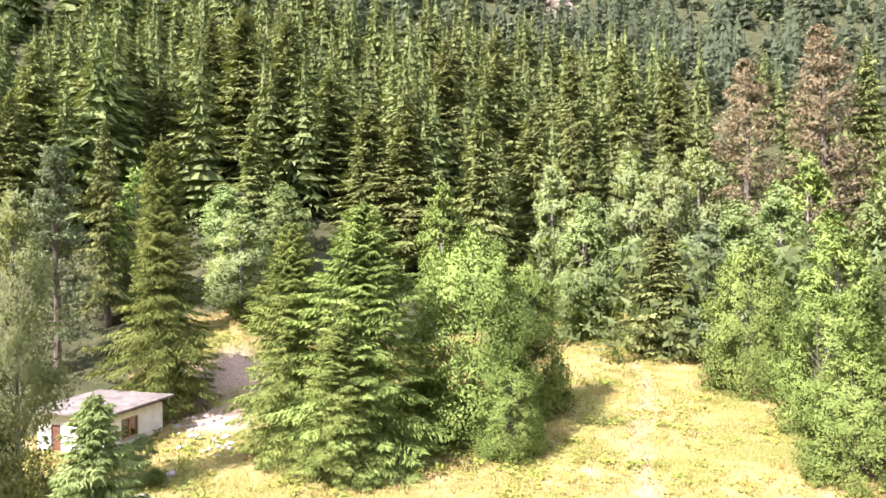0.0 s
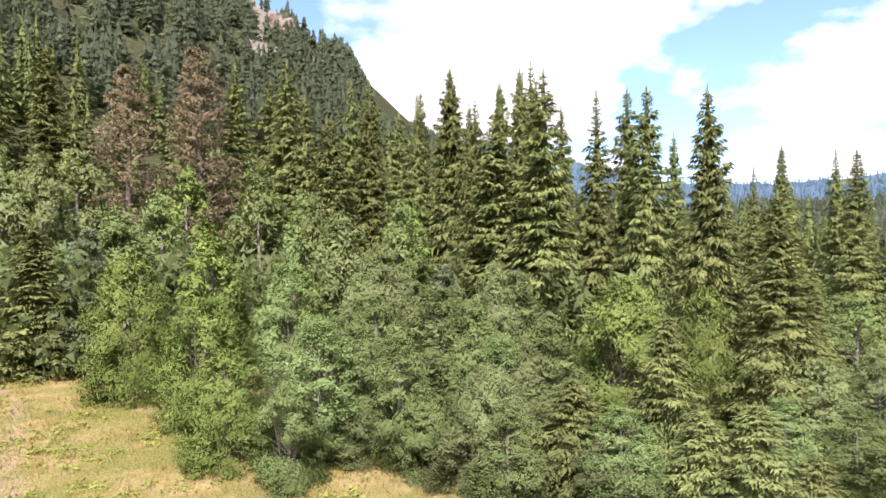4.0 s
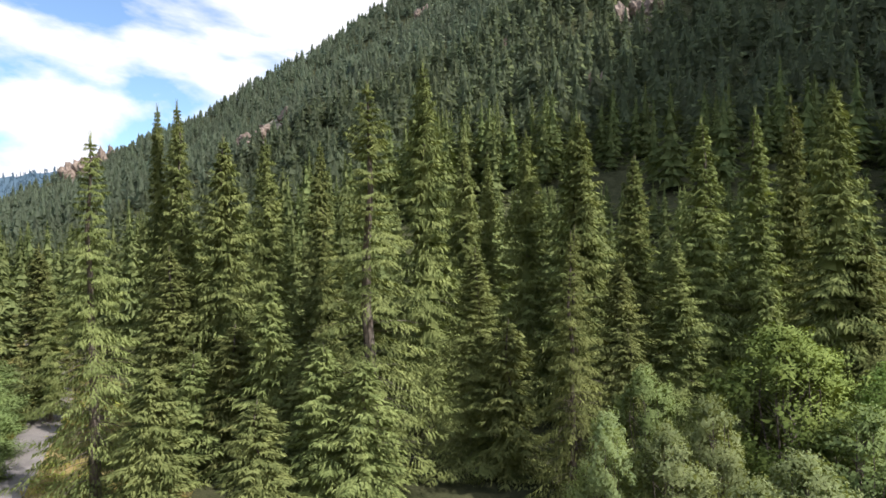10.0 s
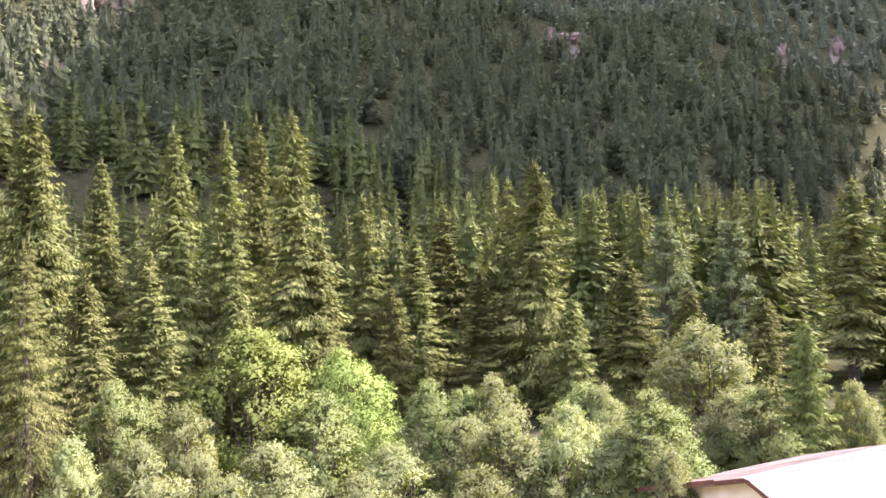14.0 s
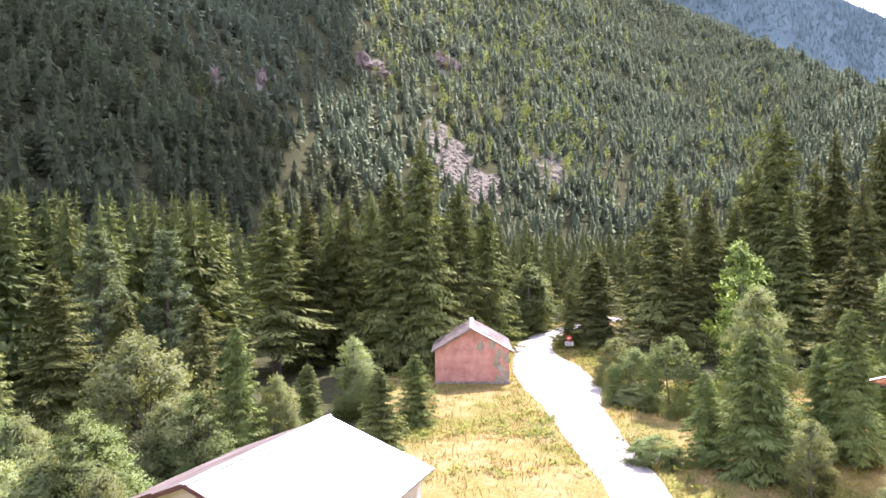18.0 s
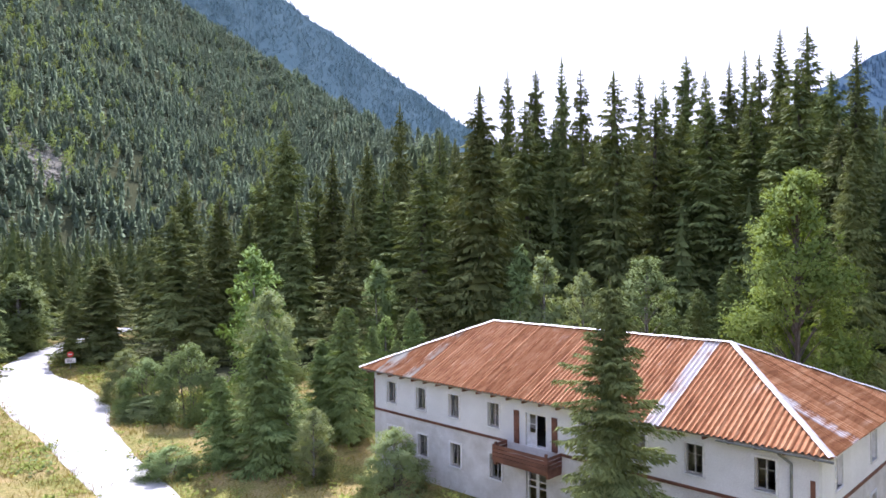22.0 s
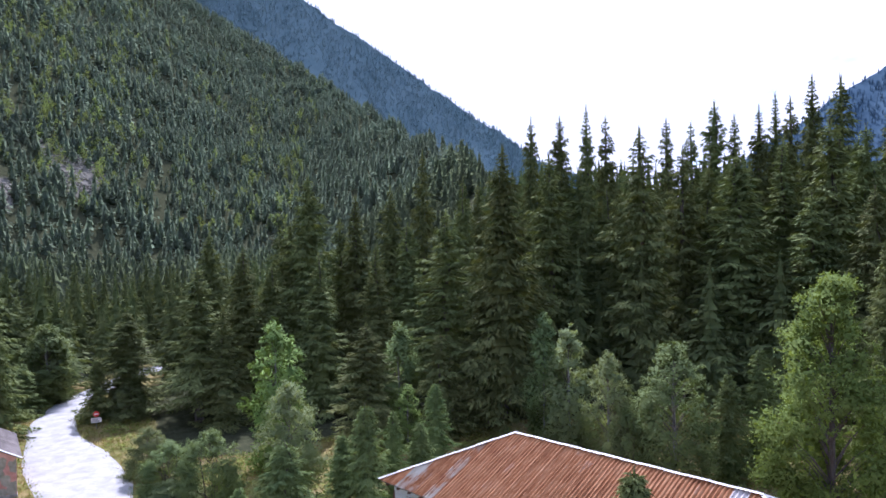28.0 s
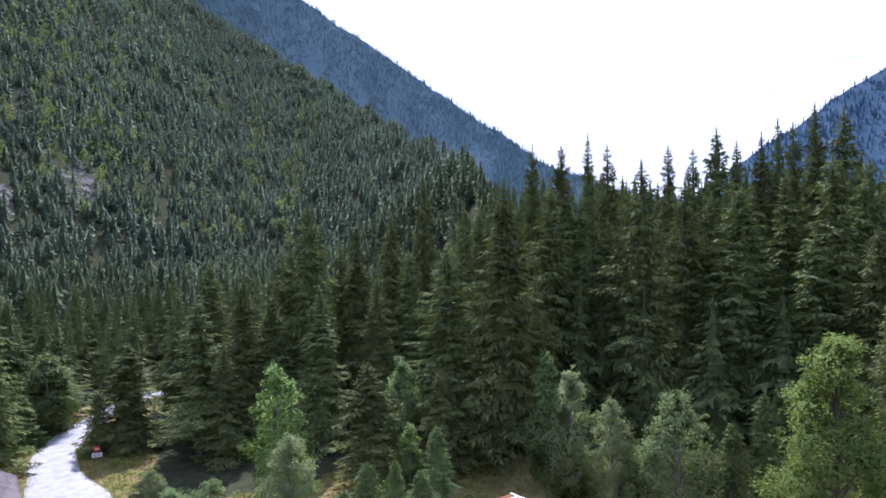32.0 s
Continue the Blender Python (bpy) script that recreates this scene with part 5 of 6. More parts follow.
INNER_AT = (0, 14, 24, 40, 60, 75, 100, 112, 150, 205, 222, 236, 250, 262, 300, 330, 345, 360)
INNER_R = (90, 94, 104, 116, 112, 92, 100, 54, 50, 84, 92, 120, 112, 82, 76, 90, 90, 90)
CAP_AT = (0, 45, 55, 60, 66, 100, 108, 120, 130, 230, 250, 258, 290, 300, 340, 360)
CAP_EL = (60, 60, 20, 11, 9, 4.5, 8, 40, 60, 60, 14, 9, 9.5, 30, 60, 60)


def forest_spots(r0, r1, area, seed, tall=(13, 25), leafy=0.0):
    rnd = np.random.RandomState(seed)
    n = int(math.pi * (r1 * r1 - r0 * r0) / area)
    r = np.sqrt(rnd.uniform(r0 * r0, r1 * r1, n))
    a = rnd.uniform(0, 360, n)
    x, y = r * np.sin(np.radians(a)), r * np.cos(np.radians(a))
    keep = (r > np.interp(a, INNER_AT, INNER_R)) & ~turn_between(a, 300, 338) & (r < np.interp(a, BEARING, CREST) * 1.03)
    keep &= (rock_share(x, y) < rnd.uniform(0.5, 1.1, n)) & (road_gap(x, y) > 3.5)
    x, y, r, a = x[keep], y[keep], r[keep], a[keep]
    z = ground_z(x, y)
    grove = 0.5 + 0.5 * np.sin(x / 41 + 1.7 * np.sin(y / 53)) * np.sin(y / 37 - x / 90)
    h = rnd.uniform(tall[0], tall[1], len(x)) * (0.78 + 0.3 * grove)
    low = np.where((r < 165) & turn_between(a, 104, 240), np.where(r < 68, -1.0, 5.0), 90.0)
    cap = 14.1 + r * np.tan(np.radians(np.minimum(np.minimum(np.interp(a, CAP_AT, CAP_EL), low), 80)))
    h = np.minimum(h, cap - z)
    ok = h > 5
    x, y, z, r, h, grove = x[ok], y[ok], z[ok], r[ok], h[ok], grove[ok]
    wide = h / 20 * rnd.uniform(0.95, 1.5, len(x)) * np.where(r > 400, 1.7, np.where(r > 195, 1.35, 1.1))
    return np.stack([x, y, z - 0.4, h / 20, wide, rnd.uniform(0, 6.28, len(x)), np.clip(0.6 * rnd.rand(len(x)) + 0.4 * grove, 0, 1)], 1)


edge_shapes = [wood_tree(300 + k, whorl=1.15, per=5, gap=0.95, along=1, twig=1.25, thin=0.19, core=0.78, core_step=1.1) for k in range(7)]
near_shapes = [wood_tree(340 + k, whorl=1.9, per=5, gap=1.9, along=1, twig=1.9, thin=0.22, core=0.80, core_step=1.7) for k in range(7)]
mid_shapes = [cone_tree(310 + k, 64, 1.5, 0.36, 7, 5) for k in range(9)]
far_shapes = [cone_tree(320 + k, 14, 2.1, 0.44, 4, 5) for k in range(9)]
scatter("forest_edge", edge_shapes, forest_spots(64, 122, 36, 1, (16, 26)), NEEDLE_FAR, "dense dark spruce forest on the valley sides")
scatter("forest_rise", near_shapes, forest_spots(122, 195, 50, 6, (15, 25)), NEEDLE_FAR, "dense dark spruce forest on the rising ground")
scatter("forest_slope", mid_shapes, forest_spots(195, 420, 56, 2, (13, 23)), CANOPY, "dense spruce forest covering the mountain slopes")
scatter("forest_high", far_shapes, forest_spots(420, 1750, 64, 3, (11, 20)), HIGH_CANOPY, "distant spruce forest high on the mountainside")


def leafy_spots(r0, r1, n, bearings, seed):
    rnd = np.random.RandomState(seed)
    rows = []
    for lo, hi in bearings:
        a, r = rnd.uniform(lo, hi, n), rnd.uniform(r0, r1, n)
        x, y = r * np.sin(np.radians(a)), r * np.cos(np.radians(a))
        s = rnd.uniform(0.55, 1.1, n)
        rows.append(np.stack([x, y, ground_z(x, y) - 0.3, s, s, rnd.uniform(0, 6, n), rnd.rand(n)], 1))
    return np.concatenate(rows)


def crest_spots(lo, hi, dist, heights, n, seed):
    """Trees over a far crest's face, as far_crest() lays it."""
    rs = np.random.RandomState(seed)
    i, f = rs.rand(n), rs.rand(n) ** 0.8
    a = lo + (hi - lo) * i
    el = np.interp(i, np.linspace(0, 1, len(heights)), heights) + np.array([0.35 * noise.noise(Vector((q * 0.31, dist, 0))) + 0.16 * noise.noise(Vector((q * 1.3, dist, 3))) for q in a])
    r = dist * np.interp(f, (-0.06, 0.30, 0.65, 0.9, 1.0), (0.78, 0.855, 0.93, 0.98, 1.0))
    z = 14 + dist * np.tan(np.radians(el)) * f
    s = rs.uniform(0.6, 1.15, n) * dist / 2300
    return np.stack([r * np.sin(np.radians(a)), r * np.cos(np.radians(a)), z - 3, s, s * rs.uniform(1.2, 1.9, n), rs.uniform(0, 6, n), rs.rand(n)], 1)


speck_shapes = [cone_tree(350 + k, 0, 2.6, 0.44, 2, 4) for k in range(5)]
# woods share the crests' haze-tinted colours
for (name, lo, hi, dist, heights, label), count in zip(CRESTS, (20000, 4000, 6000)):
    scatter("far_woods", speck_shapes, crest_spots(lo, hi, dist, heights, count, 360), DISTANT if dist < 2500 else HAZE_BLUE, "fine hazy spruce woods on a far mountain")

def streak_spots(n, seed):
    """Broadleaf trees in streaks down the western slope."""
    rs = np.random.RandomState(seed)
    mid, k = rs.uniform(213, 244, 26), rs.randint(0, 26, n)
    r = 560 + 950 * rs.beta(1.3, 1.8, n)
    a = mid[k] + (r - 900) / 260 + rs.normal(0, 0.55, n)
    x, y = r * np.sin(np.radians(a)), r * np.cos(np.radians(a))
    s = rs.uniform(0.7, 1.3, n)
    return np.stack([x, y, ground_z(x, y) - 0.3, s, s, rs.uniform(0, 6, n), rs.rand(n)], 1)


leaf_shapes = [blob_tree(330 + k, 170, 1.15) for k in range(3)]
scatter("broadleaf_groves", leaf_shapes, np.concatenate([leafy_spots(70, 112, 60, ((24, 58),), 7), streak_spots(1100, 8), leafy_spots(62, 82, 22, ((60, 96),), 9), leafy_spots(300, 600, 50, ((150, 210),), 10)]), FAR_LEAF, "lighter green broadleaf trees among the spruces")


# ---------------------------------------------------------------- the old guesthouse
def frame_matrix(origin, x_way):
    x = Vector((x_way[0], x_way[1], 0)).normalized()
    y = Vector((-x.y, x.x, 0))
    m = Matrix((x, y, Vector((0, 0, 1)))).transposed().to_4x4()
    return Matrix.Translation(origin) @ m


def pierced_wall(length, z0, z1, thick, holes):
    """A wall along X from 0 to length, its face at y=0 and its back at y=thick, with openings (x0, x1, z0, z1) through it."""
    xs = sorted({0, length, *(v for h in holes for v in h[:2])})
    zs = sorted({z0, z1, *(v for h in holes for v in h[2:])})
    bm = bmesh.new()

    def quad(*pts):
        bm.faces.new([bm.verts.new(p) for p in pts])

    def open_at(x, z):
        return any(h[0] < x < h[1] and h[2] < z < h[3] for h in holes)

    for i in range(len(xs) - 1):
        for k in range(len(zs) - 1):
            a, b, c, d = xs[i], xs[i + 1], zs[k], zs[k + 1]
            if not open_at((a + b) / 2, (c + d) / 2):
                quad((a, 0, c), (b, 0, c), (b, 0, d), (a, 0, d))
                quad((a, thick, c), (a, thick, d), (b, thick, d), (b, thick, c))
    for a, b, c, d in holes:
        quad((a, 0, c), (a, thick, c), (b, thick, c), (b, 0, c))
        quad((a, 0, d), (b, 0, d), (b, thick, d), (a, thick, d))
        quad((a, 0, c), (a, 0, d), (a, thick, d), (a, thick, c))
        quad((b, 0, c), (b, thick, c), (b, thick, d), (b, 0, d))
    quad((0, 0, z1), (length, 0, z1), (length, thick, z1), (0, thick, z1))
    for x in (0, length):
        quad((x, 0, z0), (x, 0, z1), (x, thick, z1), (x, thick, z0))
    bmesh.ops.remove_doubles(bm, verts=bm.verts, dist=0.0005)
    bmesh.ops.recalc_face_normals(bm, faces=bm.faces)
    return bm


def wave_sheet(u0, u1, reach, depth, place, pitch=0.24, high=0.055):
    """One corrugated sheet of a roof slope between u0 and u1; reach(u) is how far it runs up the slope."""
    n = max(4, int(round((u1 - u0) / pitch * 4)))
    verts, faces = [], []
    for i in range(n + 1):
        u = u0 + (u1 - u0) * i / n
        wave = high * math.cos(2 * math.pi * u / pitch)
        for f in (0, 0.5, 1):
            verts.append(place(u, max(0.02, reach(u)) * f, wave))
        if i:
            p = (i - 1) * 3
            faces += [(p, p + 3, p + 4, p + 1), (p + 1, p + 4, p + 5, p + 2)]
    return verts, faces


def rail_strip(a, b, w, t, mat, parent, name, label=""):
    """A flat capping strip from a to b."""
    a, b = Vector(a), Vector(b)
    d = (b - a).normalized()
    s = d.cross(Vector((0, 0, 1))).normalized() * (w / 2)
    up = s.cross(d).normalized() * t
    bm = bmesh.new()
    n = max(2, int((b - a).length / 1.2))
    old = None
    for k in range(2 * n):
        p = a + (b - a) * ((k // 2 + (k % 2) * 0.96) / (n - 0.04))
        lift = up * (0.35 * (k // 2 % 2))
        row = [bm.verts.new(v + lift) for v in (p - s, p + up, p + s)]
        if old:
            for f in ((0, 1), (1, 2)):
                bm.faces.new((old[f[0]], old[f[1]], row[f[1]], row[f[0]]))
        old = row
    return part(name, bm, mat, parent, label)


def window_parts(w, h):
    """Meshes of a two-leaf window, its lower left outer corner at the origin."""
    b = 0.07
    fr = boxes(((0, 0, 0), (b, 0.09, h)), ((w - b, 0, 0), (w, 0.09, h)), ((b, 0, 0), (w - b, 0.09, b)), ((b, 0, h - b), (w - b, 0.09, h)),
               ((w / 2 - 0.035, 0.004, b), (w / 2 + 0.035, 0.086, h - b)), ((b, 0.02, h * 0.62), (w / 2 - 0.035, 0.07, h * 0.62 + 0.035)), ((w / 2 + 0.035, 0.02, h * 0.62), (w - b, 0.07, h * 0.62 + 0.035)))
    me = bpy.data.meshes.new("window")
    fr.to_mesh(me)
    fr.free()
    me.materials.append(GREY_WOOD)
    pane = bpy.data.meshes.new("pane")
    bm = boxes(((b, 0.040, b), (w / 2 - 0.035, 0.046, h - b)))
    bm.to_mesh(pane)
    bm.free()
    pane.materials.append(GLASS)
    sill = bpy.data.meshes.new("sill")
    bm = boxes(((-0.10, -0.24, -0.09), (w + 0.10, 0.0, 0.0)), bevel=0.012)
    bm.to_mesh(sill)
    bm.free()
    sill.materials.append(WHITE_PAINT)
    trim = bpy.data.meshes.new("surround")
    t = 0.10
    bm = boxes(((-t, -0.205, 0), (0, -0.150, h + t)), ((w, -0.205, 0), (w + t, -0.150, h + t)), ((0, -0.205, h), (w, -0.150, h + t)))
    bm.to_mesh(trim)
    bm.free()
    trim.materials.append(WHITE_PAINT)
    return me, pane, sill, trim


WIN = window_parts(0.82, 1.30)


def place_window(parent, x, y, z, meshes=WIN, turn=0.0, w=0.82, broken=False):
    win = part("window", meshes[0], None, parent)
    win.matrix_local = pose(x, y, z, 0, 0, turn)
    for k in range(2):
        if broken and k:
            continue
        p = part("pane", meshes[1], None, win)
        p.location = (k * (w / 2 - 0.035), 0, 0)
        p.visible_shadow = False
    part("sill", meshes[2], None, win, "white window sill")
    part("surround", meshes[3], None, win)
    return win


HOUSE_L, HOUSE_D, EAVE, RIDGE = 27.9, 12.4, 6.2, 9.15


def build_guesthouse():
    m = frame_matrix((-42.5, -15.5, -0.05), (0.537, 0.8435))
    house = thing("house", m, "white plastered two-storey guesthouse with rusted corrugated hip roof", "house")
    x0, x1, y0, y1, th = 0.85, 27.25, 0.6, 11.8, 0.4
    ups, lows = (2.52, 5.25, 8.03, 11.04, 17.0, 19.7, 22.35, 25.30), (2.6, 5.37, 8.13, 11.17, 17.0, 19.7, 22.35, 25.3)
    hole = lambda c, z: (c - 0.41 - x0, c + 0.41 - x0, z, z + 1.30)
    top = [hole(c, 4.27) for c in ups] + [(13.25 - x0, 14.55 - x0, 3.72, 5.42)]
    low = [hole(c, 1.48) for c in lows] + [(13.25 - x0, 14.55 - x0, 0.02, 2.42)]
    for name, z0, z1, holes, mat, label in (("upper_wall", 3.68, 6.12, top, PLASTER, "white upper storey plaster"), ("lower_wall", -0.5, 3.68, low, BASE_PLASTER, "stained grey-white lower storey plaster")):
        w = part(name, pierced_wall(x1 - x0, z0, z1, th, holes), mat, house, label)
        w.location = (x0, y0, 0)
        ends = [(1.6, 2.42, z + 0, z + 1.3) for z in ((4.27,) if z0 > 0 else (1.48,))] + [(6.6, 7.42, z, z + 1.3) for z in ((4.27,) if z0 > 0 else (1.48,))]
        e = part(name, pierced_wall(y1 - y0 - 2 * th, z0, z1, th, ends), mat, house)
        e.matrix_local = pose(x1, y0 + th, 0, 0, 0, 90)
        f = part(name, pierced_wall(y1 - y0 - 2 * th, z0, z1, th, ()), mat, house)
        f.matrix_local = pose(x0, y1 - th, 0, 0, 0, -90)
        b = part(name, pierced_wall(x1 - x0, z0, z1, th, ()), mat, house)
        b.matrix_local = pose(x1, y1, 0, 0, 0, 180)
    # slab and partition are added to block the inside and keep the windows dark
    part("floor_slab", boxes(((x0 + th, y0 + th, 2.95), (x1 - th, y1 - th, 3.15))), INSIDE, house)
    part("soffit", boxes(((0.12, 0.12, 6.125), (HOUSE_L - 0.12, HOUSE_D - 0.12, 6.16))), GREY_WOOD, house, "weathered eave boards")
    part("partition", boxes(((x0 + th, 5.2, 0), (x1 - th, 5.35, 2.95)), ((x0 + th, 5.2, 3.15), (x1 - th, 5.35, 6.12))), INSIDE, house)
    for i, c in enumerate(ups):
        place_window(house, c - 0.41, y0 + 0.16, 4.27, broken=i == 7)
    for c in lows:
        place_window(house, c - 0.41, y0 + 0.16, 1.48)
    for z in (4.27, 1.48):
        for y in (1.6, 6.6):
            place_window(house, x1 - 0.16, y0 + th + y, z, turn=90)
    part("band", boxes(((x0 - 0.03, y0 - 0.05, 3.61), (12.0, y0 + 0.004, 3.75)), ((15.5, y0 - 0.05, 3.61), (x1 + 0.03, y0 + 0.004, 3.75))), BROWN_WOOD, house, "brown painted string course")
    part("band", boxes(((x1 - 0.004, y0 - 0.05, 3.61), (x1 + 0.05, y1, 3.75))), BROWN_WOOD, house)
    part("corner_board", boxes(((x0 - 0.05, y0 - 0.05, 3.75), (x0 + 0.07, y0 - 0.002, 5.6))), BROWN_WOOD, house)
    part("corner_board", boxes(((26.98, y0 - 0.06, 3.9), (27.14, y0 - 0.002, 5.1))), BROWN_WOOD, house)
    # balcony with its door, posts and boards
    bal = part("balcony", boxes(((12.0, y0 - 1.15, 2.86), (15.5, y0, 2.98)), ((12.0, y0 - 1.12, 2.70), (12.14, y0, 2.86)), ((15.36, y0 - 1.12, 2.70), (15.5, y0, 2.86))), BROWN_WOOD, house, "brown wooden balcony over the entrance")
    for k in range(4):
        z = 3.0 + 0.20 * k
        part("board", boxes(((11.97, y0 - 1.2, z), (15.53, y0 - 1.16, z + 0.165))), BROWN_WOOD, bal)
        for x in (11.97, 15.49):
            part("board", boxes(((x, y0 - 1.155, z), (x + 0.04, y0 - 0.01, z + 0.165))), BROWN_WOOD, bal)
    for x in (12.08, 15.30):
        part("post", boxes(((x, y0 - 1.14, 2.98), (x + 0.12, y0 - 1.02, 3.9))), BROWN_WOOD, bal)
    for x in (12.50, 14.95):
        part("shutter", boxes(((x, y0 - 0.07, 3.72), (x + 0.34, y0 - 0.012, 5.45)), bevel=0.01), BROWN_WOOD, house, "dark brown shutter beside the balcony door")
    door = part("balcony_door", boxes(((13.25, y0 + 0.14, 3.72), (13.33, y0 + 0.24, 5.42)), ((14.47, y0 + 0.14, 3.72), (14.55, y0 + 0.24, 5.42)), ((13.33, y0 + 0.14, 5.34), (14.47, y0 + 0.24, 5.42)),
                                      ((13.33, y0 + 0.15, 3.72), (13.86, y0 + 0.20, 4.40)), ((13.33, y0 + 0.15, 4.40), (13.40, y0 + 0.20, 5.34)), ((13.79, y0 + 0.15, 4.40), (13.86, y0 + 0.20, 5.34)), ((13.40, y0 + 0.15, 4.82), (13.79, y0 + 0.20, 4.86))), WHITE_PAINT, house, "half-open white balcony door")
    part("pane", boxes(((13.40, y0 + 0.17, 4.40), (13.79, y0 + 0.178, 5.34))), GLASS, door)
    entry = part("entrance_door", boxes(*[((13.25 + 0.65 * k, y0 + 0.13, 0.02), (13.25 + 0.65 * k + 0.09, y0 + 0.21, 2.42)) for k in range(2)], *[((13.81 + 0.65 * k, y0 + 0.13, 0.02), (13.90 + 0.65 * k, y0 + 0.21, 2.42)) for k in range(2)],
                                        *[((13.34 + 0.65 * k, y0 + 0.135, a), (13.81 + 0.65 * k, y0 + 0.2, b)) for k in range(2) for a, b in ((0.02, 0.9), (1.55, 1.64), (2.34, 2.42), (1.90, 1.97))]), WHITE_PAINT, house, "white double entrance door with small panes")
    for k in range(2):
        part("pane", boxes(((13.34 + 0.65 * k, y0 + 0.16, 0.9), (13.81 + 0.65 * k, y0 + 0.168, 2.34))), GLASS, entry)
    # eaves gutter and downpipes
    v, f = tubes([(((26.30, y0 - 0.06, -0.3), (26.30, y0 - 0.06, 5.6)), (0.055, 0.055), 8), (((26.30, y0 - 0.06, 5.6), (26.0, 0.06, 6.02)), (0.055, 0.055), 8)])
    part("downpipe", mesh_of("downpipe", v, f, METAL_PIPE), None, house, "grey metal downpipe")
    bm = bmesh.new()
    for i in range(7):
        a = math.pi * i / 6
        for x in (23.6, HOUSE_L + 0.05):
            bm.verts.new((x, -0.03 + 0.07 * math.cos(a), 6.13 - 0.07 * math.sin(a)))
    bm.verts.ensure_lookup_table()
    for i in range(6):
        bm.faces.new([bm.verts[j] for j in (2 * i, 2 * i + 1, 2 * i + 3, 2 * i + 2)])
    part("gutter", bm, METAL_PIPE, house, "dented grey metal gutter")
    # roof: four slopes of corrugated sheets
    hip, half = 6.2, HOUSE_D / 2
    rise = RIDGE - EAVE
    slopes = (
        (HOUSE_L, half, hip, lambda u, v, w: (u, v, EAVE + rise * v / half + w)),
        (HOUSE_L, half, hip, lambda u, v, w: (HOUSE_L - u, HOUSE_D - v, EAVE + rise * v / half + w)),
        (HOUSE_D, hip, half, lambda u, v, w: (HOUSE_L - v, u, EAVE + rise * v / hip + w)),
        (HOUSE_D, hip, half, lambda u, v, w: (v, HOUSE_D - u, EAVE + rise * v / hip + w)))
    rnd = random.Random(8)
    roof = part("roof", boxes(((0.1, 0.1, 6.162), (HOUSE_L - 0.1, HOUSE_D - 0.1, 6.175))), GREY_WOOD, house, "rusted corrugated iron hip roof")
    for s, (length, depth, slant, place) in enumerate(slopes):
        count = int(round(length / 0.85))
        for k in range(count):
            a, b = length * k / count, length * (k + 1) / count
            reach = lambda u: depth * min(1, max(0.0, u / slant), max(0.0, (length - u) / slant))
            lift = rnd.uniform(0.0, 0.022)
            v, f = wave_sheet(a, b + 0.03 if k < count - 1 else b, reach, depth, lambda u, v, w: Vector(place(u, v, w)) + Vector((0, 0, 0.04 + lift)))
            zinc = (s == 0 and k == 24) or (s == 2 and k == 3) or (s == 1 and k == 9)
            me = mesh_of("roof_sheet", v, f, STREAKED_ZINC if zinc else FADED_RUST if s == 0 and k in (2, 3, 5) else RUST)
            part("roof_sheet", me, None, roof, "bare zinc replacement sheet" if zinc else "")
    r0, r1 = (hip, half, RIDGE + 0.09), (HOUSE_L - hip, half, RIDGE + 0.09)
    rail_strip(r0, r1, 0.26, 0.05, ZINC, house, "ridge_cap", "pale metal ridge capping")
    for a, b in (((0, 0), r0), ((0, HOUSE_D), r0), ((HOUSE_L, 0), r1), ((HOUSE_L, HOUSE_D), r1)):
        rail_strip((*a, EAVE + 0.09), b, 0.30, 0.05, ZINC, house, "hip_cap", "pale metal hip capping")
    for k in range(26):
        x = 0.7 + k * 1.06
        part("rafter_end", boxes(((x, 0.06, 6.0), (x + 0.09, 0.62, 6.12))), BROWN_WOOD, house)


build_guesthouse()


# ---------------------------------------------------------------- the pink shed
def gable_walls(w, d, eave, apex, th, mat, parent, base, base_mat):
    """Four walls, the two gable ends pointed, above a plinth."""
    for y in (0, d - th):
        bm = bmesh.new()
        pts = [(0, base), (w, base), (w, eave), (w / 2, apex), (0, eave)]
        front = [bm.verts.new((x, y, z)) for x, z in pts]
        back = [bm.verts.new((x, y + th, z)) for x, z in pts]
        bm.faces.new(front)
        bm.faces.new(back[::-1])
        for i in range(5):
            j = (i + 1) % 5
            bm.faces.new((front[i], back[i], back[j], front[j]))
        bmesh.ops.recalc_face_normals(bm, faces=bm.faces)
        part("gable_wall", bm, mat, parent)
    for x in (0, w - th):
        part("side_wall", boxes(((x, th, base), (x + th, d - th, eave - 0.03))), mat, parent)
    part("plinth", boxes(((-0.05, -0.05, -0.8), (w + 0.05, d + 0.05, base - 0.003))), base_mat, parent, "rough stone plinth")


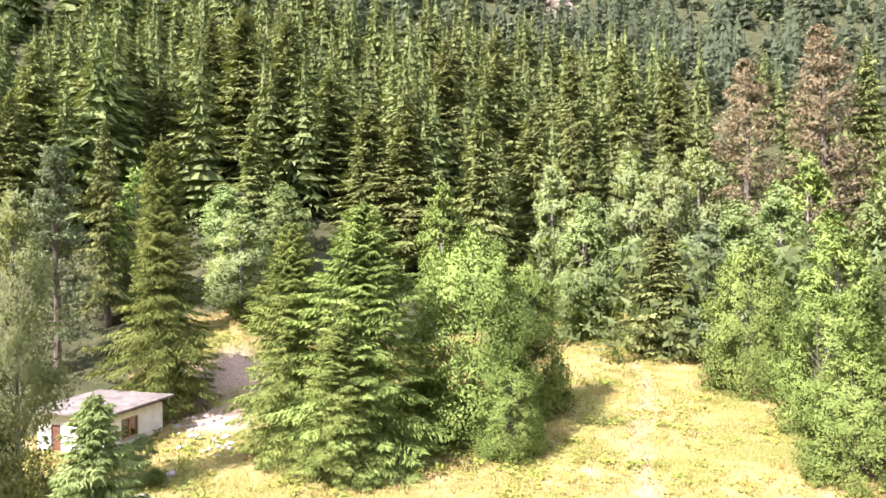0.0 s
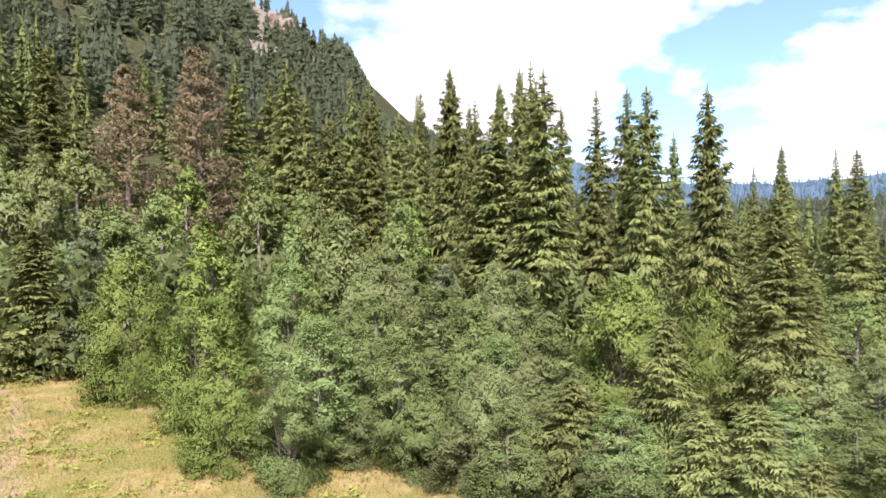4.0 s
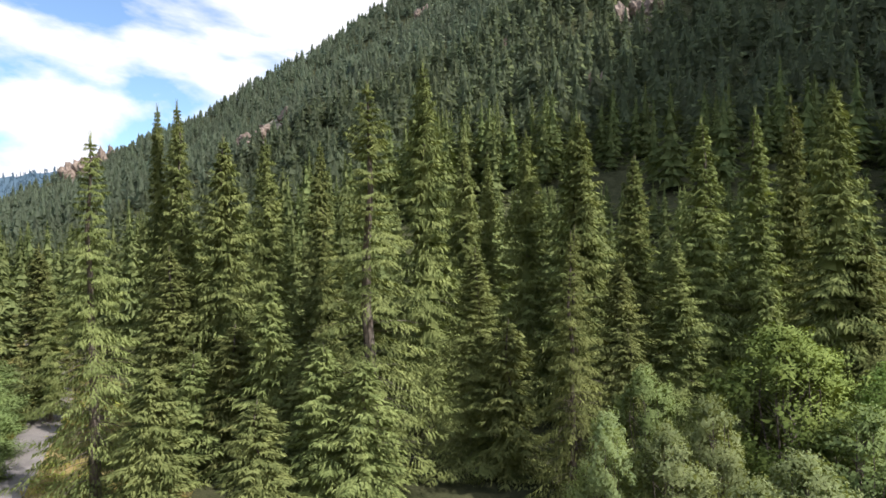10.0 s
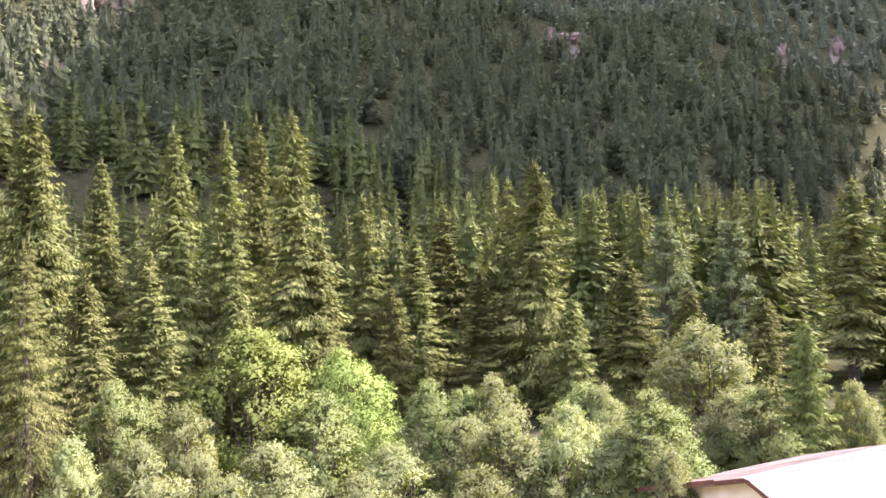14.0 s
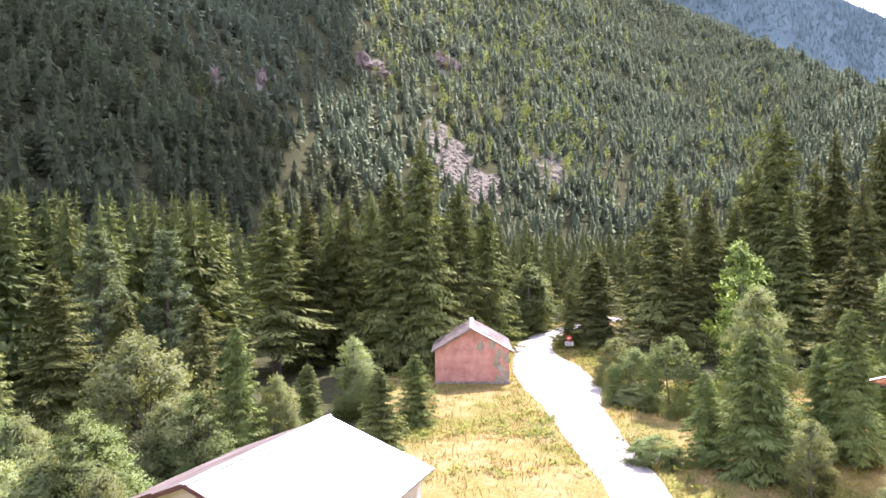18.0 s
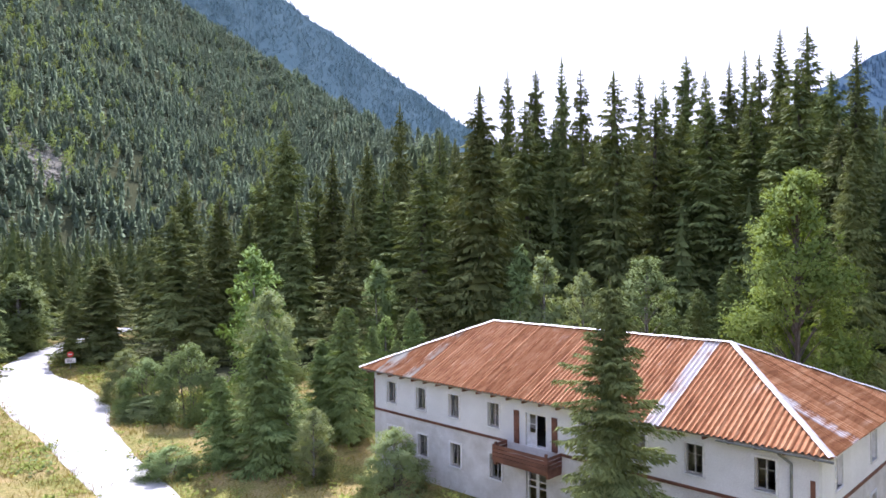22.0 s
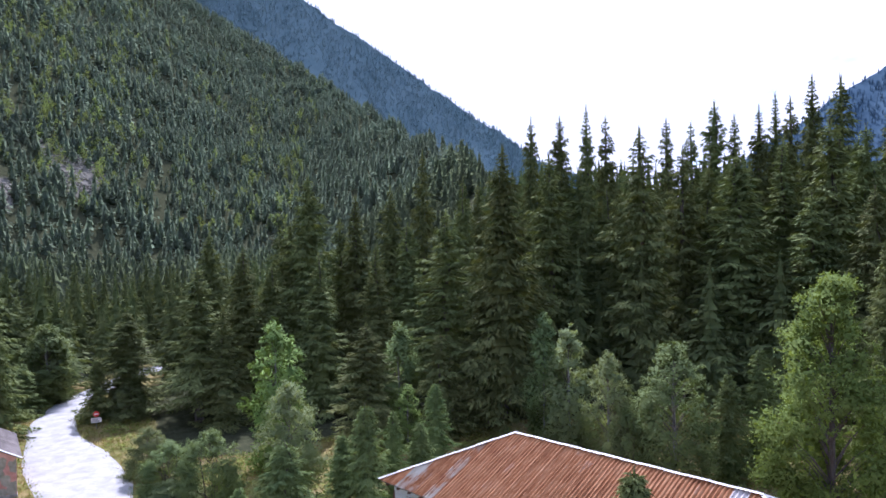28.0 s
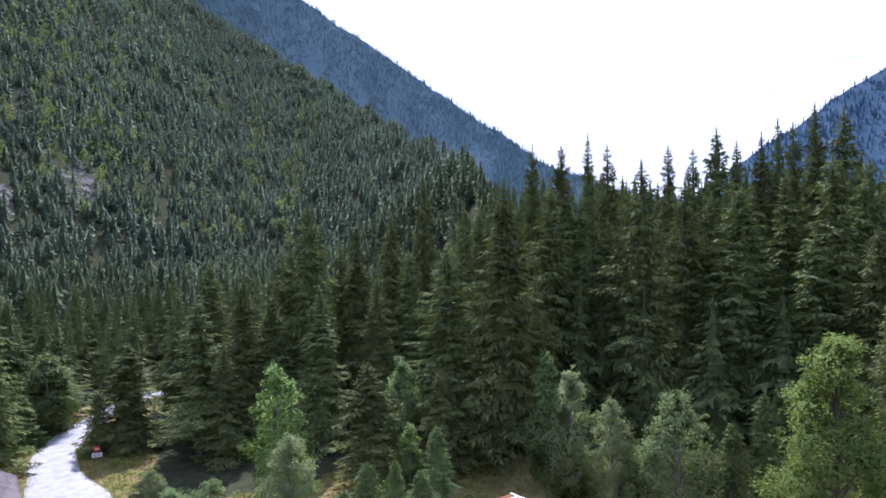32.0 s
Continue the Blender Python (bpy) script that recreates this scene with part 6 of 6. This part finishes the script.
def gable_roof(w, d, eave, apex, over, gap, mats, parent, sheet=0.9, thick=0.05, pitch=0.2, high=0.02):
    """Two slopes of sheets; the ridge runs along Y."""
    run = w / 2 + over
    drop = (apex - eave) / (w / 2)
    for s in (0, 1):
        count = int(round((d + 2 * gap) / sheet))
        step = (d + 2 * gap) / count
        for k in range(count):
            def place(u, v, wv, s=s):
                x = w / 2 - (run - v) if s == 0 else w / 2 + (run - v)
                return Vector((x, u - gap, apex - drop * (run - v) + thick + wv))
            v, f = wave_sheet(k * step, (k + 1) * step + 0.02, lambda u: run, run, place, pitch, high)
            part("roof_sheet", mesh_of("roof_sheet", v, f, mats[s]), None, parent)
        bm = bmesh.new()
        sg = -1 if s == 0 else 1
        pts = []
        for y in (-gap + 0.03, d + gap - 0.03):
            for q, z in ((0, 0), (run - 0.03, -drop * (run - 0.03))):
                for t in (0, -0.10):
                    pts.append(bm.verts.new((w / 2 + sg * q, y, apex + z + t + thick - high - 0.012)))
        for q in ((0, 2, 3, 1), (4, 5, 7, 6), (0, 1, 5, 4), (2, 6, 7, 3), (0, 4, 6, 2), (1, 3, 7, 5)):
            bm.faces.new([pts[i] for i in q])
        bmesh.ops.recalc_face_normals(bm, faces=bm.faces)
        part("roof_deck", bm, GREY_WOOD, parent)


def build_pink_shed():
    m = frame_matrix((-43.0, -55.75, float(ground_z(-45.8, -53.3)) - 0.25), (-0.758, 0.652))
    shed = thing("shed", m, "small faded pink plastered shed with grey sheet gable roof", "shed")
    w, d = 7.5, 9.0
    gable_walls(w, d, 3.75, 5.85, 0.35, PINK, shed, 0.45, STONE)
    gable_roof(w, d, 3.75, 5.85, 0.42, 0.35, (GREY_SHEET, GREY_SHEET), shed)
    rail_strip((w / 2, -0.4, 5.93), (w / 2, d + 0.4, 5.93), 0.4, 0.06, ZINC, shed, "ridge_cap", "pale metal ridge capping")
    for s in (-1, 1):
        rail_strip((w / 2, -0.37, 5.92), (w / 2 + s * (w / 2 + 0.42), -0.37, 3.57), 0.34 if s > 0 else 0.12, 0.05, WHITE_PAINT if s > 0 else GREY_WOOD, shed, "verge_board", "pale verge board")
    rs = random.Random(17)
    for k in range(9):
        x, z = w - 0.1 - abs(rs.gauss(0, 0.55)), rs.uniform(0.6, 3.3)
        if k > 6:
            x, z = w / 2 + rs.uniform(0.4, 2.2), rs.uniform(3.4, 4.3)
        bm = bmesh.new()
        n = 11
        rim = []
        for i in range(n):
            t = 6.283 * i / n
            q = rs.uniform(0.6, 1.15)
            px, pz = x + 0.42 * q * math.cos(t), z + 0.60 * q * math.sin(t)
            px = min(w - 0.03, px)
            pz = min(pz, 3.7 + 0.52 * (w - px))
            rim.append((px, pz))
        front = [bm.verts.new((px, -0.006 - 0.002 * (k % 4), pz)) for px, pz in rim]
        back = [bm.verts.new((px, 0.03, pz)) for px, pz in rim]
        bm.faces.new(front)
        for i in range(n):
            bm.faces.new((front[i], back[i], back[(i + 1) % n], front[(i + 1) % n]))
        part("repair_patch", bm, MOSSY_PLASTER, shed, "bare grey-green plaster where the pink coat fell off")
    v, f = tubes([(((w / 2 + 0.25, -0.06, 4.5), (w / 2 + 0.25, -0.06, 5.6)), (0.035, 0.035), 6), (((w / 2 + 0.25, -0.06, 5.5), (w / 2 + 0.25, 0.1, 5.5)), (0.03, 0.03), 6)])
    part("cable_pipe", mesh_of("cable_pipe", v, f, METAL_PIPE), None, shed)
    v, f = tubes([(((w * 0.26, -0.03, 3.75), (w * 0.66, -0.03, 3.72)), (0.022, 0.022), 5)])
    part("wall_tie", mesh_of("wall_tie", v, f, METAL_PIPE), None, shed)


build_pink_shed()


def build_white_barn():
    # the frame's Y runs along the ridge
    m = frame_matrix((-8.4, -25.0, 0), (-0.52, 0.856))
    barn = thing("barn", m @ Matrix.Translation((-4.9, -0.3, 0)), "low cream barn with bright white sheet gable roof", "barn")
    # X from the eave to the ridge and down again, Y away along the ridge
    w, d = 9.8, 9.5
    gable_walls(w, d, 4.0, 5.85, 0.3, CREAM, barn, 0.4, STONE)
    gable_roof(w, d, 4.0, 5.85, 0.5, 0.4, (GREY_SHEET, WHITE_SHEET), barn, pitch=0.3, high=0.012)
    rail_strip((w / 2 - 0.02, -0.42, 5.93), (w / 2 - 0.02, d + 0.42, 5.93), 0.3, 0.04, WHITE_SHEET, barn, "ridge_cap")
    for s in (-1, 1):
        rail_strip((w / 2, -0.42, 5.80), (w / 2 + s * (w / 2 + 0.5), -0.42, 3.74), 0.06, 0.16, BROWN_WOOD, barn, "verge_board", "brown wooden verge board")


build_white_barn()


# ---------------------------------------------------------------- the hut by the meadow
def build_hut():
    c = bearing(350.3, 51.5)
    r = bearing(354.2, 55.5)
    z = float(ground_z(c.x, c.y))
    way = (r - c)
    m = frame_matrix((c.x, c.y, z - 0.25), (way.x, way.y))
    hut = thing("hut", m, "small whitewashed hut with flat lean-to roof and wooden window", "hut")
    w, d, h0, h1 = way.length, 6.0, 2.75, 2.75
    wx, wz, ww, wh = 1.35, 0.92, 1.6, 1.42
    hole = (wx, wx + ww, wz, wz + wh)
    part("front_wall", pierced_wall(w, -0.5, h0 - 0.02, 0.25, [hole]), CREAM, hut)
    s = part("side_wall", pierced_wall(d - 0.25, -0.5, h0 - 0.02, 0.25, [(1.2, 2.1, 0.1, 2.05)]), WHITE_PAINT, hut)
    s.matrix_local = pose(0, d, 0, 0, 0, -90)
    part("side_wall", boxes(((w - 0.25, 0.25, -0.5), (w, d, h0 - 0.02))), CREAM, hut)
    part("back_wall", boxes(((0.25, d - 0.25, -0.5), (w - 0.25, d, h0 - 0.02))), CREAM, hut)
    e = 0.11
    win = part("window", boxes(((wx, 0.03, wz), (wx + e, 0.14, wz + wh)), ((wx + ww - e, 0.03, wz), (wx + ww, 0.14, wz + wh)), ((wx + e, 0.03, wz), (wx + ww - e, 0.14, wz + e)), ((wx + e, 0.03, wz + wh - e), (wx + ww - e, 0.14, wz + wh)),
                               ((wx + ww / 2 - 0.05, 0.035, wz + e), (wx + ww / 2 + 0.05, 0.135, wz + wh - e))), ORANGE_WOOD, hut, "orange varnished wooden window")
    for a, b in ((wx + e, wx + ww / 2 - 0.05), (wx + ww / 2 + 0.05, wx + ww - e)):
        p = part("pane", boxes(((a, 0.09, wz + e), (b, 0.096, wz + wh - e))), GLASS, win)
        p.visible_shadow = False
    part("sill", boxes(((wx - 0.08, -0.10, wz - 0.07), (wx + ww + 0.08, 0.03, wz - 0.003))), GREY_WOOD, win)
    door = part("door", boxes(((0.10, d - 2.1, 0.1), (0.16, d - 1.2, 2.05))), BROWN_WOOD, hut, "brown plank door in the bright side wall")
    part("handle", boxes(((0.06, d - 1.35, 1.0), (0.10, d - 1.29, 1.12))), METAL_PIPE, door)
    bm = bmesh.new()
    vs = []
    for x, z in ((-0.7, h1 + 0.16), (w + 0.6, h0 + 0.28)):
        for y in (-0.55, d + 0.45):
            for t in (0, 0.16):
                vs.append(bm.verts.new((x, y, z + t)))
    for q in ((0, 1, 3, 2), (4, 6, 7, 5), (0, 4, 5, 1), (2, 3, 7, 6), (0, 2, 6, 4), (1, 5, 7, 3)):
        bm.faces.new([vs[i] for i in q])
    bmesh.ops.recalc_face_normals(bm, faces=bm.faces)
    bmesh.ops.bevel(bm, geom=list(bm.edges), offset=0.02, segments=1, affect="EDGES")
    part("roof", bm, TAR, hut, "grey felt-covered lean-to roof")


build_hut()


# ---------------------------------------------------------------- sign by the road
def build_sign():
    p = bearing(228.64, 92)
    z = float(ground_z(p.x, p.y))
    face = Vector((-p.x, -p.y, 0)).normalized()
    m = frame_matrix((p.x, p.y, z), (-face.y, face.x))
    sign = thing("road_sign", m, "round red no-entry sign above a white plate", "road sign")
    v, f = tube([(0, 0, -0.3), (0, 0, 1.9)], (0.035, 0.035), 8)
    part("post", mesh_of("post", v, f, METAL_PIPE), None, sign)
    for name, rad, y, mat in (("disc", 0.34, -0.06, RED_PAINT),):
        bm = bmesh.new()
        bmesh.ops.create_cone(bm, cap_ends=True, segments=28, radius1=rad, radius2=rad, depth=0.03, matrix=pose(0, y, 1.75, 90))
        part(name, bm, mat, sign, "red disc")
    part("bar", boxes(((-0.22, -0.085, 1.69), (0.22, -0.076, 1.81))), WHITE_PAINT, sign, "white bar")
    part("plate", boxes(((-0.55, -0.09, 0.75), (0.55, -0.06, 1.30)), bevel=0.01), WHITE_PAINT, sign, "white plate")
    for k in range(3):
        part("writing_bar", boxes(((-0.42, -0.096, 0.88 + 0.13 * k), (0.36 - 0.1 * (k % 2), -0.091, 0.93 + 0.13 * k))), TAR, sign)


build_sign()


def build_barrier():
    a = Vector((-99.0, -74.2, 0))
    m = frame_matrix((a.x, a.y, float(ground_z(a.x, a.y))), (-0.9, 0.42))
    rail = thing("barrier", m, "low weathered wooden rail beside the far road", "fence")
    for k in range(3):
        part("post", boxes(((k * 2.6, 0, -0.3), (k * 2.6 + 0.14, 0.14, 1.05)), bevel=0.01), ORANGE_WOOD, rail)
    for z in (0.45, 0.85):
        part("rail", boxes(((-0.2, -0.05, z), (5.6, -0.002, z + 0.13))), ORANGE_WOOD, rail)


build_barrier()


# ---------------------------------------------------------------- stones
def stone_mesh(seed, mat):
    bm = bmesh.new()
    bmesh.ops.create_icosphere(bm, subdivisions=2, radius=0.5)
    rnd = random.Random(seed)
    off = Vector((rnd.uniform(0, 50), rnd.uniform(0, 50), 0))
    for v in bm.verts:
        v.co *= 1 + 0.5 * noise.noise(v.co * 2.2 + off)
        v.co.z *= 0.62
    me = bpy.data.meshes.new("stone")
    bm.to_mesh(me)
    bm.free()
    me.materials.append(mat)
    return me


STONES = [stone_mesh(k, STONE) for k in range(5)]
rnd = random.Random(12)
for k in range(46):
    a, r = rnd.choice(((358.8, 50.5), (358.0, 52), (357.0, 51), (356.4, 53), (357.6, 57), (353.2, 46)))
    p = bearing(a + rnd.gauss(0, 0.9), r + rnd.gauss(0, 1.4))
    size = rnd.uniform(0.25, 0.75)
    st = new("stone", STONES[k % 5])
    st.matrix_world = Matrix.Translation((p.x, p.y, float(ground_z(p.x, p.y)) + 0.08 * size)) @ Euler((0, 0, rnd.uniform(0, 6))).to_matrix().to_4x4() @ Matrix.Diagonal((size, size * rnd.uniform(0.7, 1.2), size, 1))
    tagged(st, "pale grey broken stone lying on the dry bank", "stone", "stones on the bank")


def ico(seed):
    rnd2 = np.random.RandomState(seed)
    bm = bmesh.new()
    bmesh.ops.create_icosphere(bm, subdivisions=1, radius=10.0)
    v = np.array([q.co[:] for q in bm.verts]) * rnd2.uniform(0.65, 1.25, (len(bm.verts), 1))
    f = np.array([[q.index for q in face.verts] for face in bm.faces])
    bm.free()
    return v, f


def scree_spots(n, seed):
    rs = np.random.RandomState(seed)
    a, r = rs.uniform(212, 232, n), rs.uniform(430, 1200, n)
    x, y = r * np.sin(np.radians(a)), r * np.cos(np.radians(a))
    keep = rock_share(x, y) > 0.5
    x, y = x[keep], y[keep]
    s = rs.uniform(0.06, 0.22, len(x)) * rs.uniform(0.5, 1.2, len(x))
    return np.stack([x, y, ground_z(x, y), s * 0.8, s, rs.uniform(0, 6, len(x)), rs.rand(len(x))], 1)


# crags: broken rock faces standing out of the slope
bm = bmesh.new()
bmesh.ops.create_icosphere(bm, subdivisions=3, radius=0.5)
ROUND_V, ROUND_F = [v.co.copy() for v in bm.verts], [[v.index for v in f.verts] for f in bm.faces]
bm.free()
for k, (a, el, half, high) in enumerate(CRAGS):
    r0 = sight(a, el)
    wide, tall = 2 * r0 * math.tan(radians(half)), 2 * r0 * math.tan(radians(high))
    rs = random.Random(70 + k)
    o = bearing(a, r0)
    crag = thing("rock_outcrop", Matrix.Translation((o.x, o.y, float(ground_z(o.x, o.y)))), "pale pinkish-grey rock cliff standing out of the wooded slope", "cliff", "cliffs of the slopes")
    for j in range(max(4, int(wide / 6))):
        p = bearing(a + rs.uniform(-0.9, 0.9) * half, r0 + rs.uniform(-0.3, 0.5) * tall)
        z = float(ground_z(p.x, p.y)) + 0.25 * tall
        sx, sz = rs.uniform(0.22, 0.5) * min(wide, 34), rs.uniform(0.4, 0.9) * tall
        off = Vector((rs.uniform(0, 90), rs.uniform(0, 90), j))
        verts = []
        for v in ROUND_V:
            q = v * (1 + 0.6 * noise.noise(v * 2.6 + off) + 0.4 * noise.noise(v * 7.1 + off))
            verts.append((p.x - o.x + q.x * sx, p.y - o.y + q.y * sx, z + q.z * sz - crag.matrix_world.translation.z))
        part("rock", mesh_of("rock", verts, ROUND_F, CRAG), None, crag)

scree = scatter("scree", [ico(k) for k in range(4)], scree_spots(30000, 4), ROCK, "grey broken boulders of a scree fan")
scree["category"] = "scree"


# ---------------------------------------------------------------- grass and weeds
def tuft(seed, blades, high, spread, wide):
    rs = np.random.RandomState(seed)
    base = np.concatenate([rs.normal(0, spread, (blades, 2)), np.zeros((blades, 1))], 1)
    way = unit(np.concatenate([rs.normal(0, 0.4, (blades, 2)), np.ones((blades, 1))], 1))
    side = unit(np.cross(way, rs.normal(size=(blades, 3))))
    q = kites(base, way, high * rs.uniform(0.5, 1.2, blades), wide, side)
    return loose(q)


def weed(seed, leaves, high, spread, leaf):
    rs = np.random.RandomState(seed)
    base = np.concatenate([rs.normal(0, spread, (leaves, 2)), rs.uniform(0.1, high, (leaves, 1))], 1)
    way = unit(np.concatenate([rs.normal(0, 1, (leaves, 2)), rs.normal(0.2, 0.3, (leaves, 1))], 1))
    side = unit(np.cross(way, rs.normal(0, 0.4, (leaves, 3)) + np.array([0, 0, 1])))
    q = kites(base, way, leaf * rs.uniform(0.6, 1.3, leaves), 0.36, side)
    return loose(q)


def field_spots(n, seed, clump, near=26, far=112):
    rs = np.random.RandomState(seed)
    r, a = np.sqrt(rs.uniform(near * near, far * far, n)), rs.uniform(0, 360, n)
    x, y = r * np.sin(np.radians(a)), r * np.cos(np.radians(a))
    keep = (meadow_share(x, y) > 0.5) & (road_gap(x, y) > 0.1) & (soil_share(x, y) < rs.uniform(0.2, 0.9, n))
    patch = np.sin(x / 3.1 + 2 * np.sin(y / 5.3)) * np.sin(y / 2.7 + np.sin(x / 4.1))
    keep &= patch + rs.normal(0, 0.5, n) > clump
    # keep clear of the buildings
    for cx, cy, ux, uy, lo, hi, deep in ((-42.5, -15.5, 0.537, 0.8435, 0.6, 27.5, 12.4), (-43.0, -55.75, -0.758, 0.652, -0.1, 7.6, 9.1)):
        u, v = (x - cx) * ux + (y - cy) * uy, -(x - cx) * uy + (y - cy) * ux
        keep &= ~((u > lo) & (u < hi) & (v > 0.4) & (v < deep))
    x, y = x[keep], y[keep]
    s = rs.uniform(0.6, 1.3, len(x))
    return np.stack([x, y, ground_z(x, y) - 0.05, s, s, rs.uniform(0, 6, len(x)), rs.rand(len(x))], 1)


g = scatter("meadow_grass", [tuft(k, 7, 0.44, 0.28, 0.06) for k in range(4)], field_spots(120000, 21, -0.7), GRASS, "dry yellow meadow grass in tufts")
g["category"] = "grass"
g = scatter("meadow_weeds", [weed(k, 16, 0.36, 0.34, 0.21) for k in range(4)], field_spots(60000, 22, 0.12), WEED, "leafy yellow-green weeds in the meadow")
g["category"] = "weeds"
g = scatter("undergrowth", [weed(k + 9, 60, 1.0, 0.7, 0.24) for k in range(4)], field_spots(2600, 23, 0.8, 40, 112), FAR_LEAF, "green undergrowth along the meadow's edge")
g["category"] = "undergrowth"
